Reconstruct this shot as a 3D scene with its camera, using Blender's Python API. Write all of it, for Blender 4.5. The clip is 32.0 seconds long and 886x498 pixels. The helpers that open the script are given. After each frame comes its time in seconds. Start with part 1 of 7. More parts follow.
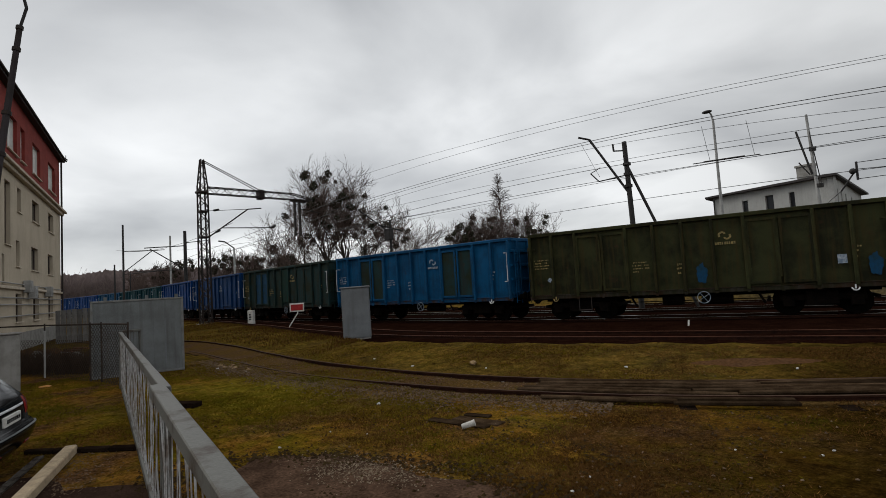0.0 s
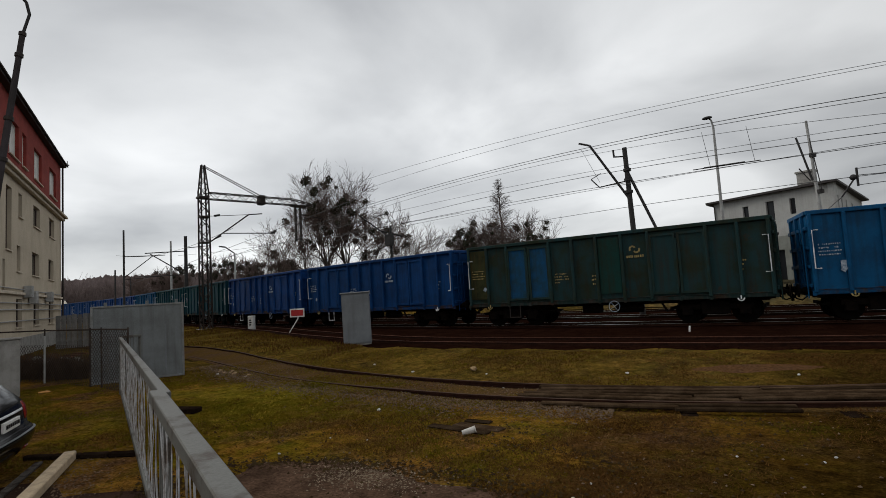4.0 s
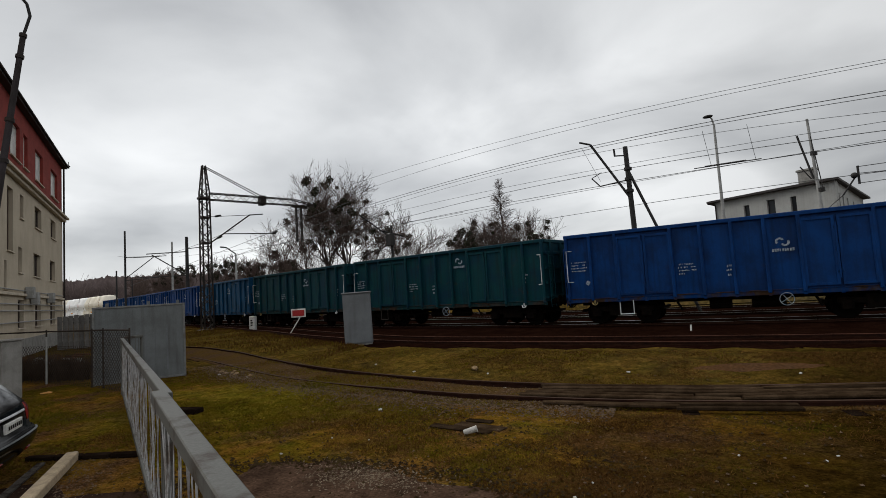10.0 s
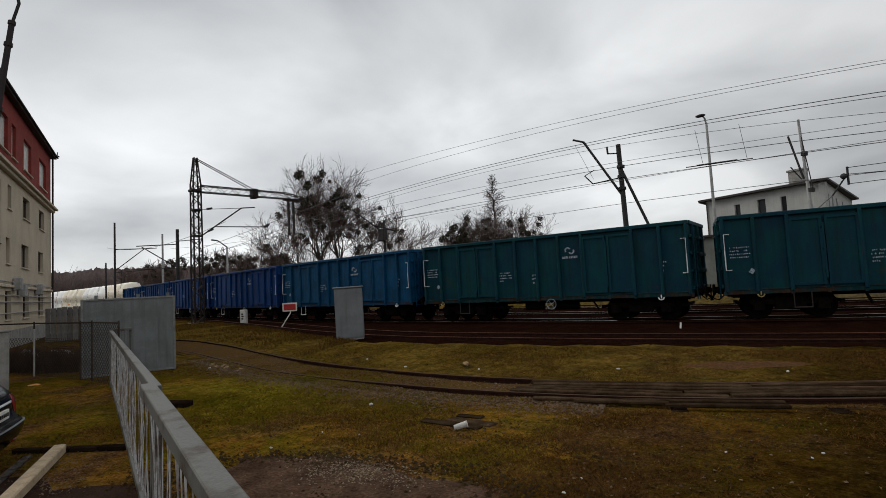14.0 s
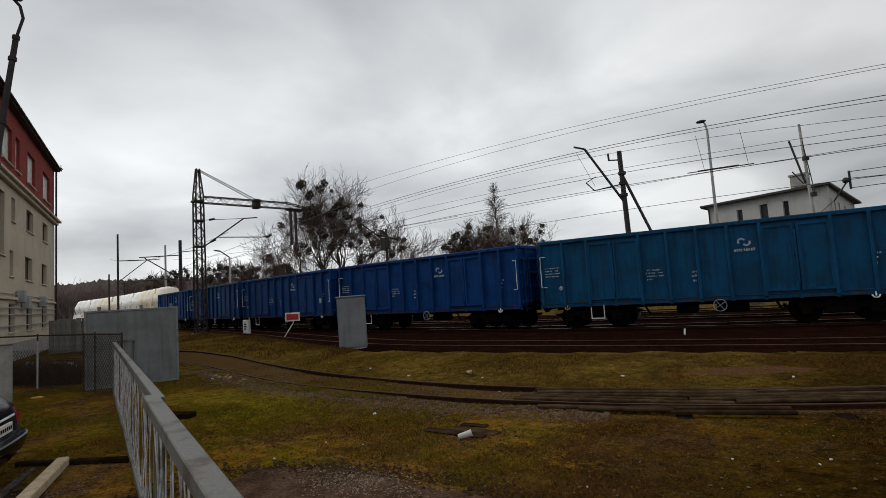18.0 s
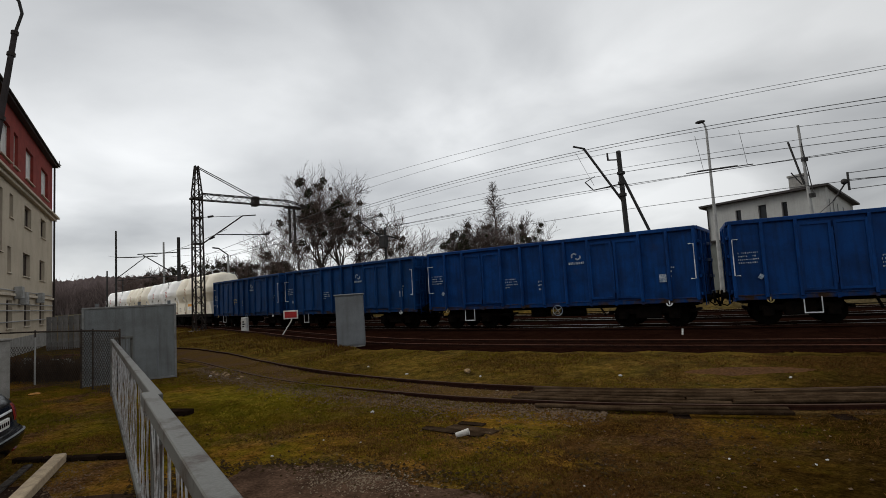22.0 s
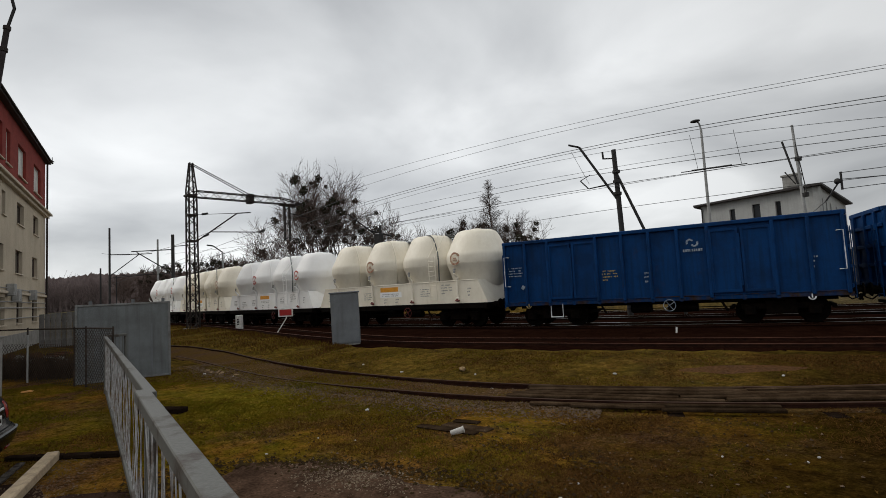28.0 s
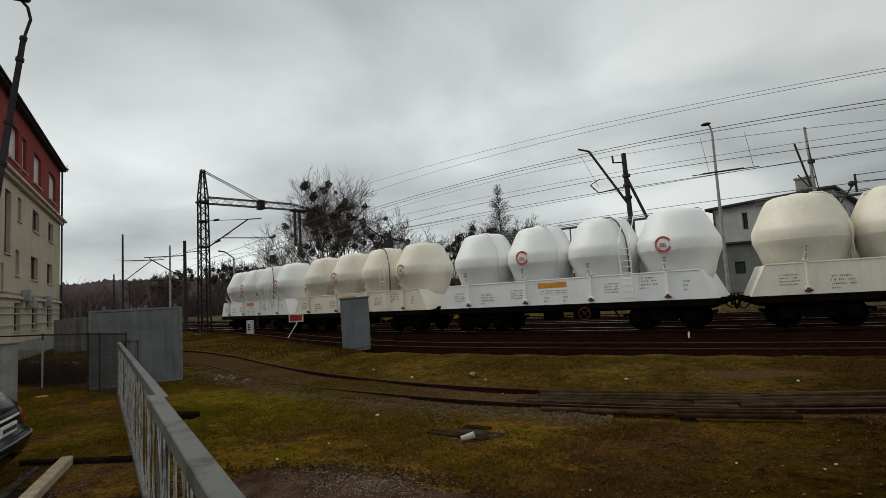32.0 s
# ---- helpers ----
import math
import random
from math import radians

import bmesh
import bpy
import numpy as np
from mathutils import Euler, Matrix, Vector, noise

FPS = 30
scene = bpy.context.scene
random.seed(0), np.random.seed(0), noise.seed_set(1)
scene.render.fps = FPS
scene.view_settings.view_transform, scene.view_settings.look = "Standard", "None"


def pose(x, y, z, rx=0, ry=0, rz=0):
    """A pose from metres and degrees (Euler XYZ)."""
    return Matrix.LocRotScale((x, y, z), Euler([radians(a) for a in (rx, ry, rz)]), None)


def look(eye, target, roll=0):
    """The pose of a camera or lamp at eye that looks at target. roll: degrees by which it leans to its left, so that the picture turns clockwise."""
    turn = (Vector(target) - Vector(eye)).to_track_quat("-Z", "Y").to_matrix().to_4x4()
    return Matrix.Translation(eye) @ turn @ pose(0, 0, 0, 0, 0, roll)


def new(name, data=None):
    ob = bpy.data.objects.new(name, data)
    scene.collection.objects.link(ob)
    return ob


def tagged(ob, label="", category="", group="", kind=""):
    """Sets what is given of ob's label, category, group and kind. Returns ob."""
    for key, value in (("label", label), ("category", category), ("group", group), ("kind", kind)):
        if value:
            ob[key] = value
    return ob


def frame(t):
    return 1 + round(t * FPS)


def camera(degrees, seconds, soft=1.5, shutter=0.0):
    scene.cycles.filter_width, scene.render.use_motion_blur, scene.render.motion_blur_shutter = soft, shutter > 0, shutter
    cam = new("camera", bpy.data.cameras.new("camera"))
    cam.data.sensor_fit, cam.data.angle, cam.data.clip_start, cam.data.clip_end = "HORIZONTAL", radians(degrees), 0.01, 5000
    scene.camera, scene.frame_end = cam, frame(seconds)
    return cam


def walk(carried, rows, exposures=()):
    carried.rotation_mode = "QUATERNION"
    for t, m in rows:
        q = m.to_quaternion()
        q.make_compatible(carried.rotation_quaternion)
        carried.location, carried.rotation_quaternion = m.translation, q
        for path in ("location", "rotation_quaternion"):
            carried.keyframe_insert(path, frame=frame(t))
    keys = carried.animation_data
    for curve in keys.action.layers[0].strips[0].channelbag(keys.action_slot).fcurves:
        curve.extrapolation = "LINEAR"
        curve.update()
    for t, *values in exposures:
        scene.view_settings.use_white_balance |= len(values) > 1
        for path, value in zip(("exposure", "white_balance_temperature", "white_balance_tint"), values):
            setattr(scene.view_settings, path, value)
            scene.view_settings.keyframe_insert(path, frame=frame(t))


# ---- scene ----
EYE = (0.0, 0.0, 1.95)
TURNS = [
    (0, 44.40, 3.98, -3.41), (0.5, 44.49, 4.01, -3.41), (1, 44.45, 4.17, -3.51), (1.5, 44.45, 4.13, -3.43),
    (2, 44.30, 4.00, -3.41), (2.5, 44.47, 4.18, -3.51), (3, 44.46, 4.30, -3.46), (3.5, 44.39, 4.45, -3.40),
    (5.5, 44.59, 4.79, -3.27), (6, 44.53, 4.80, -3.20), (6.5, 44.44, 4.61, -3.32), (7, 44.45, 4.28, -3.64),
    (7.5, 44.58, 4.46, -3.66), (8, 44.38, 4.39, -3.68), (8.5, 44.53, 4.38, -3.60), (9, 44.62, 4.53, -3.59),
    (9.5, 44.73, 4.67, -3.72), (10, 44.52, 4.55, -3.55), (10.5, 44.44, 4.57, -3.72), (11, 44.37, 4.17, -4.27),
    (11.5, 44.10, 4.11, -3.63), (12, 43.58, 4.08, -3.56), (12.5, 43.83, 4.19, -3.71), (13, 43.92, 4.20, -3.90),
    (13.5, 43.75, 4.14, -3.35), (14, 43.74, 4.03, -2.96), (14.5, 43.66, 3.93, -2.97), (16.5, 43.64, 4.65, -3.14),
    (17, 43.76, 4.83, -3.45), (17.5, 43.80, 4.79, -3.48), (18, 43.93, 4.92, -3.52), (18.5, 43.98, 4.68, -3.58),
    (19, 43.93, 4.72, -3.56), (19.5, 43.93, 4.80, -3.53), (20, 43.87, 4.86, -3.30), (20.5, 43.86, 4.92, -3.19),
    (21, 43.88, 4.67, -3.08), (21.5, 43.82, 4.73, -3.15), (22, 43.80, 4.77, -3.18), (22.5, 43.63, 4.63, -3.15),
    (23, 43.82, 4.55, -3.07), (23.5, 43.68, 4.51, -3.05), (24, 43.87, 4.54, -3.29), (24.5, 43.97, 4.75, -3.15),
    (25, 43.92, 4.69, -3.26), (25.5, 43.96, 4.84, -3.29), (27.5, 43.72, 4.48, -3.12), (28, 43.31, 4.54, -3.06),
    (28.5, 43.40, 4.42, -3.11), (29, 43.64, 4.66, -3.07), (29.5, 43.81, 4.49, -2.99), (30, 44.07, 4.59, -3.10),
    (30.5, 44.00, 4.73, -3.20), (31, 43.97, 4.78, -3.29), (31.5, 44.24, 5.01, -3.26), (32, 44.31, 5.12, -3.21),
]


def aim(yaw, pitch, roll):
    """The camera's pose: yaw to the left of +Y, pitch up, roll, in degrees."""
    a, b = radians(yaw), radians(pitch)
    way = Vector((-math.sin(a) * math.cos(b), math.cos(a) * math.cos(b), math.sin(b)))
    return look(EYE, Vector(EYE) + way * 10, roll)


cam = camera(79.06, 32.0, soft=0.8)
walk(cam, [(t, aim(a, b, c)) for t, a, b, c in TURNS],
     exposures=[(0, 0.10, 6500, 10), (27, 0.10, 6500, 10), (29, 0.14, 6500, 9), (30.7, 0.10, 6500, 7), (32, -0.07, 6500, 5)])

# ---------------------------------------------------------------- world and light
SUN_UP, SUN_ROUND = 46.0, 114.0
world = bpy.data.worlds.new("overcast")
scene.world = world
world.use_nodes = True
wn, wl = world.node_tree.nodes, world.node_tree.links
wn.clear()
w_out = wn.new("ShaderNodeOutputWorld")
w_bg = wn.new("ShaderNodeBackground")
w_sky = wn.new("ShaderNodeTexSky")
w_sky.sky_type, w_sky.sun_disc = "NISHITA", False
w_sky.sun_elevation, w_sky.sun_rotation = radians(SUN_UP), radians(SUN_ROUND)
w_scale = wn.new("ShaderNodeVectorMath")
w_scale.operation = "SCALE"
w_scale.inputs["Scale"].default_value = 0.10
wl.new(w_sky.outputs[0], w_scale.inputs[0])
w_co = wn.new("ShaderNodeTexCoord")
w_sep = wn.new("ShaderNodeSeparateXYZ")
wl.new(w_co.outputs["Generated"], w_sep.inputs[0])
w_up = wn.new("ShaderNodeMath")
w_up.operation = "MAXIMUM"
w_up.inputs[1].default_value = 0.0
wl.new(w_sep.outputs["Z"], w_up.inputs[0])
w_add = wn.new("ShaderNodeMath")
w_add.operation = "ADD"
w_add.inputs[1].default_value = 0.22
wl.new(w_up.outputs[0], w_add.inputs[0])
w_div = wn.new("ShaderNodeVectorMath")
w_div.operation = "DIVIDE"
w_comb = wn.new("ShaderNodeCombineXYZ")
for k in "XYZ":
    wl.new(w_add.outputs[0], w_comb.inputs[k])
wl.new(w_co.outputs["Generated"], w_div.inputs[0])
wl.new(w_comb.outputs[0], w_div.inputs[1])
w_n1 = wn.new("ShaderNodeTexNoise")
w_n1.inputs["Scale"].default_value = 1.0
w_n1.inputs["Detail"].default_value = 7
w_n1.inputs["Roughness"].default_value = 0.46
w_n1.inputs["Distortion"].default_value = 0.35
wl.new(w_div.outputs[0], w_n1.inputs["Vector"])
w_ramp = wn.new("ShaderNodeValToRGB")
w_ramp.color_ramp.elements[0].position, w_ramp.color_ramp.elements[0].color = 0.33, (0.47, 0.483, 0.498, 1)
w_ramp.color_ramp.elements[1].position, w_ramp.color_ramp.elements[1].color = 0.68, (0.97, 0.985, 0.99, 1)
mid = w_ramp.color_ramp.elements.new(0.5)
mid.color = (0.675, 0.69, 0.70, 1)
wl.new(w_n1.outputs["Fac"], w_ramp.inputs[0])
w_mix = wn.new("ShaderNodeMix")
w_mix.data_type = "RGBA"
w_mix.inputs["Factor"].default_value = 0.93
wl.new(w_scale.outputs[0], w_mix.inputs["A"])
wl.new(w_ramp.outputs[0], w_mix.inputs["B"])
# sky brighter to the front left; its unseen rear is tuned for the wagons' light
w_dot = wn.new("ShaderNodeVectorMath")
w_dot.operation = "DOT_PRODUCT"
w_dot.inputs[1].default_value = (-0.80, 0.52, 0.30)
wl.new(w_co.outputs["Generated"], w_dot.inputs[0])
w_unit = wn.new("ShaderNodeMapRange")
w_unit.inputs["From Min"].default_value, w_unit.inputs["From Max"].default_value = -1.0, 1.0
wl.new(w_dot.outputs["Value"], w_unit.inputs["Value"])
w_glow = wn.new("ShaderNodeValToRGB")
w_glow.color_ramp.interpolation = "EASE"
for e, (at, v) in zip((w_glow.color_ramp.elements[0], w_glow.color_ramp.elements[1], w_glow.color_ramp.elements.new(0.72)), ((0.2, 0.92), (0.97, 1.74), (0.80, 0.70))):
    e.position, e.color = at, (v, v, v, 1)
wl.new(w_unit.outputs[0], w_glow.inputs[0])
w_mul = wn.new("ShaderNodeVectorMath")
w_mul.operation = "MULTIPLY"
wl.new(w_mix.outputs["Result"], w_mul.inputs[0])
wl.new(w_glow.outputs[0], w_mul.inputs[1])
wl.new(w_mul.outputs[0], w_bg.inputs["Color"])
w_bg.inputs["Strength"].default_value = 1.0
wl.new(w_bg.outputs[0], w_out.inputs[0])

sun = new("sun", bpy.data.lights.new("sun", "SUN"))
sun.data.energy, sun.data.angle, sun.data.color = 1.5, radians(30), (1.0, 0.97, 0.92)
sun.matrix_world = look((-50, -22, 57), (0, 0, 0))

# ---------------------------------------------------------------- materials


def mat(name, base, rough=0.7, metal=0.0, other=None, scale=4.0, lo=0.42, hi=0.62, fine=0.18, fine_scale=60.0,
        bump=0.15, streak=0.0, streak_col=(0.05, 0.035, 0.025), spec=0.4, random_tint=0.0, rust=0.0, shift=False):
    """A procedural surface: base and other mixed by stains, fine grain, optional vertical streaks and rust spots, bump."""
    m = bpy.data.materials.new(name)
    m.use_nodes = True
    n, l = m.node_tree.nodes, m.node_tree.links
    b = n["Principled BSDF"]
    co = n.new("ShaderNodeTexCoord")
    where = co.outputs["Object"]
    if shift:
        # each piece takes its own stretch of the stains
        own = n.new("ShaderNodeObjectInfo")
        far = n.new("ShaderNodeVectorMath")
        far.operation = "MULTIPLY_ADD"
        far.inputs[1].default_value = (37.0, 17.0, 0.0)
        l.new(own.outputs["Random"], far.inputs[0])
        l.new(where, far.inputs[2])
        where = far.outputs[0]
    big = n.new("ShaderNodeTexNoise")
    big.inputs["Scale"].default_value, big.inputs["Detail"].default_value = scale, 6
    big.inputs["Roughness"].default_value = 0.65
    l.new(where, big.inputs["Vector"])
    ramp = n.new("ShaderNodeMapRange")
    ramp.inputs["From Min"].default_value, ramp.inputs["From Max"].default_value = lo, hi
    l.new(big.outputs["Fac"], ramp.inputs["Value"])
    mix = n.new("ShaderNodeMix")
    mix.data_type = "RGBA"
    other = other or tuple(c * 0.75 for c in base)
    mix.inputs["A"].default_value, mix.inputs["B"].default_value = (*base, 1), (*other, 1)
    l.new(ramp.outputs[0], mix.inputs["Factor"])
    last = mix.outputs["Result"]
    small = n.new("ShaderNodeTexNoise")
    small.inputs["Scale"].default_value, small.inputs["Detail"].default_value = fine_scale, 4
    l.new(where, small.inputs["Vector"])
    if streak:
        sc = n.new("ShaderNodeMapping")
        sc.inputs["Scale"].default_value = (5.0, 5.0, 0.35)
        l.new(where, sc.inputs["Vector"])
        st = n.new("ShaderNodeTexNoise")
        st.inputs["Scale"].default_value, st.inputs["Detail"].default_value = 1.6, 6
        l.new(sc.outputs[0], st.inputs["Vector"])
        sr = n.new("ShaderNodeMapRange")
        sr.inputs["From Min"].default_value, sr.inputs["From Max"].default_value = 0.47, 0.72
        sr.inputs["To Max"].default_value = streak
        l.new(st.outputs["Fac"], sr.inputs["Value"])
        m2 = n.new("ShaderNodeMix")
        m2.data_type = "RGBA"
        m2.inputs["B"].default_value = (*streak_col, 1)
        l.new(sr.outputs[0], m2.inputs["Factor"])
        l.new(last, m2.inputs["A"])
        last = m2.outputs["Result"]
    if rust:
        rn = n.new("ShaderNodeTexNoise")
        rn.inputs["Scale"].default_value, rn.inputs["Detail"].default_value, rn.inputs["Roughness"].default_value = 1.9, 9, 0.72
        l.new(where, rn.inputs["Vector"])
        rr = n.new("ShaderNodeMapRange")
        rr.inputs["From Min"].default_value, rr.inputs["From Max"].default_value = 0.60, 0.68
        rr.inputs["To Max"].default_value = rust
        l.new(rn.outputs["Fac"], rr.inputs["Value"])
        m3 = n.new("ShaderNodeMix")
        m3.data_type = "RGBA"
        m3.inputs["B"].default_value = (0.040, 0.020, 0.010, 1)
        l.new(rr.outputs[0], m3.inputs["Factor"])
        l.new(last, m3.inputs["A"])
        last = m3.outputs["Result"]
    hsv = n.new("ShaderNodeHueSaturation")
    vr = n.new("ShaderNodeMapRange")
    vr.inputs["From Min"].default_value, vr.inputs["From Max"].default_value = 0.25, 0.75
    vr.inputs["To Min"].default_value, vr.inputs["To Max"].default_value = 1 - fine, 1 + fine
    l.new(small.outputs["Fac"], vr.inputs["Value"])
    val = vr.outputs[0]
    if random_tint:
        info = n.new("ShaderNodeObjectInfo")
        rr = n.new("ShaderNodeMapRange")
        rr.inputs["To Min"].default_value, rr.inputs["To Max"].default_value = 1 - random_tint, 1 + random_tint
        l.new(info.outputs["Random"], rr.inputs["Value"])
        mul = n.new("ShaderNodeMath")
        mul.operation = "MULTIPLY"
        l.new(val, mul.inputs[0])
        l.new(rr.outputs[0], mul.inputs[1])
        val = mul.outputs[0]
    l.new(val, hsv.inputs["Value"])
    l.new(last, hsv.inputs["Color"])
    l.new(hsv.outputs[0], b.inputs["Base Color"])
    b.inputs["Roughness"].default_value, b.inputs["Metallic"].default_value = rough, metal
    b.inputs["Specular IOR Level"].default_value = spec
    if bump:
        bp = n.new("ShaderNodeBump")
        bp.inputs["Strength"].default_value, bp.inputs["Distance"].default_value = bump, 0.02
        l.new(small.outputs["Fac"], bp.inputs["Height"])
        l.new(bp.outputs[0], b.inputs["Normal"])
    return m


M = {}
M["wagon_blue"] = mat("wagon_blue", (0.00172, 0.0351, 0.128), 0.6, other=(0.00172, 0.0236, 0.0857), scale=1.2, streak=0.5, streak_col=(0.00343, 0.0128, 0.03), spec=0.10, rust=0.25, shift=True)
M["wagon_royal"] = mat("wagon_royal", (0.00183, 0.0356, 0.147), 0.55, other=(0.00183, 0.022, 0.0915), scale=1.2, streak=0.5, streak_col=(0.00245, 0.011, 0.0367), spec=0.10, rust=0.15, shift=True)
M["wagon_steel"] = mat("wagon_steel", (0.00222, 0.0532, 0.129), 0.6, other=(0.00296, 0.037, 0.0813), scale=1.2, streak=0.55, streak_col=(0.00444, 0.0148, 0.0296), spec=0.10, rust=0.3, shift=True)
M["wagon_teal"] = mat("wagon_teal", (0.0019, 0.038, 0.045), 0.6, other=(0.0022, 0.026, 0.046), scale=1.2, streak=0.55, streak_col=(0.00686, 0.013, 0.0114), spec=0.10, rust=0.45, shift=True)
M["wagon_green"] = mat("wagon_green", (0.00591, 0.0333, 0.0281), 0.7, other=(0.0104, 0.0222, 0.0163), scale=1.2, streak=0.6, streak_col=(0.0192, 0.0133, 0.00739), spec=0.08, rust=0.6, shift=True)
M["wagon_olive"] = mat("wagon_olive", (0.030, 0.033, 0.012), 0.7, other=(0.012, 0.0125, 0.005), scale=0.9, lo=0.40, hi=0.58, streak=0.75, streak_col=(0.040, 0.028, 0.008), spec=0.10, rust=0.75, shift=True)
M["wagon_grey"] = mat("wagon_grey", (0.0120, 0.0340, 0.0360), 0.7, other=(0.0148, 0.0222, 0.0133), scale=0.9, streak=0.6, streak_col=(0.0222, 0.0148, 0.00889), spec=0.08, rust=0.6, shift=True)
M["wagon_sky"] = mat("wagon_sky", (0.00215, 0.0642, 0.158), 0.55, other=(0.00256, 0.0429, 0.107), scale=1.2, streak=0.45, streak_col=(0.00642, 0.0172, 0.0256), spec=0.10, rust=0.4, shift=True)
SILLS = {}
for k_name, k_col in (("wagon_blue", (0.002, 0.027, 0.095)), ("wagon_royal", (0.002, 0.027, 0.108)), ("wagon_steel", (0.0026, 0.038, 0.09)), ("wagon_teal", (0.003, 0.026, 0.03)), ("wagon_green", (0.008, 0.022, 0.018)), ("wagon_olive", (0.018, 0.017, 0.008)), ("wagon_grey", (0.01, 0.022, 0.02)), ("wagon_sky", (0.003, 0.045, 0.11))):
    SILLS[k_name] = mat(k_name + "_sill", k_col, 0.75, other=(0.030, 0.016, 0.009), scale=1.1, lo=0.48, hi=0.60, streak=0.5, streak_col=(0.05, 0.045, 0.042), spec=0.08, rust=0.7, shift=True)
M["rail_worn"] = mat("rail_worn", (0.115, 0.042, 0.022), 0.65, 0.1, other=(0.07, 0.026, 0.014), scale=2, spec=0.15)
M["patch_blue"] = mat("patch_blue", (0.00444, 0.0517, 0.126), 0.6, other=(0.00889, 0.037, 0.0591), scale=2, streak=0.4, streak_col=(0.0148, 0.0148, 0.0118), spec=0.1)
# blacker than real soot: the shade below the wagons is in these colours
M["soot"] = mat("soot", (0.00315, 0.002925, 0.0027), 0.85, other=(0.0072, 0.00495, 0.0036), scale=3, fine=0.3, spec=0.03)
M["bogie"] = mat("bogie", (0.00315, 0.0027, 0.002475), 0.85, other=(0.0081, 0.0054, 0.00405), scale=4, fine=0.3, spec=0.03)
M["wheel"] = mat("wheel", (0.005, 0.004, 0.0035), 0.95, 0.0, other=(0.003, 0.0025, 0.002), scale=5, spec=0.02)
M["marking"] = mat("marking", (0.36, 0.40, 0.44), 0.7, other=(0.12, 0.17, 0.23), scale=9, lo=0.40, hi=0.58)
M["marking_grey"] = mat("marking_grey", (0.22, 0.22, 0.21), 0.7, other=(0.42, 0.41, 0.38), scale=9)
M["marking_yellow"] = mat("marking_yellow", (0.30, 0.22, 0.07), 0.7, other=(0.10, 0.085, 0.04), scale=9)
M["marking_red"] = mat("marking_red", (0.42, 0.05, 0.045), 0.7, other=(0.50, 0.22, 0.19), scale=7)
M["white_steel"] = mat("white_steel", (0.62, 0.64, 0.66), 0.6, other=(0.42, 0.43, 0.44), scale=5)
M["marking_gold"] = mat("marking_gold", (0.42, 0.33, 0.10), 0.7, other=(0.2, 0.17, 0.07), scale=9)
M["marking_brown"] = mat("marking_brown", (0.36, 0.17, 0.11), 0.7, other=(0.50, 0.36, 0.24), scale=6)
M["valve_red"] = mat("valve_red", (0.16, 0.022, 0.020), 0.6, other=(0.07, 0.02, 0.016), scale=6)
M["marking_orange"] = mat("marking_orange", (0.75, 0.33, 0.03), 0.6)
M["tank_white"] = mat("tank_white", (0.90, 0.90, 0.89), 0.45, other=(0.85, 0.845, 0.825), scale=0.9, streak=0.08, streak_col=(0.6, 0.57, 0.52), fine=0.03, bump=0.03)
M["tank_cream"] = mat("tank_cream", (0.84, 0.785, 0.66), 0.5, other=(0.76, 0.70, 0.57), scale=0.9, streak=0.15, streak_col=(0.55, 0.47, 0.36), fine=0.04, bump=0.03)
M["rail"] = mat("rail", (0.0336, 0.0143, 0.00924), 0.95, 0.0, other=(0.0202, 0.00924, 0.00672), scale=6, spec=0.05)
M["rail_top"] = mat("rail_top", (0.55, 0.54, 0.52), 0.28, 1.0, other=(0.4, 0.36, 0.33), scale=3)
M["siding_top"] = mat("siding_top", (0.060, 0.036, 0.024), 0.85, 0.0, other=(0.035, 0.02, 0.013), scale=3, spec=0.05)
M["brick_bit"] = mat("brick_bit", (0.27, 0.185, 0.10), 0.95, other=(0.12, 0.08, 0.045), scale=8, spec=0.05)
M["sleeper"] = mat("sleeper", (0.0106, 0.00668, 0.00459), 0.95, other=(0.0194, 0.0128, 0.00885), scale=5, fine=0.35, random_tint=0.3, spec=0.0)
# ballast set near black: the shade under the train is in its colour
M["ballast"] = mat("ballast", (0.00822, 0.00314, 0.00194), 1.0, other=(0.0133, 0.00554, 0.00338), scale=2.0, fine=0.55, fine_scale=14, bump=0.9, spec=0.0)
M["concrete"] = mat("concrete", (0.271, 0.264, 0.246), 0.9, other=(0.186, 0.178, 0.164), scale=2.5, streak=0.3, streak_col=(0.107, 0.1, 0.0857))
M["galv"] = mat("galv", (0.135, 0.145, 0.148), 0.6, 0.1, other=(0.098, 0.105, 0.105), scale=1.6, streak=0.55, streak_col=(0.0677, 0.0677, 0.0651))
M["gate_paint"] = mat("gate_paint", (0.094, 0.094, 0.085), 0.6, 0.05, other=(0.038, 0.027, 0.019), scale=2.6, lo=0.50, hi=0.60, fine=0.12)
M["leaf_edge"] = mat("leaf_edge", (0.17, 0.175, 0.17), 0.65, 0.1, other=(0.11, 0.105, 0.095), scale=3)
M["gate_bar"] = mat("gate_bar", (0.40, 0.40, 0.40), 0.6, 0.0, other=(0.15, 0.12, 0.10), scale=7)
M["cabinet_paint"] = mat("cabinet_paint", (0.141, 0.151, 0.16), 0.55, 0.0, other=(0.109, 0.116, 0.122), scale=1.5, streak=0.3, streak_col=(0.0643, 0.0643, 0.0643))
M["iron"] = mat("iron", (0.0189, 0.0151, 0.0139), 0.7, 0.3, other=(0.0315, 0.021, 0.016), scale=5)
M["pole_dark"] = mat("pole_dark", (0.0158, 0.0149, 0.0153), 0.75, other=(0.0248, 0.0225, 0.0207), scale=3)
M["pole_grey"] = mat("pole_grey", (0.33, 0.33, 0.32), 0.8, other=(0.24, 0.24, 0.23), scale=2)
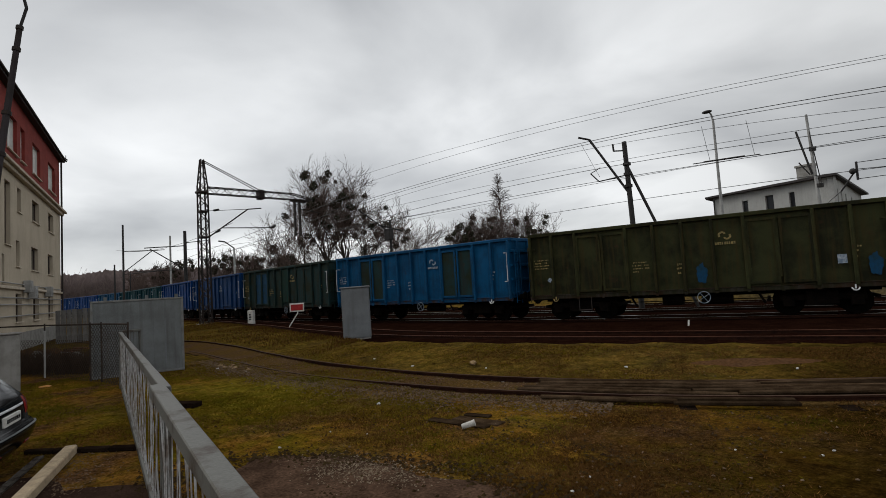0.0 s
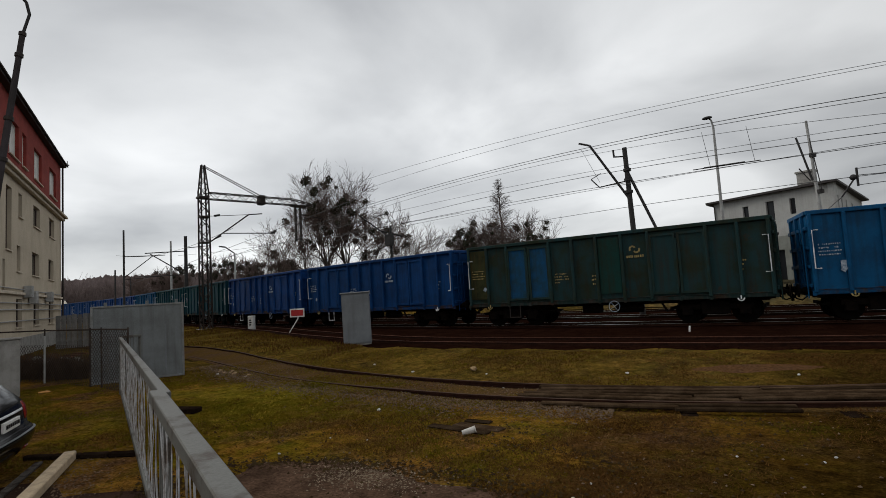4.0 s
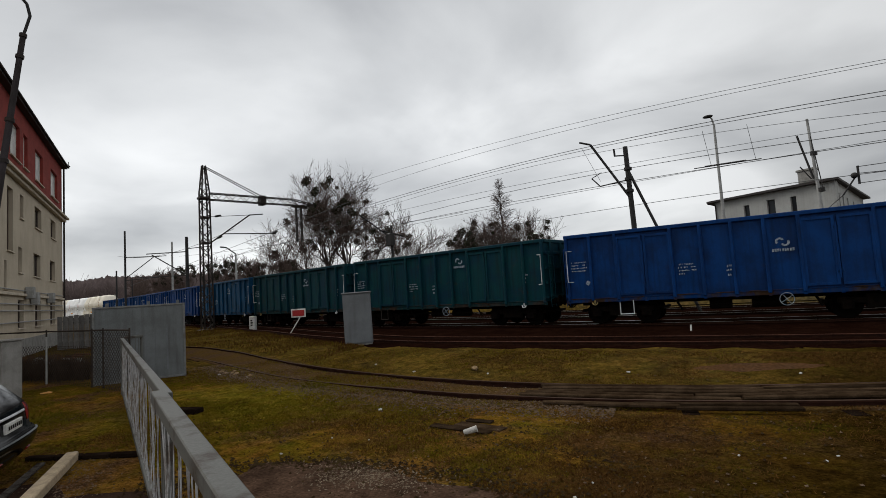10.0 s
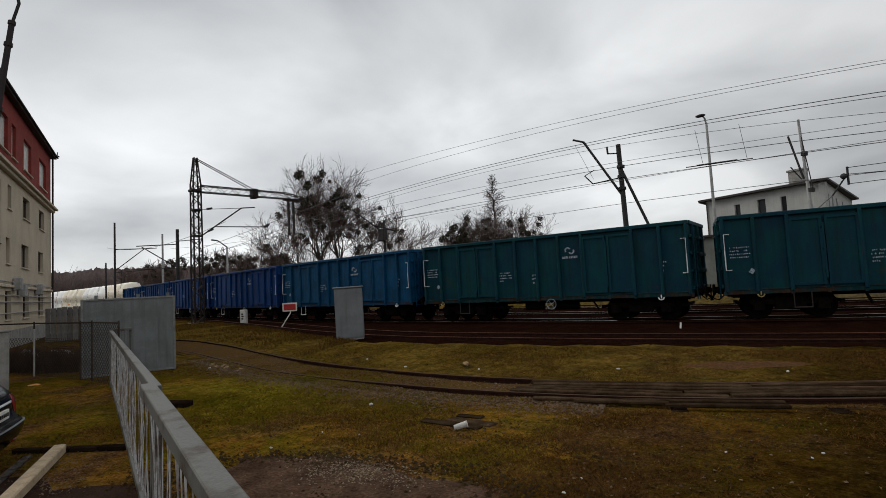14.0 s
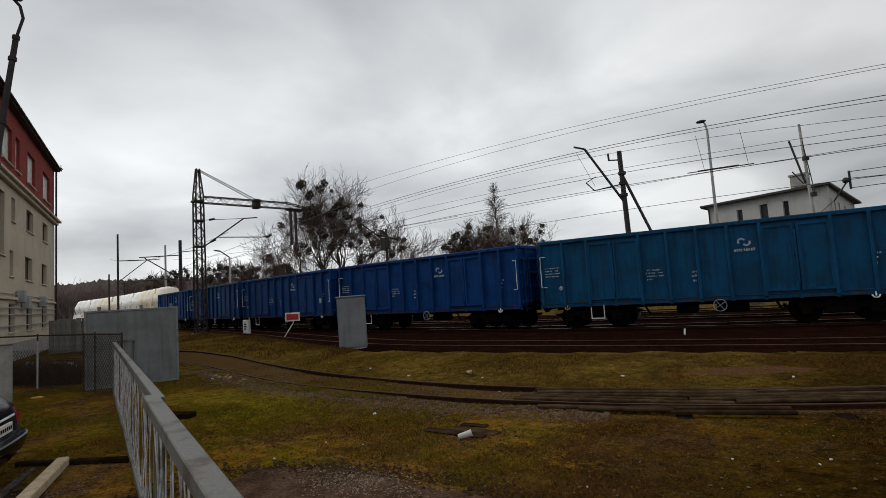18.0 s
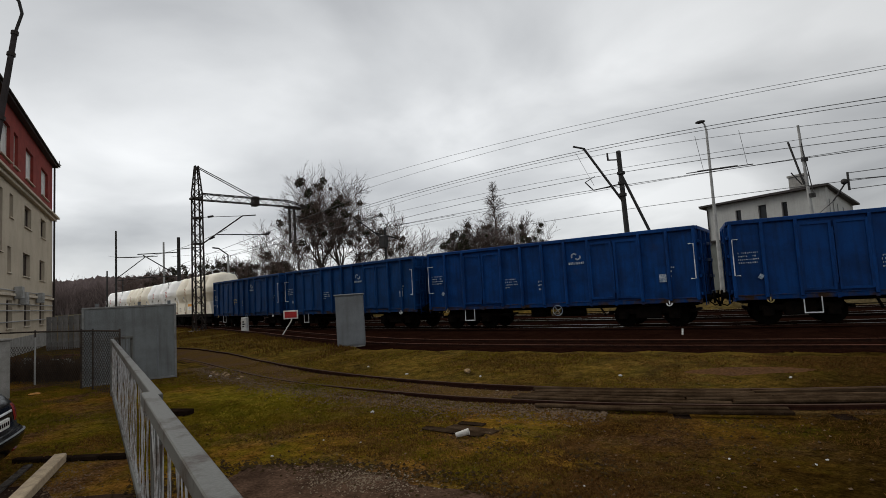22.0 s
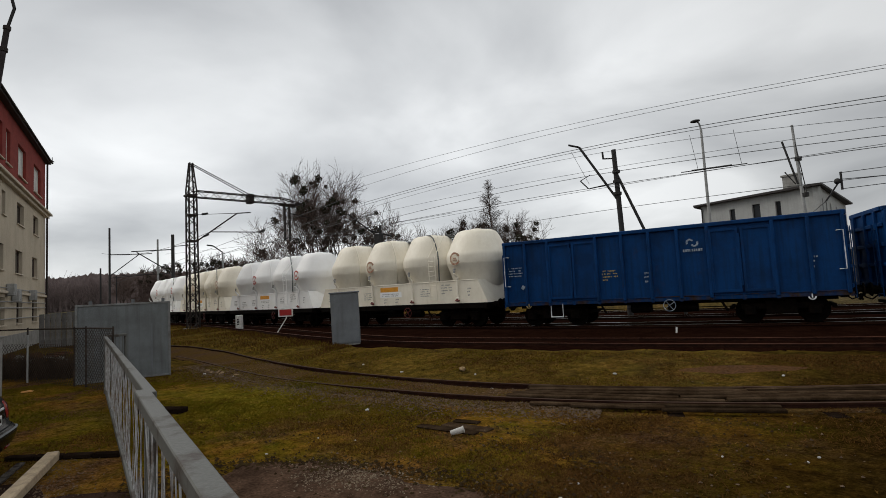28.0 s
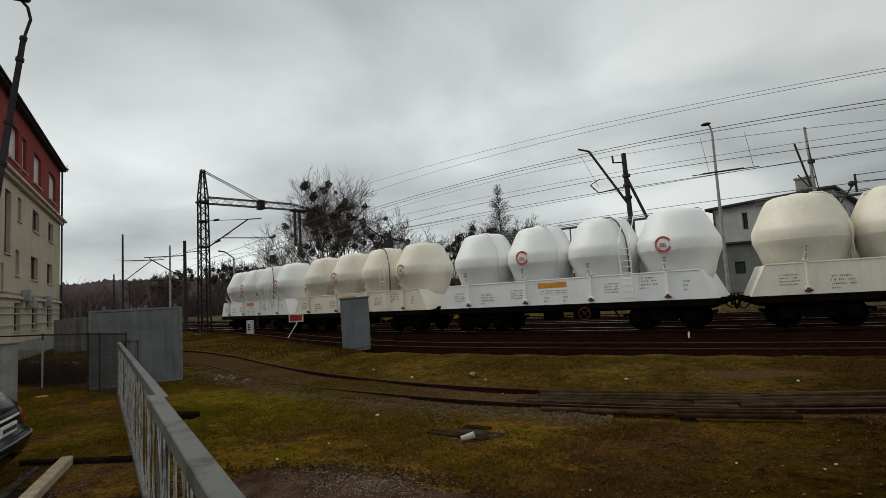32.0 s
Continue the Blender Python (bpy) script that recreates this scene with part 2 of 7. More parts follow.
M["lamp_pole"] = mat("lamp_pole", (0.05, 0.043, 0.046), 0.85, other=(0.035, 0.03, 0.03), scale=2, spec=0.1)
M["wire"] = mat("wire", (0.05, 0.05, 0.052), 0.6, 0.4)
M["plaster"] = mat("plaster", (0.51, 0.44, 0.339), 0.9, other=(0.44, 0.378, 0.29), scale=0.5, streak=0.25, streak_col=(0.282, 0.238, 0.176), spec=0.1)
M["brick_red"] = mat("brick_red", (0.241, 0.046, 0.0368), 0.9, other=(0.184, 0.0368, 0.0299), scale=1.5, spec=0.1)
M["trim"] = mat("trim", (0.56, 0.49, 0.39), 0.9, spec=0.1)
M["roof_dark"] = mat("roof_dark", (0.027, 0.021, 0.0198), 0.7)
M["frame_white"] = mat("frame_white", (0.66, 0.65, 0.62), 0.5)
M["house_white"] = mat("house_white", (0.367, 0.367, 0.354), 0.9, other=(0.302, 0.302, 0.288), scale=0.6, streak=0.25, streak_col=(0.197, 0.197, 0.183))
M["house_grey"] = mat("house_grey", (0.20, 0.21, 0.19), 0.9, other=(0.15, 0.155, 0.135), scale=0.8, streak=0.3, streak_col=(0.1, 0.1, 0.085))
M["faded_paint"] = mat("faded_paint", (0.085, 0.075, 0.065), 0.95, other=(0.03, 0.022, 0.018), scale=9, lo=0.45, hi=0.6, spec=0.05)
M["bark"] = mat("bark", (0.07, 0.055, 0.045), 0.95, other=(0.05, 0.042, 0.035), scale=3, spec=0.0)
M["twig"] = mat("twig", (0.125, 0.092, 0.080), 1.0, other=(0.085, 0.062, 0.054), scale=2, spec=0.0)
M["bush"] = mat("bush", (0.060, 0.040, 0.028), 1.0, other=(0.035, 0.024, 0.017), scale=3, spec=0.0)
M["mistletoe"] = mat("mistletoe", (0.048, 0.047, 0.032), 1.0, other=(0.032, 0.031, 0.022), scale=3, spec=0.0)
M["red_sign"] = mat("red_sign", (0.42, 0.02, 0.02), 0.5)
M["white_paint"] = mat("white_paint", (0.72, 0.72, 0.70), 0.6, other=(0.55, 0.54, 0.5), scale=6)
M["kerb"] = mat("kerb", (0.40, 0.31, 0.20), 0.9, other=(0.28, 0.215, 0.14), scale=8)
M["plank"] = mat("plank", (0.026, 0.016, 0.009), 0.95, other=(0.050, 0.033, 0.020), scale=4, fine=0.4, random_tint=0.45, spec=0.0)
M["car_black"] = mat("car_black", (0.003, 0.003, 0.0035), 0.12, 0.0, other=(0.005, 0.005, 0.006), fine=0.02, bump=0.0, spec=0.13)
M["tyre"] = mat("tyre", (0.02, 0.02, 0.021), 0.85)
M["lamp_red"] = mat("lamp_red", (0.22, 0.012, 0.010), 0.2, bump=0)
M["chain"] = mat("chain", (0.035, 0.028, 0.024), 0.85, 0.0, other=(0.06, 0.045, 0.035), scale=4, spec=0.1)
M["litter"] = mat("litter", (0.50, 0.48, 0.44), 0.8)
M["litter_orange"] = mat("litter_orange", (0.55, 0.25, 0.05), 0.7)
# ridge colour lifted above bare wood, so distance haze is in it
M["hill"] = mat("hill", (0.173, 0.137, 0.133), 1.0, other=(0.122, 0.0936, 0.09), scale=0.08, fine=0.3, fine_scale=0.6, spec=0.0)

glass = bpy.data.materials.new("window_glass")
glass.use_nodes = True
gb = glass.node_tree.nodes["Principled BSDF"]
gb.inputs["Base Color"].default_value, gb.inputs["Roughness"].default_value = (0.02, 0.022, 0.025, 1), 0.08
gb.inputs["Specular IOR Level"].default_value = 0.25
M["glass"] = glass
M["curtain"] = mat("curtain", (0.62, 0.60, 0.56), 0.5, other=(0.42, 0.42, 0.41), scale=1.2, bump=0)
# lightened together with the ridge, for the same haze
M["wood_far"] = mat("wood_far", (0.187, 0.148, 0.14), 1.0, other=(0.13, 0.101, 0.0936), scale=0.5, spec=0.0)

# ---------------------------------------------------------------- mesh helpers


def link(name, bm, material, parent=None, label="", smooth=False):
    me = bpy.data.meshes.new(name)
    bm.normal_update()
    bm.to_mesh(me)
    bm.free()
    for m in (material if isinstance(material, (list, tuple)) else [material]):
        me.materials.append(m)
    if smooth:
        for p in me.polygons:
            p.use_smooth = True
    ob = new(name, me)
    if parent:
        ob.parent = parent
    if label:
        ob["label"] = label
    return ob


def part(name, bm, material, parent, label="", smooth=False):
    return link(name, bm, material, parent, label, smooth)


def box(bm, x0, y0, z0, x1, y1, z1, bev=0.0, m=None):
    """An axis-aligned block, its edges bevelled where bev is given."""
    r = bmesh.ops.create_cube(bm, size=1.0)
    vs = r["verts"]
    for v in vs:
        v.co = Vector(((x0 + x1) / 2 + v.co.x * (x1 - x0), (y0 + y1) / 2 + v.co.y * (y1 - y0), (z0 + z1) / 2 + v.co.z * (z1 - z0)))
    if bev:
        es = list({e for v in vs for e in v.link_edges})
        r = bmesh.ops.bevel(bm, geom=es, offset=bev, segments=1, affect="EDGES")
        vs = list({v for f in r["faces"] for v in f.verts} | {v for v in vs if v.is_valid})
    if m is not None:
        bmesh.ops.transform(bm, matrix=m, verts=vs)
    return vs


def tube(bm, p, q, r0, r1=None, n=8):
    """A tapered round bar from p to q."""
    p, q = Vector(p), Vector(q)
    r1 = r0 if r1 is None else r1
    d = q - p
    r = bmesh.ops.create_cone(bm, cap_ends=True, segments=n, radius1=r0, radius2=r1, depth=d.length)
    m = Matrix.Translation((p + q) / 2) @ d.to_track_quat("Z", "Y").to_matrix().to_4x4()
    bmesh.ops.transform(bm, matrix=m, verts=r["verts"])
    return r["verts"]


def bar(bm, p, q, w, h):
    """A square bar from p to q."""
    p, q = Vector(p), Vector(q)
    d = q - p
    r = bmesh.ops.create_cube(bm, size=1.0)
    m = Matrix.Translation((p + q) / 2) @ d.to_track_quat("X", "Z").to_matrix().to_4x4() @ Matrix.Diagonal((d.length, w, h, 1))
    bmesh.ops.transform(bm, matrix=m, verts=r["verts"])


def sweep(bm, pts, r, n=5):
    """One round bar bent through the points."""
    pts = [Vector(q) for q in pts]
    rings = []
    for i, c in enumerate(pts):
        d = (pts[min(i + 1, len(pts) - 1)] - pts[max(i - 1, 0)]).normalized()
        u = d.cross(Vector((0, 0, 1)))
        u = u.normalized() if u.length > 1e-4 else Vector((1, 0, 0))
        w = d.cross(u)
        rings.append([bm.verts.new(c + (u * math.cos(6.28318 * k / n) + w * math.sin(6.28318 * k / n)) * r) for k in range(n)])
    for a, b in zip(rings, rings[1:]):
        for k in range(n):
            bm.faces.new((a[k], a[(k + 1) % n], b[(k + 1) % n], b[k]))
    bm.faces.new(rings[0][::-1])
    bm.faces.new(rings[-1])


def lathe(bm, rings, n=24, at=(0, 0, 0)):
    """A body turned round z from (radius, height) pairs."""
    rows = []
    for r, z in rings:
        rows.append([bm.verts.new((at[0] + r * math.cos(6.28318 * i / n), at[1] + r * math.sin(6.28318 * i / n), at[2] + z)) for i in range(n)])
    for a, b in zip(rows, rows[1:]):
        for i in range(n):
            bm.faces.new((a[i], a[(i + 1) % n], b[(i + 1) % n], b[i]))
    bm.faces.new(rows[0][::-1])
    bm.faces.new(rows[-1])


def thing(name, m, label, category, group=""):
    ob = new(name)
    ob.empty_display_size = 0.2
    ob.matrix_basis = m
    return tagged(ob, label, category, group)


# ---------------------------------------------------------------- the track's line in plan
SC = 0.94
_s = np.arange(-420, 420.1, 0.25)
_u = (np.clip(_s, -125, 0) + 30) / 30
_th = 0.1 * (2.1659 * _u + 1.4324 * _u ** 2 + 0.3028 * _u ** 3) + 0.0058 * np.clip(-83 - _s, 0, 80)
_x = np.concatenate([[0], np.cumsum(np.cos(_th[:-1]))]) * 0.25
_y = np.concatenate([[0], np.cumsum(np.sin(_th[:-1]))]) * 0.25
_x = (_x - np.interp(0, _s, _x)) * SC + 0.828
_y = (_y - np.interp(0, _s, _y)) * SC + 23.271
RAIL_Z = 0.323


def track(s, off=0.0):
    """Place and heading on the line, s metres along it and off metres to its far side."""
    q = s / SC
    x, y, h = np.interp(q, _s, _x), np.interp(q, _s, _y), np.interp(q, _s, _th)
    return float(x - off * math.sin(h)), float(y + off * math.cos(h)), float(h)


_tree = np.stack([_x, _y], 1)


def offset_of(x, y):
    """How far (x, y) lies beyond the train's line; negative on the camera's side."""
    i = int(np.argmin((_tree[::4, 0] - x) ** 2 + (_tree[::4, 1] - y) ** 2)) * 4
    h = _th[i]
    return -(x - _x[i]) * math.sin(h) + (y - _y[i]) * math.cos(h)


def near_off(s):
    """The nearer track's place beside the train's line: it swings in to join it on the left."""
    return float(np.interp(s, (-58, -40, -30, -24, -17), (0.0, -1.5, -3.1, -4.6, -6.25)))


def bed_edge(s):
    """Where the ballast ends on the camera's side."""
    return float(np.interp(s, (-58, -40, -30, -24, -17, -10, -3), (-2.1, -2.9, -4.3, -6.0, -8.35, -8.1, -7.9)))


def ground_z(x, y):
    i = int(np.argmin((_tree[::4, 0] - x) ** 2 + (_tree[::4, 1] - y) ** 2)) * 4
    o = -(x - _x[i]) * math.sin(_th[i]) + (y - _y[i]) * math.cos(_th[i])
    edge = bed_edge(_s[i] * SC)
    k = min(1.0, max(0.0, (o + 11.5) / 3.0))
    z = 0.20 * k * k * (3 - 2 * k)
    if edge < o < 12:
        z -= 0.12 * min(1.0, (o - edge) / 0.5)
    elif edge > -8.6 and edge - 3 < o:
        z += 0.10 * (o - edge + 3) / 3
    if abs(x) < 40 and y < 40:
        z += 0.035 * noise.noise((x * 0.35, y * 0.35, 0.0)) + 0.015 * noise.noise((x * 1.3, y * 1.3, 3.0))
    return z


# ---------------------------------------------------------------- ground


def spaced(lo, hi, step, far, grow=1.22):
    """Grid lines: fine from lo to hi, wider and wider out to far on both sides."""
    mid_part = list(np.arange(lo, hi + step / 2, step))
    out, d, v = [], step, hi
    while v < far:
        d *= grow
        v += d
        out.append(v)
    back, d, v = [], step, lo
    while v > -far:
        d *= grow
        v -= d
        back.append(v)
    return back[::-1] + mid_part + out


def build_ground():
    gx, gy = spaced(-30, 8, 0.4, 2500), spaced(-2, 26, 0.4, 2500)
    verts = [(x, y, ground_z(x, y)) for y in gy for x in gx]
    n = len(gx)
    faces = [(j * n + i, j * n + i + 1, (j + 1) * n + i + 1, (j + 1) * n + i) for j in range(len(gy) - 1) for i in range(n - 1)]
    me = bpy.data.meshes.new("ground")
    me.from_pydata(verts, [], faces)
    for p in me.polygons:
        p.use_smooth = True
    m = bpy.data.materials.new("grass_ground")
    m.use_nodes = True
    nn, l = m.node_tree.nodes, m.node_tree.links
    b = nn["Principled BSDF"]
    co = nn.new("ShaderNodeTexCoord")

    def noise_tex(scale, detail, rough=0.6):
        t = nn.new("ShaderNodeTexNoise")
        t.inputs["Scale"].default_value, t.inputs["Detail"].default_value, t.inputs["Roughness"].default_value = scale, detail, rough
        l.new(co.outputs["Object"], t.inputs["Vector"])
        return t

    def ramp(src, stops):
        r = nn.new("ShaderNodeValToRGB")
        while len(r.color_ramp.elements) < len(stops):
            r.color_ramp.elements.new(0.5)
        for e, (p, c) in zip(r.color_ramp.elements, stops):
            e.position, e.color = p, (*c, 1)
        l.new(src, r.inputs[0])
        return r

    def blend(fac, a, b2):
        mx = nn.new("ShaderNodeMix")
        mx.data_type = "RGBA"
        l.new(fac, mx.inputs["Factor"])
        l.new(a, mx.inputs["A"])
        l.new(b2, mx.inputs["B"])
        return mx.outputs["Result"]

    def times(col, src, lo, hi, k0, k1):
        """The colour brightened and darkened by a noise."""
        r = nn.new("ShaderNodeMapRange")
        for key, v in (("From Min", lo), ("From Max", hi), ("To Min", k0), ("To Max", k1)):
            r.inputs[key].default_value = v
        l.new(src, r.inputs["Value"])
        h = nn.new("ShaderNodeHueSaturation")
        l.new(r.outputs[0], h.inputs["Value"])
        l.new(col, h.inputs["Color"])
        return h.outputs[0]

    grass = ramp(noise_tex(0.9, 8, 0.7).outputs["Fac"], [(0.36, (0.062, 0.053, 0.005)), (0.46, (0.115, 0.072, 0.008)), (0.56, (0.155, 0.076, 0.013)), (0.66, (0.072, 0.034, 0.010))])
    soil = ramp(noise_tex(14.0, 8, 0.7).outputs["Fac"], [(0.3, (0.030, 0.0155, 0.0075)), (0.55, (0.082, 0.043, 0.021)), (0.8, (0.17, 0.105, 0.062))])
    mask = ramp(noise_tex(0.55, 7, 0.68).outputs["Fac"], [(0.46, (0, 0, 0)), (0.62, (1, 1, 1))])
    col = blend(mask.outputs[0], grass.outputs[0], soil.outputs[0])
    # a greener stretch of turf beside the steel leaf
    lush = nn.new("ShaderNodeVectorMath")
    lush.operation = "DISTANCE"
    lush.inputs[1].default_value = (-10.6, 5.6, 0.0)
    l.new(co.outputs["Object"], lush.inputs[0])
    lush_n = nn.new("ShaderNodeMath")
    lush_n.operation = "MULTIPLY_ADD"
    lush_n.inputs[1].default_value = 7.0
    l.new(noise_tex(0.5, 7, 0.7).outputs["Fac"], lush_n.inputs[0])
    l.new(lush.outputs["Value"], lush_n.inputs[2])
    lush_m = nn.new("ShaderNodeMapRange")
    for key, v in (("From Min", 7.2), ("From Max", 4.6), ("To Min", 0.0), ("To Max", 0.85)):
        lush_m.inputs[key].default_value = v
    l.new(lush_n.outputs[0], lush_m.inputs["Value"])
    turf = ramp(noise_tex(3.0, 8, 0.7).outputs["Fac"], [(0.35, (0.070, 0.066, 0.006)), (0.6, (0.150, 0.112, 0.012)), (0.75, (0.11, 0.062, 0.014))])
    col = blend(lush_m.outputs[0], col, turf.outputs[0])
    # thin dark turf on the bank between the siding and the main tracks
    bank = nn.new("ShaderNodeVectorMath")
    bank.operation = "DOT_PRODUCT"
    bank.inputs[1].default_value = (-0.41, 1.0, 0.0)
    l.new(co.outputs["Object"], bank.inputs[0])
    bank_n = nn.new("ShaderNodeMath")
    bank_n.operation = "MULTIPLY_ADD"
    bank_n.inputs[1].default_value = 2.4
    l.new(noise_tex(0.8, 7, 0.7).outputs["Fac"], bank_n.inputs[0])
    l.new(bank.outputs["Value"], bank_n.inputs[2])
    bank_m = nn.new("ShaderNodeMapRange")
    for key, v in (("From Min", 11.9), ("From Max", 13.0), ("To Min", 0.0), ("To Max", 0.85)):
        bank_m.inputs[key].default_value = v
    l.new(bank_n.outputs[0], bank_m.inputs["Value"])
    thin_turf = ramp(noise_tex(1.6, 8, 0.72).outputs["Fac"], [(0.34, (0.028, 0.018, 0.007)), (0.48, (0.062, 0.044, 0.009)), (0.58, (0.095, 0.058, 0.012)), (0.70, (0.040, 0.022, 0.009))])
    col = blend(bank_m.outputs[0], col, thin_turf.outputs[0])
    # brown earth to the right, its colour darkened further to carry the lens vignette
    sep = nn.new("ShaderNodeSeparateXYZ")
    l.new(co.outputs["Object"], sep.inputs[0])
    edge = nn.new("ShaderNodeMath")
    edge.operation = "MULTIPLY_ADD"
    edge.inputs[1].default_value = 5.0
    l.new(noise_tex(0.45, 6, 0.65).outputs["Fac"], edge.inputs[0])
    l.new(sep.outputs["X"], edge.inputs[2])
    # worn is the share of this painted dimming, growing with x
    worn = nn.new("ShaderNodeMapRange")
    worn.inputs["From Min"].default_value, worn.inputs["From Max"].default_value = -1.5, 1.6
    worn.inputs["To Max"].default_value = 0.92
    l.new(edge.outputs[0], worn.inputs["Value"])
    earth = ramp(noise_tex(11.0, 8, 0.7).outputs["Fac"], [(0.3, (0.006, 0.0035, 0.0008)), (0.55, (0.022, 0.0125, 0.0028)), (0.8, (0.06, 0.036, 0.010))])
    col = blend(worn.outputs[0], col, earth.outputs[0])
    # grey-brown fields beyond the railway
    field = nn.new("ShaderNodeMapRange")
    field.inputs["From Min"].default_value, field.inputs["From Max"].default_value = 30.0, 36.0
    l.new(sep.outputs["Y"], field.inputs["Value"])
    fallow = ramp(noise_tex(0.2, 8, 0.7).outputs["Fac"], [(0.35, (0.040, 0.036, 0.020)), (0.65, (0.085, 0.070, 0.045))])
    col = blend(field.outputs[0], col, fallow.outputs[0])
    col = times(col, noise_tex(5.0, 8, 0.75).outputs["Fac"], 0.30, 0.70, 0.28, 1.95)
    col = times(col, noise_tex(28.0, 6, 0.7).outputs["Fac"], 0.30, 0.70, 0.4, 1.55)
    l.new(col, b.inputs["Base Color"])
    b.inputs["Roughness"].default_value = 0.95
    b.inputs["Specular IOR Level"].default_value = 0.0
    bp = nn.new("ShaderNodeBump")
    bp.inputs["Strength"].default_value, bp.inputs["Distance"].default_value = 0.9, 0.05
    l.new(noise_tex(22.0, 8, 0.75).outputs["Fac"], bp.inputs["Height"])
    l.new(bp.outputs[0], b.inputs["Normal"])
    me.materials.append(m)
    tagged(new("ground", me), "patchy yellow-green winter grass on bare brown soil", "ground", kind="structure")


build_ground()


def strip(name, s0, s1, step, profile, material, label, off=0.0, kind="structure"):
    """A long body along the line: profile is a list of (across, height)."""
    bm = bmesh.new()
    rows = []
    for s in np.arange(s0, s1 + step / 2, step):
        row = []
        for k, (a, z) in enumerate(profile):
            if a < -4.5:
                a = min(a + bed_edge(s) + 8.7, -1.7 - 0.05 * (6 - k))
            x, y, h = track(s, off + a)
            row.append(bm.verts.new((x, y, z)))
        rows.append(row)
    for a, b in zip(rows, rows[1:]):
        for i in range(len(profile) - 1):
            bm.faces.new((a[i], b[i], b[i + 1], a[i + 1]))
    ob = link(name, bm, material)
    return tagged(ob, label, "", kind=kind)


RAIL_PROFILE = [(-0.065, -0.155), (-0.06, -0.14), (-0.012, -0.12), (-0.012, -0.035), (-0.034, -0.028), (-0.034, 0.0),
                (0.034, 0.0), (0.034, -0.028), (0.012, -0.035), (0.012, -0.12), (0.06, -0.14), (0.065, -0.155)]


def rail_line(parent, off, s0, s1, z, shiny):
    for side in (-0.7, 0.7):
        bm = bmesh.new()
        rows = []
        for s in np.arange(-44 if off == -6.25 else s0, s1 + 1, 2.0):
            row = []
            for a, dz in RAIL_PROFILE:
                x, y, h = track(s, (near_off(s) if off == -6.25 else off) + side + a)
                row.append(bm.verts.new((x, y, z + dz)))
            rows.append(row)
        for a, b in zip(rows, rows[1:]):
            for i in range(len(RAIL_PROFILE) - 1):
                f = bm.faces.new((a[i], b[i], b[i + 1], a[i + 1]))
                f.material_index = 1 if i == 5 else 0
        bmesh.ops.recalc_face_normals(bm, faces=bm.faces)
        part("rail", bm, [M["rail"], M["rail_top"] if shiny else M["rail_worn"]], parent, "rusty steel rail" if not shiny else "steel rail with a bright worn head")


def sleeper_mesh(length=2.4, w=0.24, h=0.16):
    bm = bmesh.new()
    box(bm, -w / 2, -length / 2, -h, w / 2, length / 2, 0, 0.02)
    me = bpy.data.meshes.new("sleeper")
    bm.to_mesh(me)
    bm.free()
    me.materials.append(M["sleeper"])
    return me


SLEEPER = sleeper_mesh()


def railway(off, z, shiny, label, near=(-60, 6), bed=1.9):
    top = thing("railway_track", Matrix.Identity(4), label, "railway track", "main tracks")
    rail_line(top, off, -400, 300, z, shiny)
    s = near[0]
    while s < near[1]:
        x, y, h = track(s, near_off(s) if off == -6.25 else off)
        ob = new("sleeper", SLEEPER)
        ob.parent = top
        ob.matrix_basis = pose(x, y, z - 0.15 + random.uniform(-0.01, 0.01), 0, 0, math.degrees(h) + random.uniform(-1, 1))
        s += 0.62
    return top


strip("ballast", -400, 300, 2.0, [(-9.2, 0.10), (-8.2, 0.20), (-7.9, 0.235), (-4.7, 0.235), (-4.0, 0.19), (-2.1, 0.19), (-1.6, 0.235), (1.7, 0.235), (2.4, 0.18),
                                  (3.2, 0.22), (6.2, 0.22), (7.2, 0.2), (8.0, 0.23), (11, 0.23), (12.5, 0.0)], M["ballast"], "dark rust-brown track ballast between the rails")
M["yard_gravel"] = mat("yard_gravel", (0.105, 0.088, 0.056), 1.0, other=(0.060, 0.052, 0.022), scale=0.35, lo=0.45, hi=0.6, fine=0.45, fine_scale=8, bump=0.6, spec=0.0)
strip("gravel_yard", -120, 60, 3.0, [(12.2, 0.02), (12.8, 0.15), (18.0, 0.15), (23.5, 0.15), (24.2, 0.0)], M["yard_gravel"], "grey-brown gravel and thin grass beyond the tracks")
railway(0.0, RAIL_Z, True, "main track carrying the goods train", near=(-60, 4))
railway(-6.25, RAIL_Z, False, "empty rusty main track in brown ballast", near=(-30, 4))
railway(4.6, RAIL_Z, True, "track behind the train with bright rail heads", near=(-45, 4))
railway(9.4, RAIL_Z, True, "far track with bright rail heads", near=(-45, 4))

# ---------------------------------------------------------------- the goods train
PITCH = 12.263
BODY = 5.78          # half length of a body
BAY = 2 * BODY / 12
_cache = {}


def shared(name, key, build, material, parent, m=None, label="", smooth=False):
    """A part whose mesh is built once for each key and material."""
    k = (name, key, material.name)
    if k not in _cache:
        bm = bmesh.new()
        build(bm)
        me = bpy.data.meshes.new(name)
        bm.normal_update()
        bm.to_mesh(me)
        bm.free()
        me.materials.append(material)
        if smooth:
            for p in me.polygons:
                p.use_smooth = True
        _cache[k] = me
    ob = new(name, _cache[k])
    ob.parent = parent
    if m is not None:
        ob.matrix_basis = m
    if label:
        ob["label"] = label
    if "marking" in name or name in ("number_panel", "emblem_bars", "emblem"):
        ob["kind"] = "stuff"
    return ob


def b_rib(bm):
    box(bm, -0.055, -0.105, 0.93, 0.055, 0.03, 3.40, 0.025)


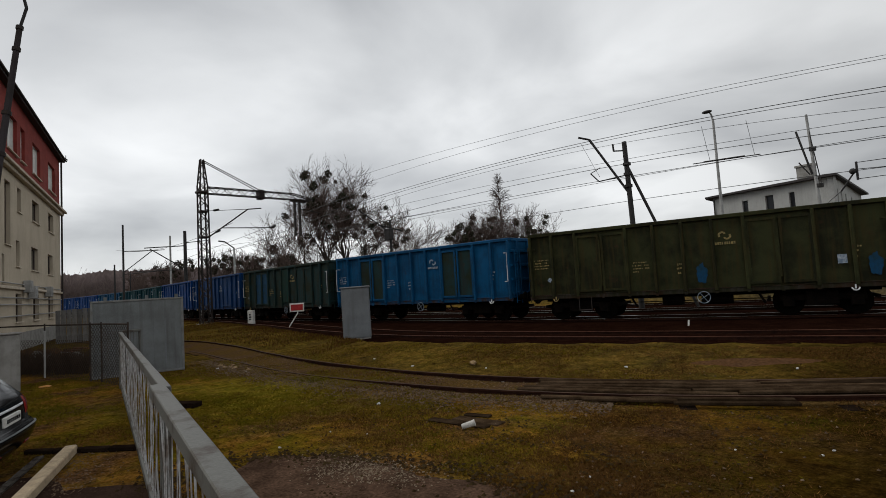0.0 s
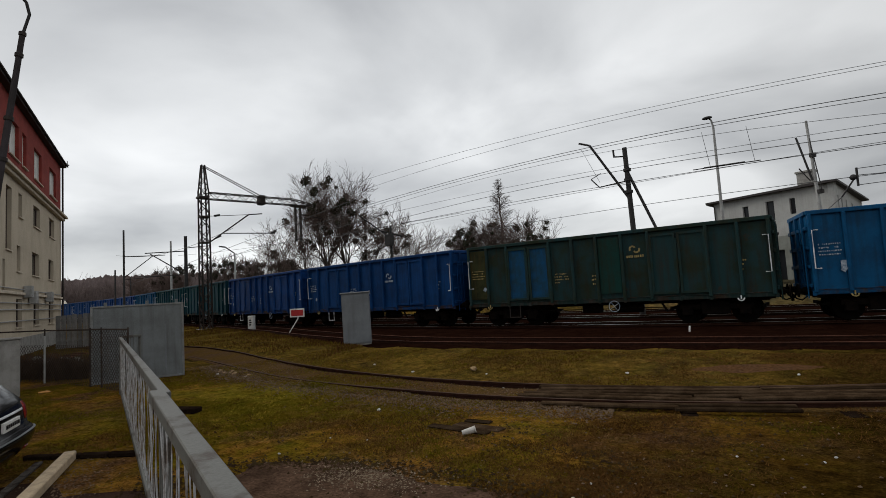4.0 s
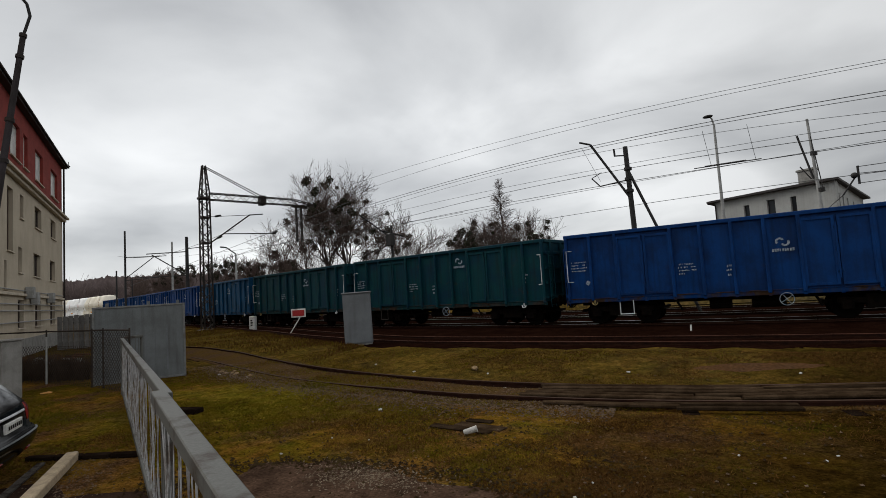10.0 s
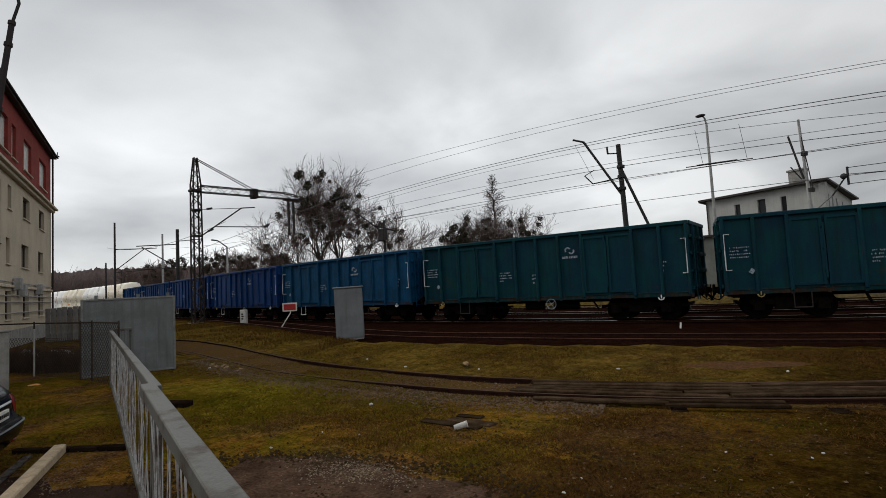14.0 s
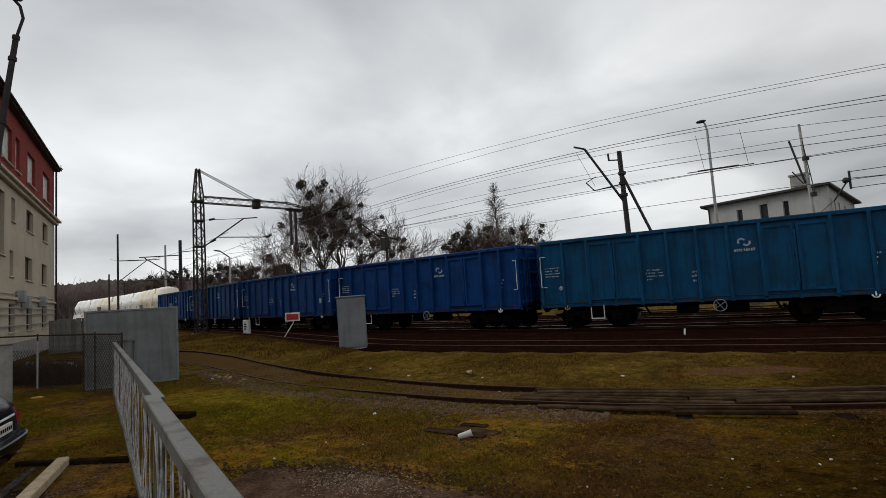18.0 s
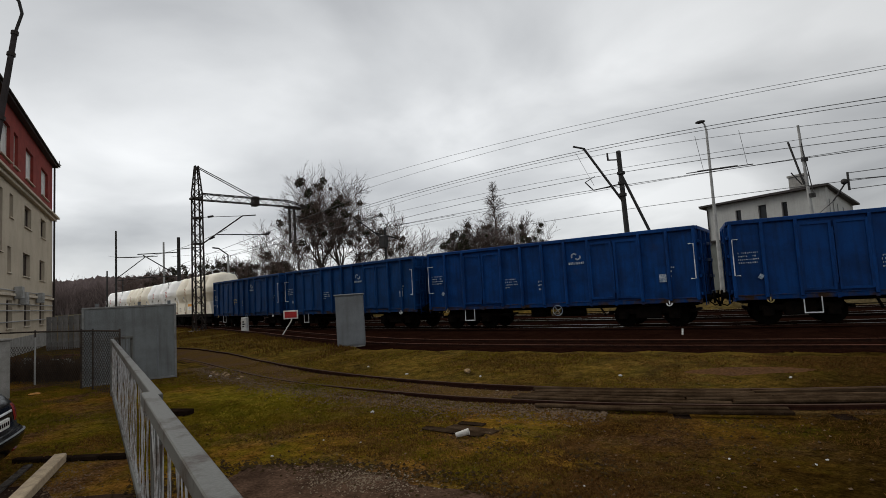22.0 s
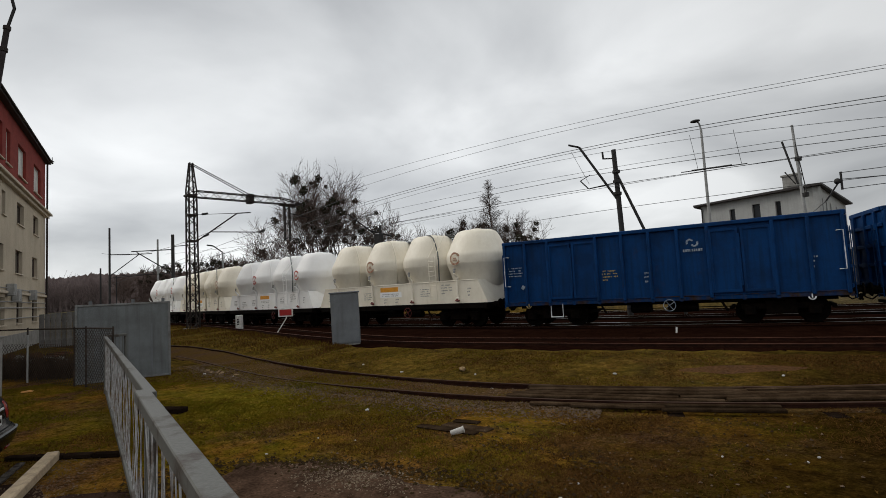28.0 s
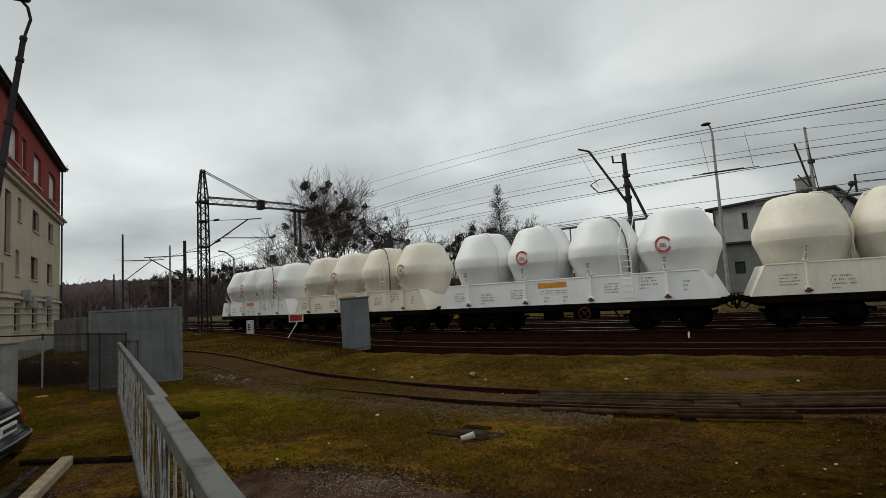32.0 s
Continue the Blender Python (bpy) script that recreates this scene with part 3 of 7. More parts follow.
def b_door(bm):
    box(bm, -0.40, -0.045, 1.12, 0.40, 0.02, 3.2, 0.01)


def b_doorframe(bm):
    for z in (1.14, 3.22):
        box(bm, -0.44, -0.085, z - 0.04, 0.44, -0.03, z + 0.04)
    for x in (-0.405, 0.405):
        box(bm, x - 0.04, -0.09, 1.1, x + 0.04, -0.03, 3.24)


def b_latch(bm):
    box(bm, -0.025, -0.10, 1.3, 0.025, -0.06, 3.05, 0.006)
    for z in (1.5, 2.2, 2.9):
        box(bm, -0.07, -0.09, z - 0.03, 0.07, -0.05, z + 0.03)


def b_side(bm):
    """Sheet panels, dented outward and inward between the ribs."""
    box(bm, -BODY, 0.045, 0.90, BODY, 0.06, 3.42)
    nx, nz = 96, 8
    rows = []
    for j in range(nz + 1):
        z = 0.90 + 2.52 * j / nz
        row = []
        for i in range(nx + 1):
            x = -BODY + 2 * BODY * i / nx
            u = abs(math.sin(math.pi * i / 8))
            w = math.sin(math.pi * j / nz)
            d = u * w * (0.030 + 0.05 * noise.noise((x * 0.9, z * 1.1, 4.0))) + 0.012 * noise.noise((x * 2.3, z * 2.0, 9.0)) * u
            row.append(bm.verts.new((x, 0.012 - d, z)))
        rows.append(row)
    for a, b in zip(rows, rows[1:]):
        for i in range(nx):
            bm.faces.new((a[i], a[i + 1], b[i + 1], b[i]))


def b_sill(bm):
    box(bm, -BODY, -0.035, 0.86, BODY, 0.06, 1.0, 0.015)
    for i in range(13):
        x = -BODY + BAY * i
        box(bm, x - 0.05, -0.06, 0.84, x + 0.05, -0.03, 0.98)


def b_flap(bm):
    """The lower drop flap's edge under one bay, a little bent."""
    box(bm, -BAY / 2 + 0.07, -0.05, 1.0, BAY / 2 - 0.07, 0.0, 1.035, 0.008)


def b_lashing(bm):
    """A lashing hook on the sill: a short stem over a curved bar."""
    tube(bm, (0, 0, 0.0), (0, 0, 0.13), 0.022, n=6)
    sweep(bm, ((-0.10, 0, 0.04), (-0.06, -0.02, -0.03), (0, -0.03, -0.05), (0.06, -0.02, -0.03), (0.10, 0, 0.04)), 0.022, 6)


def b_top(bm):
    for y in (-1.38, 1.38):
        box(bm, -BODY - 0.02, y - 0.07, 3.37, BODY + 0.02, y + 0.07, 3.51, 0.02)
    for x in (-BODY, BODY):
        box(bm, x - 0.06, -1.31, 3.37, x + 0.06, 1.31, 3.51, 0.02)


def b_end(bm):
    box(bm, -0.03, -1.36, 0.98, 0.03, 1.36, 3.40)


def b_endbeam(bm):
    box(bm, 0.03, -1.36, -0.06, 0.10, 1.36, 0.06, 0.015)


def b_endpost(bm):
    box(bm, 0.03, -0.06, 1.0, 0.12, 0.06, 3.38, 0.01)


def b_floor(bm):
    box(bm, -BODY + 0.06, -1.33, 1.1, BODY - 0.06, 1.33, 1.22)


def b_under(bm):
    for y in (-0.35, 0.35):
        box(bm, -5.5, y - 0.08, 0.72, 5.5, y + 0.08, 1.1)
    for x in (-5.6, -3.9, -1.4, 0.0, 1.4, 3.9, 5.6):
        box(bm, x - 0.1, -1.3, 0.8, x + 0.1, 1.3, 1.1)
    box(bm, -0.9, -0.9, 0.45, -0.2, -0.35, 0.8, 0.05)
    tube(bm, (0.4, -0.7, 0.6), (1.4, -0.7, 0.6), 0.16, n=12)
    for x in (-2.0, 2.1):
        bar(bm, (x, -1.25, 0.98), (x + 0.25, -1.1, 0.45), 0.06, 0.06)
    bar(bm, (-2.6, -1.15, 0.62), (2.6, -1.15, 0.62), 0.03, 0.03)


def b_bogie(bm):
    for y in (-1.0, 1.0):
        box(bm, -1.15, y - 0.07, 0.48, 1.15, y + 0.07, 0.68, 0.03)
        box(bm, -0.45, y - 0.11, 0.32, 0.45, y + 0.11, 0.78, 0.04)
        for x in (-0.9, 0.9):
            box(bm, x - 0.17, y - 0.14, 0.30, x + 0.17, y + 0.12, 0.62, 0.03)
        for x in (-0.25, 0.0, 0.25):
            tube(bm, (x, y, 0.36), (x, y, 0.7), 0.09, n=8)
    box(bm, -0.25, -1.0, 0.5, 0.25, 1.0, 0.85, 0.03)
    for x in (-1.45, 1.45):
        box(bm, x - 0.05, -0.9, 0.5, x + 0.05, 0.9, 0.6)


def b_wheelset(bm):
    tube(bm, (0, -0.95, 0), (0, 0.95, 0), 0.08, n=8)
    for y in (-0.72, 0.72):
        s = 1 if y > 0 else -1
        tube(bm, (0, y - 0.065, 0), (0, y + 0.065, 0), 0.43, n=24)
        tube(bm, (0, y - s * 0.085, 0), (0, y - s * 0.055, 0), 0.455, n=24)
        tube(bm, (0, y + s * 0.06, 0), (0, y + s * 0.10, 0), 0.15, n=12)


def b_buffer(bm):
    tube(bm, (0, 0, 0), (0.30, 0, 0), 0.11, n=12)
    tube(bm, (0.28, 0, 0), (0.42, 0, 0), 0.07, n=12)
    tube(bm, (0.42, 0, 0), (0.455, 0, 0), 0.22, 0.2, n=16)


def b_coupling(bm):
    bar(bm, (0, 0, 0), (0.35, 0, 0), 0.06, 0.1)
    bar(bm, (0.3, -0.05, 0), (0.5, -0.05, -0.3), 0.03, 0.05)
    bar(bm, (0.3, 0.05, 0), (0.5, 0.05, -0.3), 0.03, 0.05)


def b_hose(bm):
    sweep(bm, ((0.0, 0.35, 0.1), (0.1, 0.35, -0.15), (0.25, 0.33, -0.28), (0.4, 0.31, -0.22), (0.5, 0.3, -0.1)), 0.025, 6)


def b_handrail(bm):
    sweep(bm, ((-0.16, 0.0, 2.88), (0, -0.03, 2.88), (0, -0.03, 2.3), (0, -0.03, 1.68), (-0.16, 0.0, 1.68)), 0.017, 6)
    for z in (1.68, 2.88):
        tube(bm, (-0.16, 0, z), (-0.16, 0.12, z), 0.018, n=6)


def b_ladder(bm):
    for y in (-0.2, 0.2):
        tube(bm, (0, y, 0.75), (0, y, 3.0), 0.02, n=6)
    for i in range(7):
        tube(bm, (0, -0.2, 0.85 + 0.33 * i), (0, 0.2, 0.85 + 0.33 * i), 0.015, n=6)


def b_step(bm):
    for x in (-0.24, 0.24):
        tube(bm, (x, 0, 0.40), (x, 0, 0.9), 0.017, n=6)
    tube(bm, (-0.25, 0, 0.40), (0.25, 0, 0.40), 0.022, n=6)


def ring(bm, r, t, n=28, y=0.0, a0=0.0, a1=6.2832, cx=0.0, cz=0.0):
    """A flat ring or arc in the xz plane, a few millimetres thick."""
    pts = []
    for i in range(n + 1):
        a = a0 + (a1 - a0) * i / n
        pts.append((math.cos(a), math.sin(a)))
    prev = None
    for c, s in pts:
        cur = [bm.verts.new((cx + (r + k) * c, y + d, cz + (r + k) * s)) for k, d in ((-t / 2, 0), (t / 2, 0), (t / 2, 0.006), (-t / 2, 0.006))]
        if prev:
            for i in range(4):
                bm.faces.new((prev[i], cur[i], cur[(i + 1) % 4], prev[(i + 1) % 4]))
        prev = cur


def b_brakewheel(bm):
    ring(bm, 0.2, 0.02)
    for a in (0.6, 2.2):
        c, s = 0.2 * math.cos(a), 0.2 * math.sin(a)
        bar(bm, (-c, 0, -s), (c, 0, s), 0.01, 0.014)


def b_logo(bm):
    """Two crescents over a bar of small strokes, as a plain emblem."""
    for cx, cz, a0 in ((-0.1, 0.05, 0.4), (0.1, -0.02, 3.54)):
        ring(bm, 0.13, 0.085, 14, 0, a0, a0 + 3.4, cx, 0.22 + cz)
    x = -0.42
    for w in (0.08, 0.09, 0.08, 0.05, 0.08, 0.08, 0.07, 0.08, 0.09):
        box(bm, x, -0.0, -0.2, x + w * 0.82, 0.006, -0.07)
        x += 0.095


def text_rows(rows, h=0.075, gap=0.055):
    """Bars of the size of unreadable writing: rows of uneven strokes."""
    def build(bm):
        rng = random.Random(len(rows) * 7 + int(h * 1000))
        z = 0.0
        for row in rows:
            x = rng.uniform(0, 0.05)
            for w in row:
                k = x
                while k < x + w - 0.02:
                    d = rng.uniform(0.022, 0.05)
                    lo, hi = rng.uniform(0.6, 1.0), rng.uniform(0.0, 0.25)
                    if rng.random() < 0.95:
                        box(bm, k, 0, z - h * lo, k + d, 0.006, z - h * hi)
                    k += d + rng.uniform(0.014, 0.03)
                x += w + 0.08
            z -= h + gap
    return build


def b_square(bm):
    box(bm, -0.12, 0, -0.14, 0.12, 0.006, 0.14)


def b_panel(bm):
    box(bm, -0.40, -0.012, 1.2, 0.40, 0.0, 3.3, 0.004)


def b_blot(bm):
    edge = [(0.17 + 0.09 * noise.noise((math.cos(a) * 2, math.sin(a) * 2, 3.0))) for a in np.arange(0, 6.28, 0.2618)]
    rim = [bm.verts.new((e * math.cos(0.2618 * i), 0.0, 1.55 + 1.9 * e * math.sin(0.2618 * i))) for i, e in enumerate(edge)]
    top = [bm.verts.new((v.co.x, -0.006, v.co.z)) for v in rim]
    bm.faces.new(top)
    for i in range(len(rim)):
        j = (i + 1) % len(rim)
        bm.faces.new((rim[i], rim[j], top[j], top[i]))


NUMBERS = text_rows([(0.14, 0.32), (0.14, 0.18, 0.2), (0.4, 0.22), (0.22,)])
CORNER = text_rows([(0.6,), (0.5,), (0.6,), (0.55,)], 0.06, 0.05)
SHORT = text_rows([(0.2,), (0.2,), (0.1,)], 0.09, 0.06)


def running_gear(top, key=""):
    """Underframe, bogies with their wheelsets, buffers and couplings; gives the wheelsets."""
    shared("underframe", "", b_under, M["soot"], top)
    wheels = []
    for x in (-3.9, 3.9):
        bg = shared("bogie", "", b_bogie, M["bogie"], top, pose(x, 0, 0), "black sooty bogie, shade darkening its colour")
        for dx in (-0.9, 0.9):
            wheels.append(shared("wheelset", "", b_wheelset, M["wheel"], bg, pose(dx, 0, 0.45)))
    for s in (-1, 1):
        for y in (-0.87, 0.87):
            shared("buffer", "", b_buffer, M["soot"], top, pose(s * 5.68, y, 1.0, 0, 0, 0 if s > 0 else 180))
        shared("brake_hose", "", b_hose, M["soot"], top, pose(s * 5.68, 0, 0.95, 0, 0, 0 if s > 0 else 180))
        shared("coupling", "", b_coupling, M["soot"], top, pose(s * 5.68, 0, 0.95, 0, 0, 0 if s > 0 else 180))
    return wheels


def open_wagon(main, label, doors=None, rear_doors=None, panels=(), blots=(), ink="marking", square=None, logo=7.5, logo_z=2.62, brake_x=0.55, number_ink=None):
    """A four-axle open goods wagon; its near side is at -y, its front at +x."""
    top = thing("open_wagon", Matrix.Identity(4), label, "goods wagon", "open wagons of the train")
    c, d = M[main], M[doors or main]
    wheels = running_gear(top)
    for side in (0, 1):
        turn = pose(0, -1.36, 0) if side == 0 else pose(0, 1.36, 0, 0, 0, 180)
        shared("side_wall", "", b_side, c, top, turn, smooth=True)
        shared("side_sill", "", b_sill, SILLS[main], top, turn, "rust-stained lower sill")
        for i in range(12):
            shared("flap_edge", "", b_flap, SILLS[main], top, turn @ pose(-BODY + BAY * (i + 0.5), 0, 0))
        for i in range(13):
            if i in (3, 9):
                continue
            shared("rib", "", b_rib, c, top, turn @ pose(-BODY + BAY * i + (0.06 if i == 0 else -0.06 if i == 12 else 0), 0, 0))
        for i in (2, 3, 8, 9):
            door = shared("door", "", b_door, M[rear_doors] if rear_doors and i < 4 else d, top, turn @ pose(-BODY + BAY * (i + 0.5), 0, 0))
            shared("door_frame", "", b_doorframe, c, door)
            if i in (2, 8):
                shared("latch", "", b_latch, d, door, pose(0.47, 0, 0))
    for i, col in panels:
        shared("repainted_panel", "", b_panel, M[col], top, pose(-BODY + BAY * (i + 0.5), -1.40, 0), "repainted panel of another colour")
    for x, col in blots:
        shared("paint_patch", "", b_blot, M[col], top, pose(x, -1.415, 0), "smeared patch of blue paint")
    shared("top_rail", "", b_top, c, top)
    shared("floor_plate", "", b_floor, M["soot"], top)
    for s in (-1, 1):
        ew = shared("end_wall", "", b_end, c, top, pose(s * (BODY - 0.03), 0, 0, 0, 0, 0 if s > 0 else 180))
        for z in (1.15, 1.75, 2.35, 2.95):
            shared("end_beam", "", b_endbeam, c, ew, pose(0, 0, z))
        for y in (-0.9, 0.0, 0.9):
            shared("end_post", "", b_endpost, c, ew, pose(0, y, 0))
        shared("handrail", str(s), b_handrail, c if main == "wagon_olive" else M["white_steel"], top, pose(s * (BODY - 0.08), -1.48, 0) @ Matrix.Diagonal((s, 1, 1, 1)), "thin handrail")
        shared("lashing_hook", "", b_lashing, M["marking_yellow"] if s < 0 else M["white_steel"], top, pose(s * 4.75, -1.44, 0.82), "pale lashing hook")
        shared("end_ladder", "", b_ladder, c, top, pose(s * (BODY + 0.12), -1.0, 0))
    clean = main in ("wagon_blue", "wagon_royal", "wagon_steel")
    shared("foot_step", "", b_step, M["white_steel"] if clean else M["iron"], top, pose(-3.6, -1.40, 0), "white wire foot step" if clean else "dark wire foot step")
    shared("brake_wheel", "", b_brakewheel, M["marking"], top, pose(brake_x, -1.45, 0.72), "white brake handwheel")
    k = M[ink]
    y = -1.42
    shared("emblem", "", b_logo, k, top, pose(-BODY + BAY * logo, y, logo_z) @ Matrix.Diagonal((0.74, 1, 0.70, 1)), "two crescents over a row of strokes")
    shared("number_panel", "", NUMBERS, M[number_ink] if number_ink else k, top, pose(-1.75, y, 2.1) @ Matrix.Diagonal((0.85, 1, 0.85, 1)), "rows of unreadable small strokes")
    shared("corner_marking", "", CORNER, k, top, pose(-BODY + 0.2, y, 2.45), "rows of unreadable small strokes")
    shared("short_marking", "", SHORT, k, top, pose(4.75, y, 2.15), "small painted strokes")
    shared("short_marking", "", SHORT, k, top, pose(-0.25, y, 1.95), "small painted strokes")
    if square is not None:
        shared("notice_square", "", b_square, M["marking"], top, pose(square, y, 1.75), "white square notice")
    shared("label_clip", "", b_square, M["marking"], top, pose(-4.95, y - 0.03, 1.62, 0, 35, 0) @ Matrix.Diagonal((0.55, 1, 0.55, 1)))
    return top, wheels


HOPPER = [(0.6, 1.3), (1.05, 1.75), (1.19, 2.05), (1.26, 2.30), (1.33, 2.52), (1.40, 2.70), (1.445, 2.80), (1.468, 2.88), (1.475, 3.00), (1.475, 3.16), (1.462, 3.25), (1.43, 3.33),
          (1.33, 3.54), (1.22, 3.77), (1.10, 4.02), (0.99, 4.22), (0.90, 4.31), (0.76, 4.37), (0.5, 4.40), (0.2, 4.41), (0.04, 4.415)]


def b_hopper(bm):
    """Lower cone, softly rounded band, upper cone and crown."""
    lathe(bm, HOPPER, 40)


def b_seam(bm):
    """The weld bead round the band."""
    lathe(bm, [(1.44, 2.862), (1.472, 2.868), (1.475, 2.880), (1.44, 2.885)], 40)


def b_pipe(bm):
    """The air pipe from a hopper's crown down into the gap."""
    sweep(bm, ((0.45, -0.65, 4.38), (0.78, -0.75, 4.36), (1.00, -0.82, 4.20), (1.18, -0.88, 3.90), (1.32, -0.92, 3.55), (1.39, -0.95, 3.1), (1.40, -0.98, 2.1)), 0.03, 7)


def b_notice(bm):
    box(bm, -0.75, 0, -0.13, 0.75, 0.006, 0.13)


def b_valvefoot(bm):
    box(bm, -0.07, -0.10, 1.14, 0.07, 0.0, 1.30, 0.02)
    tube(bm, (-0.11, -0.07, 1.2), (0.11, -0.07, 1.2), 0.035, n=8)


def b_hatch(bm):
    tube(bm, (0, 0, 4.38), (0, 0, 4.435), 0.24, n=16)
    tube(bm, (0, 0, 4.43), (0, 0, 4.46), 0.27, 0.24, n=16)


def b_apron(bm):
    """The long side plate, its ends sloping outward to the foot."""
    v = [(-5.32, 0, 2.08), (-5.80, 0, 1.08), (5.80, 0, 1.08), (5.32, 0, 2.08)]
    f = [bm.verts.new(p) for p in v]
    g = [bm.verts.new((p[0], 0.03, p[2])) for p in v]
    bm.faces.new(f)
    bm.faces.new(g[::-1])
    for i in range(4):
        bm.faces.new((f[(i + 1) % 4], f[i], g[i], g[(i + 1) % 4]))
    box(bm, -5.3, -0.02, 2.06, 5.3, 0.04, 2.11, 0.01)


def b_tank_end(bm):
    v = [(0, -1.33, 0), (0, 1.33, 0), (-0.48, 1.33, 1.0), (-0.48, -1.33, 1.0)]
    a = [bm.verts.new(p) for p in v]
    b = [bm.verts.new((p[0] - 0.03, p[1], p[2])) for p in v]
    bm.faces.new(a)
    bm.faces.new(b[::-1])
    for i in range(4):
        bm.faces.new((a[(i + 1) % 4], a[i], b[i], b[(i + 1) % 4]))


def b_catwalk(bm):
    box(bm, -5.2, 0.25, 4.28, 5.2, 0.75, 4.32)
    for y in (0.25, 0.75):
        tube(bm, (-5.2, y, 4.43), (5.2, y, 4.43), 0.014, n=6)
    for x in (-4.9, -2.72, 0, 2.72, 4.9):
        tube(bm, (x, 0.5, 3.2), (x, 0.5, 4.29), 0.03, n=6)


def b_valve(bm):
    tube(bm, (0, 0, 1.25), (0, 0, 2.25), 0.045, n=8)
    tube(bm, (0, 0, 2.2), (0, -0.2, 2.42), 0.045, n=8)
    box(bm, -0.09, -0.06, 1.2, 0.09, 0.03, 1.34, 0.02)
    box(bm, -0.08, -0.05, 2.12, 0.08, 0.04, 2.24, 0.02)


def b_valvehead(bm):
    tube(bm, (0, -0.02, 2.42), (0, 0.02, 2.62), 0.07, n=8)
    bar(bm, (-0.14, 0, 2.56), (0.14, 0, 2.6), 0.03, 0.03)


def b_sideladder(bm):
    for x in (-0.2, 0.2):
        tube(bm, (x, 0.0, 1.2), (x, -0.1, 3.2), 0.02, n=6)
        tube(bm, (x, -0.1, 3.2), (x, 0.75, 4.3), 0.02, n=6)
    for i in range(9):
        k = i / 9
        tube(bm, (-0.2, -0.1 * k, 1.25 + 2.0 * k), (0.2, -0.1 * k, 1.25 + 2.0 * k), 0.015, n=6)


def wrap(bm, r=1.478):
    """Bends flat marks round a hopper of radius r."""
    for v in bm.verts:
        d = v.co.y
        v.co.y = -math.sqrt(r * r - v.co.x ** 2) - 0.012 + d


def b_emblem_ring(bm):
    ring(bm, 0.25, 0.085, 30)
    for z, w in ((0.02, 0.20), (-0.06, 0.24)):
        for k in range(4):
            box(bm, -w / 2 + w * k / 4, 0, z - 0.03, -w / 2 + w * (k + 0.72) / 4, 0.006, z + 0.03)
    wrap(bm)


def b_plate(bm):
    box(bm, -0.62, 0, -0.11, 0.62, 0.006, 0.11)


def b_frame_black(bm):
    for y in (-1.32, 1.32):
        box(bm, -5.72, y - 0.06, 0.84, 5.72, y + 0.06, 1.08, 0.01)
    for x in (-5.66, 5.66):
        box(bm, x - 0.06, -1.26, 0.84, x + 0.06, 1.26, 1.08)


def tank_wagon(main, label):
    """A four-axle powder wagon with four turned hoppers above a long side apron."""
    top = thing("hopper_tank_wagon", Matrix.Identity(4), label, "tank wagon", "powder wagons of the train")
    c = M[main]
    wheels = running_gear(top)
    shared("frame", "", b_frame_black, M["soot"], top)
    for i, x in enumerate((-4.2, -1.4, 1.4, 4.2)):
        hp = shared("hopper", "", b_hopper, c, top, pose(x + 0.2, 0, 0), smooth=True)
        shared("hatch", "", b_hatch, c, hp)
        shared("weld_seam", "", b_seam, c, hp, smooth=True)
        shared("valve_foot", "", b_valvefoot, M["valve_red"], top, pose(x, -1.37, 0), "dark red valve foot")
        if i < 3:
            shared("air_pipe", "", b_pipe, M["galv"] if i == 2 else c, top, pose(x, 0, 0), smooth=True)
        shared("valve_stand", "", b_valve, c, top, pose(x, -1.40, 0))
        shared("valve_head", "", b_valvehead, M["marking_grey"], top, pose(x, -1.56, 0) @ Matrix.Diagonal((0.7, 0.7, 1, 1)))
        if i in (1, 3):
            shared("emblem_ring", "", b_emblem_ring, M["marking_red"] if main == "tank_white" else M["marking_brown"], hp, pose(-0.2, 0, 3.06), "round red ring")
    for side in (0, 1):
        shared("apron", "", b_apron, c, top, pose(0, -1.36, 0) if side == 0 else pose(0, 1.36, 0, 0, 0, 180))
    for s in (-1, 1):
        shared("end_plate", "", b_tank_end, c, top, pose(s * 5.80, 0, 1.08, 0, 0, 0 if s > 0 else 180))
    shared("catwalk", "", b_catwalk, M["galv"], top)
    shared("side_ladder", "", b_sideladder, c, top, pose(2.84, -1.45, 0))
    shared("brake_wheel", "", b_brakewheel, M["valve_red"], top, pose(1.1, -1.45, 0.70) @ Matrix.Diagonal((1.15, 1, 1.15, 1)), "dark red brake handwheel")
    y = -1.368
    shared("warning_plate", "", b_plate, M["marking_orange"], top, pose(-0.2, y, 1.86), "orange warning plate")
    shared("notice_panel", "", b_notice, M["tank_white"], top, pose(-0.1, y, 1.60), "white notice panel")
    shared("marking", "notice", text_rows([(0.5, 0.6), (0.55, 0.5)], 0.05, 0.04), M["marking_grey"], top, pose(-0.7, y - 0.006, 1.66), "rows of unreadable small strokes")
    for x, z, b in ((-5.0, 1.75, CORNER), (-3.6, 1.65, NUMBERS), (-2.1, 1.75, CORNER), (-0.6, 1.40, SHORT), (0.2, 1.40, SHORT), (1.9, 1.8, CORNER), (3.2, 1.95, NUMBERS), (4.7, 1.75, SHORT)):
        shared("marking", str(x), b, M["marking_grey"], top, pose(x, y, z) @ Matrix.Diagonal((0.95, 1, 0.95, 1)), "rows of unreadable small strokes")
    return top, wheels


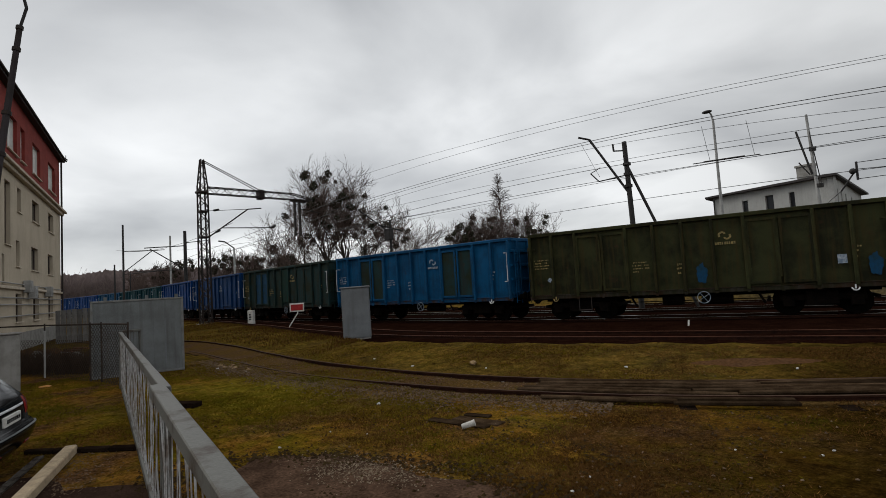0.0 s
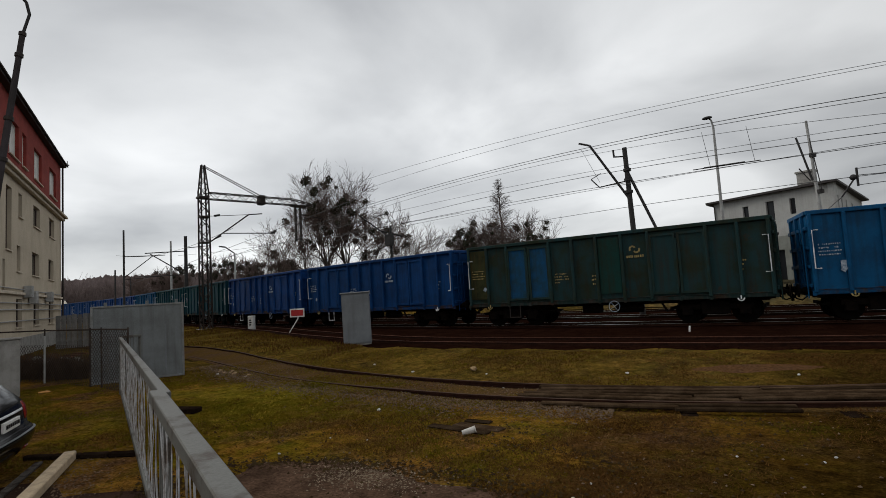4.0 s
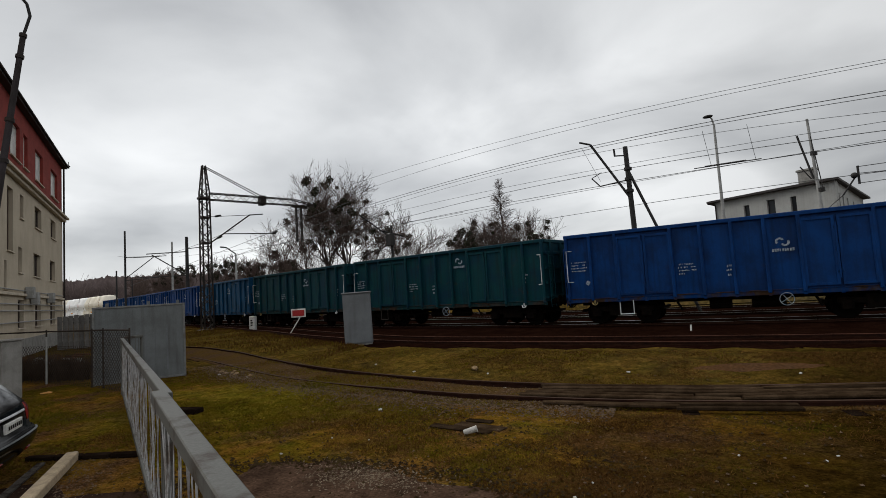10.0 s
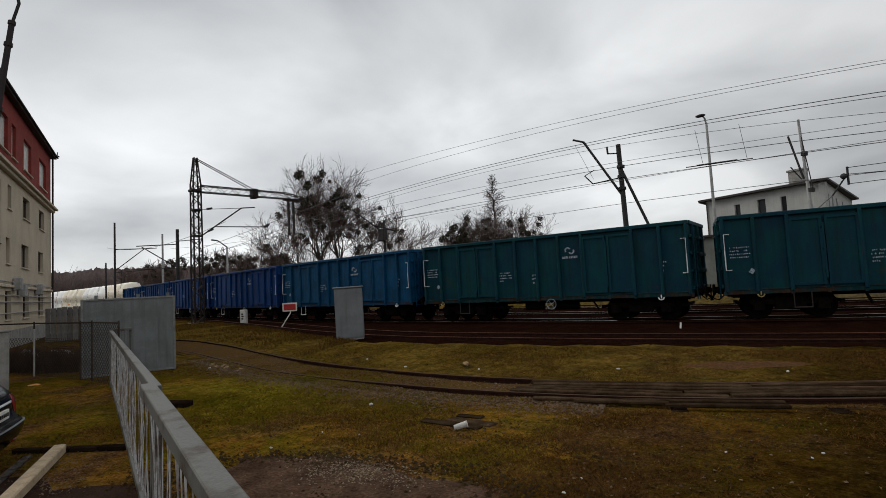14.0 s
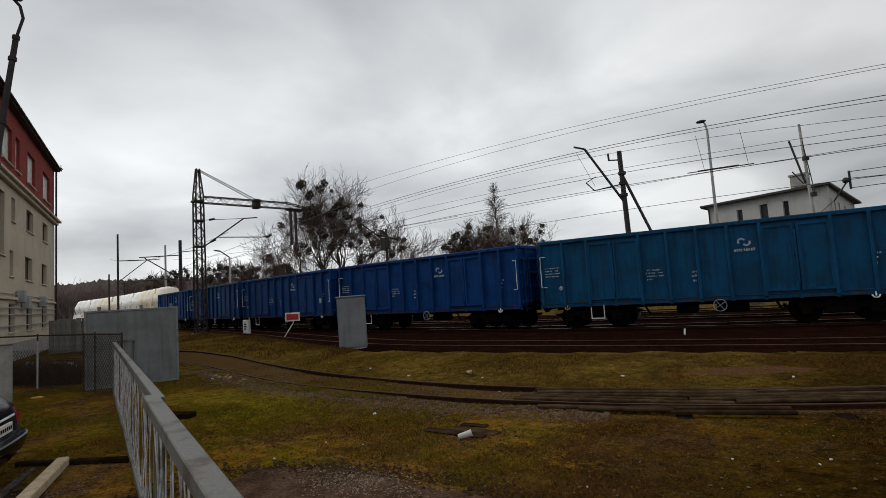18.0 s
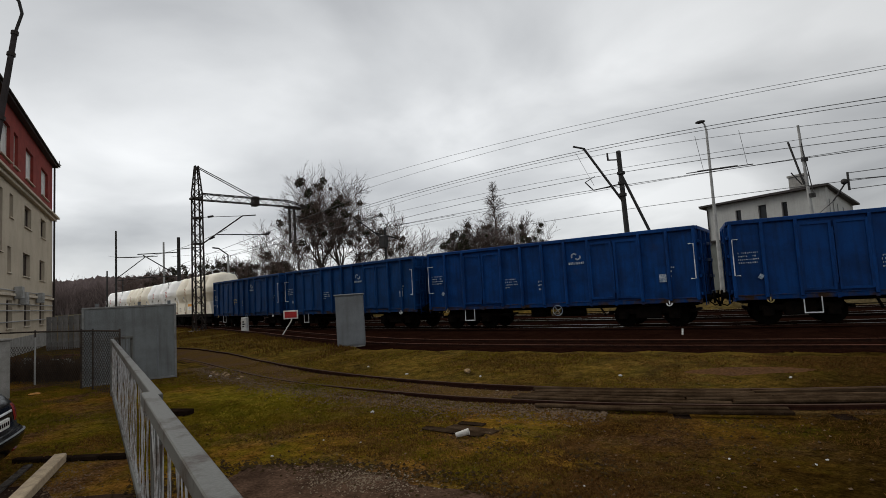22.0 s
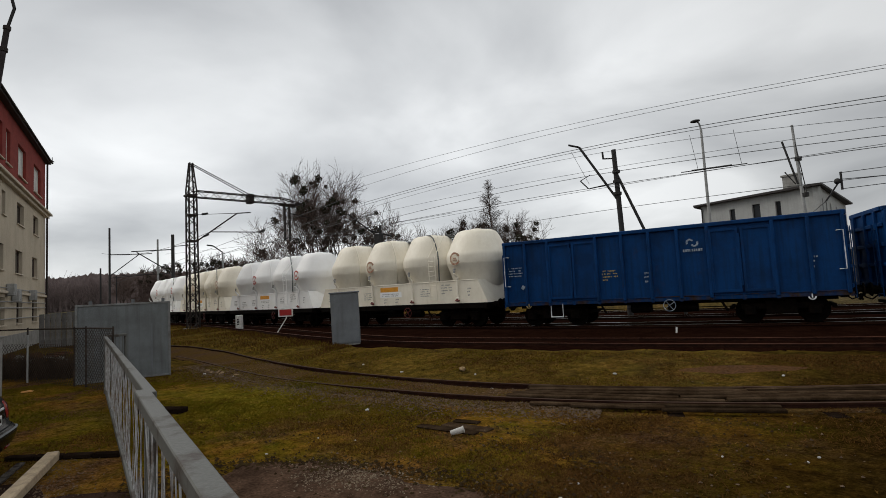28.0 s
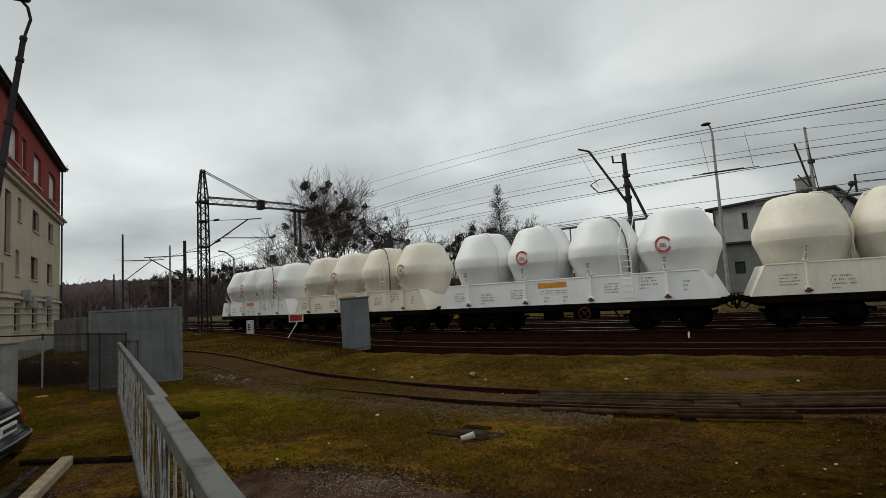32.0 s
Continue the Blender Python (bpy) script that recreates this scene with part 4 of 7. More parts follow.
CONSIST = [
    (-1, open_wagon("wagon_olive", "dirty olive-green open steel goods wagon leading away")),
    (0, open_wagon("wagon_olive", "dirty olive-green open steel goods wagon with faded yellow marks", ink="marking_yellow", square=4.5, blots=((0.55, "patch_blue"), (5.3, "patch_blue")), logo=7.4)),
    (1, open_wagon("wagon_sky", "bright blue open goods wagon with grey-green doors", doors="wagon_grey", square=-4.9, logo=7.5)),
    (2, open_wagon("wagon_grey", "grey-green open goods wagon patched with blue panels", doors="wagon_grey", ink="marking_yellow", rear_doors="patch_blue", panels=((0, "wagon_olive"), (6, "wagon_green")))),
    (3, open_wagon("wagon_blue", "medium blue open steel goods wagon with white marks", logo_z=2.42, brake_x=-1.35)),
    (4, open_wagon("wagon_royal", "royal blue open steel goods wagon with white marks", logo_z=2.40, brake_x=1.4)),
    (5, open_wagon("wagon_teal", "teal-green open steel goods wagon with faded marks", logo_z=2.8)),
    (6, open_wagon("wagon_teal", "teal open steel goods wagon with weathered panels")),
    (7, open_wagon("wagon_steel", "steel-blue open goods wagon with white marks")),
    (8, open_wagon("wagon_royal", "royal blue open steel goods wagon with white marks")),
    (9, open_wagon("wagon_royal", "clean royal blue open goods wagon with a white notice", square=4.6)),
    (10, open_wagon("wagon_blue", "medium blue open steel goods wagon with white marks", square=4.8)),
    (11, open_wagon("wagon_blue", "medium blue open goods wagon with yellow number marks", number_ink="marking_gold", logo_z=2.7)),
    (12, tank_wagon("tank_cream", "dusty cream powder wagon with four bulging hoppers")),
    (13, tank_wagon("tank_white", "clean white powder wagon with four bulging hoppers")),
    (14, tank_wagon("tank_cream", "dusty beige powder wagon with four bulging hoppers")),
    (15, tank_wagon("tank_white", "white powder wagon with four hoppers at the train's end")),
]


def run(t):
    """How far the train has come at t seconds."""
    k = t / 32.0
    drift = sum(np.interp(t + d, (0, 1.5, 3, 6, 9, 13, 19, 22, 25, 28, 30, 32), (0.12, 0.42, 0.40, 0.36, 0.30, 0.17, 0.17, 0.42, 0.54, 0.02, 0.24, 0.0)) for d in np.arange(-1.2, 1.21, 0.2)) / 13
    return float(drift) + 170.827 * k + 42.265 * k ** 2 - 476.071 * k ** 3 + 1041.746 * k ** 4 - 925.081 * k ** 5 + 301.229 * k ** 6


def wagon_pose(n, t):
    s = -64.107 + run(t) - (n - 4) * PITCH + PITCH / 2
    a, b = track(s - 3.9), track(s + 3.9)
    return pose((a[0] + b[0]) / 2, (a[1] + b[1]) / 2, RAIL_Z, 0, 0, math.degrees(math.atan2(b[1] - a[1], b[0] - a[0])))


def motions():
    for n, (wagon, wheels) in CONSIST:
        walk(wagon, [(t / 2, wagon_pose(n, t / 2)) for t in range(0, 65)])
        for w in wheels:
            at = w.matrix_basis.translation.copy()
            walk(w, [(t / 10, pose(at.x, at.y, at.z, 0, math.degrees(run(t / 10) / 0.43), 0)) for t in range(0, 321)])


# ---------------------------------------------------------------- the siding in the grass


def siding_y(x):
    """The far rail of the siding, y over x."""
    q = min(-1.0, max(-25.0, x))
    y = ((0.00110685 * q + 0.0568667) * q + 0.835547) * q + 11.8124
    g = (0.00332055 * q + 0.1137334) * q + 0.835547
    return y + g * (x - q), g


def siding_point(x, off):
    y, g = siding_y(x)
    n = math.hypot(1, g)
    return x - off * g / n * -1 * -1, y + off / n, math.atan(g)


def build_siding():
    top = thing("siding_track", Matrix.Identity(4), "overgrown rusty siding curving through the grass", "railway track")
    for off in (0.0, -1.18):
        bm = bmesh.new()
        rows = []
        x = -75.0
        while x < 30:
            px, py, h = siding_point(x, off)
            c, s = -math.sin(h), math.cos(h)
            rows.append([bm.verts.new((px + a * c, py + a * s, (max(0.11, ground_z(px, py) + 0.075) if off == 0 else 0.10 - 0.06 * min(1.0, max(0.0, (-8.5 - x) / 4.0))) + dz)) for a, dz in RAIL_PROFILE])
            x += 0.8
        for a, b in zip(rows, rows[1:]):
            for i in range(len(RAIL_PROFILE) - 1):
                f = bm.faces.new((a[i], b[i], b[i + 1], a[i + 1]))
                f.material_index = 1 if i == 5 else 0
        bmesh.ops.recalc_face_normals(bm, faces=bm.faces)
        part("rail", bm, [M["rail"], M["siding_top"]], top, "rusty sunken rail")
    x = -34.0
    while x < 4:
        px, py, h = siding_point(x, -0.59)
        ob = new("sleeper", SLEEPER)
        ob.parent = top
        ob.matrix_basis = pose(px, py, ground_z(px, py) - (0.01 if x > -7 else 0.07) + random.uniform(-0.02, 0.03), 0, 0, math.degrees(h) + random.uniform(-2, 2)) @ Matrix.Diagonal((1, 0.9, 1, 1))
        x += 0.56
    # ragged bed of stones and cinders
    bm = bmesh.new()
    rows = []
    x = -75.0
    while x < 20:
        wide = 0.1 if x < -14 else 0.45 if x < -4.6 else 0.02
        row = []
        for a, z in ((-1.35 - wide, -0.08), (-1.3 - 0.4 * wide, 0.0), (-1.0, 0.012), (-0.2, 0.012), (0.05, 0.0), (0.2, -0.08)):
            k = 0.16 * noise.noise((x * 0.9, a * 3, 5.0))
            px, py, h = siding_point(x, a + k)
            row.append(bm.verts.new((px, py, ground_z(px, py) + z + 0.02)))
        rows.append(row)
        x += 0.6
    for a, b in zip(rows, rows[1:]):
        for i in range(5):
            bm.faces.new((a[i], b[i], b[i + 1], a[i + 1]))
    link("siding_bed", bm, M["cinder"])
    tagged(bpy.data.objects["siding_bed"], "grey-brown cinders and gravel of the siding", "", kind="structure")
    # crossing boards between and beside the rails
    for k in range(7):
        x0 = -5.6 + random.uniform(-0.7, 0.5)
        while x0 < 1.5:
            x1 = x0 + random.uniform(2.2, 3.8)
            o0 = -1.02 + 0.135 * k
            bm = bmesh.new()
            p, q = siding_point(x0, o0), siding_point(x1 - 0.02, o0)
            d = Vector((q[0] - p[0], q[1] - p[1], 0))
            box(bm, 0, -0.058, 0, d.length, 0.058, 0.05, 0.012)
            ob = part("crossing_board", bm, M["plank"], top)
            ob.matrix_basis = pose(p[0], p[1], 0.085 + random.uniform(-0.012, 0.012), random.uniform(-2.5, 2.5), random.uniform(-0.3, 0.3), math.degrees(math.atan2(d.y, d.x)) + random.uniform(-0.6, 0.6))
            x0 = x1
    for x0, x1, o in ((-5.6, -4.2, -1.42), (-5.0, -3.85, -1.5), (-3.9, -2.6, -1.58), (-4.4, -2.6, -1.38)):
        bm = bmesh.new()
        p, q = siding_point(x0, o), siding_point(x1, o)
        d = Vector((q[0] - p[0], q[1] - p[1], 0))
        box(bm, 0, -0.05, 0, d.length, 0.05, 0.05, 0.012)
        ob = part("loose_board", bm, M["plank"], top)
        ob.matrix_basis = pose(p[0], p[1], ground_z(p[0], p[1]) + 0.045, 0, 0, math.degrees(math.atan2(d.y, d.x)))


M["cinder"] = mat("cinder", (0.066, 0.039, 0.022), 1.0, other=(0.070, 0.042, 0.014), scale=0.9, lo=0.40, hi=0.55, fine=0.65, fine_scale=26, bump=1.0, spec=0.0)
build_siding()

# ---------------------------------------------------------------- office building of red brick and plaster


def holed_wall(bm, x0, x1, z0, z1, y0, y1, holes):
    """A wall with openings: blocks fill all but the holes (x0, x1, z0, z1)."""
    xs = sorted({x0, x1, *[h[0] for h in holes], *[h[1] for h in holes]})
    for a, b in zip(xs, xs[1:]):
        cuts = sorted([(h[2], h[3]) for h in holes if h[0] <= a + 1e-6 and h[1] >= b - 1e-6])
        z = z0
        for lo, hi in cuts:
            if lo > z:
                box(bm, a, y0, z, b, y1, lo)
            z = hi
        if z < z1:
            box(bm, a, y0, z, b, y1, z1)
    bmesh.ops.remove_doubles(bm, verts=bm.verts, dist=0.0005)


def window(parent, u0, u1, z0, z1, y, frame, mullions=1, sill=True, pane=None):
    """A set-back window: frame, panes, and a sill."""
    w = bmesh.new()
    t = 0.07
    box(w, u0, y - 0.03, z0, u0 + t, y + 0.03, z1)
    box(w, u1 - t, y - 0.03, z0, u1, y + 0.03, z1)
    box(w, u0 + t, y - 0.03, z0, u1 - t, y + 0.03, z0 + t)
    box(w, u0 + t, y - 0.03, z1 - t, u1 - t, y + 0.03, z1)
    for i in range(mullions):
        x = u0 + (u1 - u0) * (i + 1) / (mullions + 1)
        box(w, x - 0.03, y - 0.025, z0 + t, x + 0.03, y + 0.025, z1 - t)
    fr = part("window", w, frame, parent)
    n = mullions + 1
    for i in range(n):
        g = bmesh.new()
        a, b = u0 + (u1 - u0) * i / n, u0 + (u1 - u0) * (i + 1) / n
        box(g, a + 0.03, y + 0.005, z0 + 0.03, b - 0.03, y + 0.02, z1 - 0.03)
        part("pane", g, pane or M["glass"], fr)
    if sill:
        g = bmesh.new()
        box(g, u0 - 0.08, y - 0.28, z0 - 0.07, u1 + 0.08, y - 0.02, z0 - 0.003, 0.01)
        part("sill", g, M["trim"], fr)


def build_office():
    top = thing("office_building", pose(-29.85, 2.97, 0, 0, 0, 162.37), "four-storey building, cream plaster below and red brick above", "building")
    upper = [(2.2, 4.0), (5.0, 5.8), (8.0, 10.0), (12.8, 15.1)]
    cols2 = [(1.5, 2.6), (4.0, 4.8), (7.6, 9.5), (12.5, 14.3)]
    ground_cols = [(3.6, 4.9), (7.7, 9.3), (12.3, 14.0)]
    extra = [(-3.5, -1.7), (-8, -6.2)]
    h_red = [(a - 0.1, b + 0.1, 9.75, 11.55) for a, b in upper + extra]
    h2 = [(1.5, 2.6, 5.1, 8.1)] + [(a, b, 6.97, 8.17) for a, b in cols2[1:] + extra]
    h1 = [(1.0, 1.45, 3.3, 4.6)] + [(a - 0.3, b - 0.3, 4.2, 5.48) for a, b in cols2[1:] + extra]
    h0 = [(a, b, 1.45, 2.85) for a, b in ground_cols + extra]
    L = 17.1
    bm = bmesh.new()
    holed_wall(bm, -14, L, 0.9, 8.8, 0, 0.4, h2 + h1 + h0)
    part("plaster_wall", bm, M["plaster"], top, "cream plaster wall")
    bm = bmesh.new()
    holed_wall(bm, -14, L, 8.95, 12.55, 0.02, 0.42, h_red)
    part("brick_wall", bm, M["brick_red"], top, "red brick upper wall")
    bm = bmesh.new()
    box(bm, -14, -0.06, 0, L + 0.06, 0.4, 0.9)
    part("plinth", bm, M["concrete"], top, "grey concrete plinth")
    bm = bmesh.new()
    box(bm, L - 0.4, 0.4, 0, L, 12, 12.55)
    part("end_wall", bm, M["plaster"], top)
    bm = bmesh.new()
    box(bm, -14, 11.6, 0, L - 0.4, 12, 12.55)
    part("back_wall", bm, M["plaster"], top)
    bm = bmesh.new()
    box(bm, -14, 0.4, 0, -13.6, 11.6, 12.55)
    part("side_wall", bm, M["plaster"], top)
    for name, z0, z1, out in (("cornice", 8.8, 8.95, 0.38), ("cornice", 8.62, 8.797, 0.22), ("ledge", 3.02, 3.16, 0.14), ("eave", 12.55, 12.72, 0.3)):
        bm = bmesh.new()
        box(bm, -14, -out, z0, L + out, -0.002 if name != "eave" else 12, z1, 0.02)
        part(name, bm, M["trim"] if name != "eave" else M["roof_dark"], top)
    bm = bmesh.new()
    v = [bm.verts.new(p) for p in ((-14.6, -0.3, 12.72), (L + 0.3, -0.3, 12.72), (L + 0.3, 12.6, 12.72), (-14.6, 12.6, 12.72), (-8, 6, 15.4), (L - 5.5, 6, 15.4))]
    for f in ((0, 1, 5, 4), (1, 2, 5), (2, 3, 4, 5), (3, 0, 4), (3, 2, 1, 0)):
        bm.faces.new([v[i] for i in f])
    part("roof", bm, M["roof_dark"], top, "dark tiled hipped roof")
    bm = bmesh.new()
    tube(bm, (-14, -0.36, 12.68), (L + 0.35, -0.36, 12.68), 0.06, n=8)
    part("gutter", bm, M["iron"], top)
    bm = bmesh.new()
    tube(bm, (L - 0.12, -0.12, 0.4), (L - 0.12, -0.12, 12.6), 0.06, n=8)
    part("downpipe", bm, M["iron"], top)
    for h in h_red:
        window(top, *h, 0.2, M["frame_white"], pane=M["curtain"])
    for h in h2 + h1:
        window(top, *h, 0.2, M["frame_brown"], 1 if h[1] - h[0] > 1.2 else 0)
    for h in h0:
        window(top, *h, 0.2, M["frame_brown"])
    for u, z in ((10.9, 2.75), (4.95, 2.9), (6.2, 2.6)):
        bm = bmesh.new()
        box(bm, u, -0.38, z, u + 0.62, -0.04, z + 0.62, 0.03)
        tube(bm, (u + 0.26, -0.39, z + 0.31), (u + 0.26, -0.375, z + 0.31), 0.22, n=20)
        part("air_conditioner", bm, M["pole_grey"], top, "grey wall-mounted air conditioner box")
    # conduits along the wall and a railing by the plinth
    for z in (1.75, 2.3, 2.62, 3.3):
        bm = bmesh.new()
        tube(bm, (-2, -0.1, z), (L - 0.5, -0.1, z), 0.03, n=6)
        part("conduit", bm, M["pole_grey"], top)
    bm = bmesh.new()
    bar(bm, (L - 0.2, -0.25, 12.85), (L + 0.62, -0.40, 12.85), 0.06, 0.06)
    bar(bm, (L + 0.28, -0.35, 12.70), (L + 0.28, -0.35, 13.1), 0.04, 0.04)
    part("roof_bracket", bm, M["iron"], top)


M["frame_brown"] = mat("frame_brown", (0.09, 0.06, 0.045), 0.6)
build_office()

# ---------------------------------------------------------------- white house beyond the tracks


def build_house():
    top = thing("station_house", pose(-6.2, 44.57, 0, 0, 0, 163.54), "white plastered two-storey house with dark roof edge", "house")
    W, D = 8.85, 15.5
    holes = [(6.0, 6.45, 5.9, 7.2), (4.05, 4.65, 5.85, 7.3), (2.55, 2.95, 6.1, 7.25), (3.6, 4.3, 1.1, 3.6), (5.7, 6.3, 2.2, 3.6), (1.5, 2.1, 2.2, 3.6)]
    bm = bmesh.new()
    holed_wall(bm, 0, W, 0, 7.85, -0.35, 0, holes)
    part("front_wall", bm, M["house_white"], top)
    bm = bmesh.new()
    holed_wall(bm, 0, W, 0, 4.6, 0.003, 0.05, [h for h in holes if h[2] < 4])
    part("lower_facing", bm, M["house_grey"], top, "grey-green plastered lower storey")
    for h in holes:
        window(top, *h, -0.2, M["pole_dark"], 0, sill=False)
    # side wall runs straight away from the near corner
    side = [(1.0, 1.7, 5.9, 7.1), (2.9, 3.6, 5.9, 7.1), (5.2, 5.9, 5.9, 7.1), (8.5, 9.2, 5.9, 7.1), (1.5, 2.2, 2.4, 3.7), (5.2, 5.9, 2.4, 3.7)]
    bm = bmesh.new()
    holed_wall(bm, 0, D, 0, 7.85, 0.0, 0.35, side)
    sw = part("side_wall", bm, M["house_white"], top)
    turn = Matrix.Rotation(radians(-72.4), 4, "Z")
    sw.matrix_basis = turn
    for h in side:
        g = bmesh.new()
        box(g, h[0], 0.15, h[2], h[1], 0.18, h[3])
        ob = part("window", g, M["glass"], top, "dark upstairs window")
        ob.matrix_basis = turn
    bm = bmesh.new()
    e = 0.42
    pts = [(-e, e), (W + e, e), (W + 15.0 * 0.317 + e, -15.0 - e), (15.0 * 0.317 - e, -15.0 - e)]
    lo = [bm.verts.new((x, y, 7.85)) for x, y in pts]
    hi = [bm.verts.new((x, y, 7.99)) for x, y in pts]
    cx, cy = sum(p[0] for p in pts) / 4, sum(p[1] for p in pts) / 4
    r0, r1 = bm.verts.new((cx - 1.2, cy + 4, 8.6)), bm.verts.new((cx + 1.2, cy - 4, 8.6))
    bm.faces.new(lo[::-1])
    for i in range(4):
        bm.faces.new((lo[i], lo[(i + 1) % 4], hi[(i + 1) % 4], hi[i]))
    for f in ((hi[0], hi[1], r0), (hi[1], hi[2], r1, r0), (hi[2], hi[3], r1), (hi[3], hi[0], r0, r1)):
        bm.faces.new(f)
    bmesh.ops.recalc_face_normals(bm, faces=bm.faces)
    part("roof", bm, M["roof_dark"], top, "low dark roof with wide eaves")
    bm = bmesh.new()
    box(bm, 1.7, -1.6, 8.2, 2.75, -0.9, 9.15, 0.03)
    box(bm, 1.63, -1.67, 9.05, 2.82, -0.83, 9.2, 0.02)
    part("chimney", bm, M["concrete"], top, "stubby grey chimney")
    bm = bmesh.new()
    box(bm, 0.0, -15, 0, W - 4.2, -14.7, 7.85)
    ob = part("back_wall", bm, M["house_white"], top)
    ob.matrix_basis = pose(4.75, 0, 0)
    bm = bmesh.new()
    tube(bm, (W - 0.1, 0.08, 0.2), (W - 0.1, 0.08, 7.6), 0.05, n=8)
    tube(bm, (W - 0.1, 0.08, 7.6), (W + 0.3, 0.5, 7.8), 0.05, n=8)
    part("downpipe", bm, M["iron"], top)


build_house()


def build_shed():
    """A long low outbuilding between the tracks and the house."""
    p, q = Vector((-16.9, 37.4, 0)), Vector((-8.9, 39.6, 0))
    d = q - p
    top = thing("low_shed", pose(p.x, p.y, 0, 0, 0, math.degrees(math.atan2(d.y, d.x))), "long low grey shed with a dark flat roof", "shed")
    L, H = d.length, 4.35
    holes = [(1.0, 1.6, 2.4, 3.2), (3.4, 4.0, 2.4, 3.2), (6.0, 6.6, 2.4, 3.2)]
    bm = bmesh.new()
    holed_wall(bm, 0, L, 0, H, 0, 0.3, holes)
    part("front_wall", bm, M["house_grey"], top)
    for h in holes:
        window(top, *h, 0.18, M["pole_dark"], 0, sill=False)
    for x in (0.0, L - 0.3):
        bm = bmesh.new()
        box(bm, x, 0.3, 0, x + 0.3, 3.0, H)
        part("side_wall", bm, M["house_grey"], top)
    bm = bmesh.new()
    box(bm, -0.25, -0.3, H, L + 0.25, 3.3, H + 0.16, 0.02)
    part("roof", bm, M["roof_dark"], top, "dark flat felt roof")


build_shed()

# ---------------------------------------------------------------- masts, poles, wires


def lattice(bm, h, w0, w1, step=0.5, r=0.06):
    """A four-legged lattice tower along z."""
    def corner(z, i):
        w = (w0 + (w1 - w0) * z / h) / 2
        return Vector((w * (1 if i in (0, 3) else -1), w * (1 if i in (0, 1) else -1), z))
    for i in range(4):
        bar(bm, corner(0, i), corner(h, i), r * 2, r * 2)
    n = int(h / step)
    for k in range(n):
        for i in range(4):
            a, b = (k, k + 1) if (k + i) % 2 else (k + 1, k)
            bar(bm, corner(a * h / n, i), corner(b * h / n, (i + 1) % 4), r, r)


def build_mast():
    top = thing("lattice_mast", pose(-39.78, 15.72, 0.2), "dark rusty lattice catenary mast with a long truss boom", "mast")
    bm = bmesh.new()
    lattice(bm, 10.2, 0.66, 0.54, 0.55, 0.045)
    part("tower", bm, M["iron"], top)
    bm = bmesh.new()
    lattice(bm, 2.0, 0.54, 0.20, 0.4, 0.04)
    for v in bm.verts:
        v.co.z += 10.15
    part("tower_head", bm, M["iron"], top)
    bm = bmesh.new()
    box(bm, -0.55, -0.55, -0.35, 0.55, 0.55, 0.1, 0.03)
    part("footing", bm, M["concrete"], top)
    boom = bmesh.new()
    L = 8.6

    def bc(t, i):
        h = 0.48 if t < 0.8 else 0.48 - 1.8 * (t - 0.8)
        z = 9.62 + (h if i in (2, 3) else 0.0)
        return Vector((0.05 * L * t + (0.22 if i in (0, 3) else -0.22), 0.25 + L * t, z))
    for i in range(4):
        bar(boom, bc(0, i), bc(0.8, i), 0.065, 0.065)
        bar(boom, bc(0.8, i), bc(1, i), 0.065, 0.065)
    n = 16
    for k in range(n):
        for i in range(4):
            a, b = (k, k + 1) if (k + i) % 2 else (k + 1, k)
            bar(boom, bc(a / n, i), bc(b / n, (i + 1) % 4), 0.032, 0.032)
    part("boom", boom, M["iron"], top, "lattice boom reaching over the tracks")
    bm = bmesh.new()
    for y in (7.3, 7.75):
        bar(bm, (0.38, y, 6.6), (0.38, y, 9.7), 0.15, 0.15)
    for k in range(5):
        bar(bm, (0.38, 7.3, 6.7 + k * 0.6), (0.38, 7.75, 7.0 + k * 0.6), 0.06, 0.06)
    bar(bm, (0.38, 6.9, 9.55), (0.38, 8.3, 9.5), 0.2, 0.2)
    bar(bm, (0.38, 7.75, 8.9), (0.6, 9.6, 8.6), 0.07, 0.07)
    part("hanging_post", bm, M["iron"], top)
    for p, q in (((0, 0.1, 12.1), (0.2, 4.6, 10.1)), ((0, -0.05, 12.05), (0.2, 4.4, 10.0))):
        bm = bmesh.new()
        tube(bm, p, q, 0.035, n=6)
        part("tie_rod", bm, M["iron"], top)
    bm = bmesh.new()
    box(bm, -0.36, -0.42, 9.62, 0.36, 0.30, 9.78, 0.02)
    box(bm, -0.36, -0.34, 6.30, 0.36, 0.34, 6.42, 0.02)
    box(bm, -0.34, -0.33, 8.20, 0.34, 0.33, 8.32, 0.02)
    part("collar", bm, M["iron"], top)
    bm = bmesh.new()
    box(bm, -0.3, 4.3, 9.5, 0.3, 4.75, 10.25, 0.03)
    part("pulley_box", bm, M["iron"], top)
    for p, q, r in (((0.3, 0.3, 6.4), (3.2, 1.9, 8.1), 0.05), ((3.2, 1.9, 8.1), (4.2, 2.4, 8.05), 0.04), ((1.2, 0.9, 6.95), (4.9, 3.0, 6.6), 0.035), ((0.3, 0.3, 8.3), (3.2, 1.9, 8.1), 0.02)):
        bm = bmesh.new()
        tube(bm, p, q, r, n=8)
        part("cantilever_tube", bm, M["iron"], top)
    for p in ((0.75, 0.55, 6.66), (0.7, 0.5, 8.28), (4.6, 2.85, 6.62)):
        bm = bmesh.new()
        for k in range(5):
            d = Vector((0.86, 0.5, 0.05 if p[2] > 8 else 0.3)).normalized()
            a = Vector(p) + d * 0.09 * k
            tube(bm, a, a + d * 0.05, 0.08, n=10)
        part("insulator", bm, M["pole_dark"], top)


build_mast()


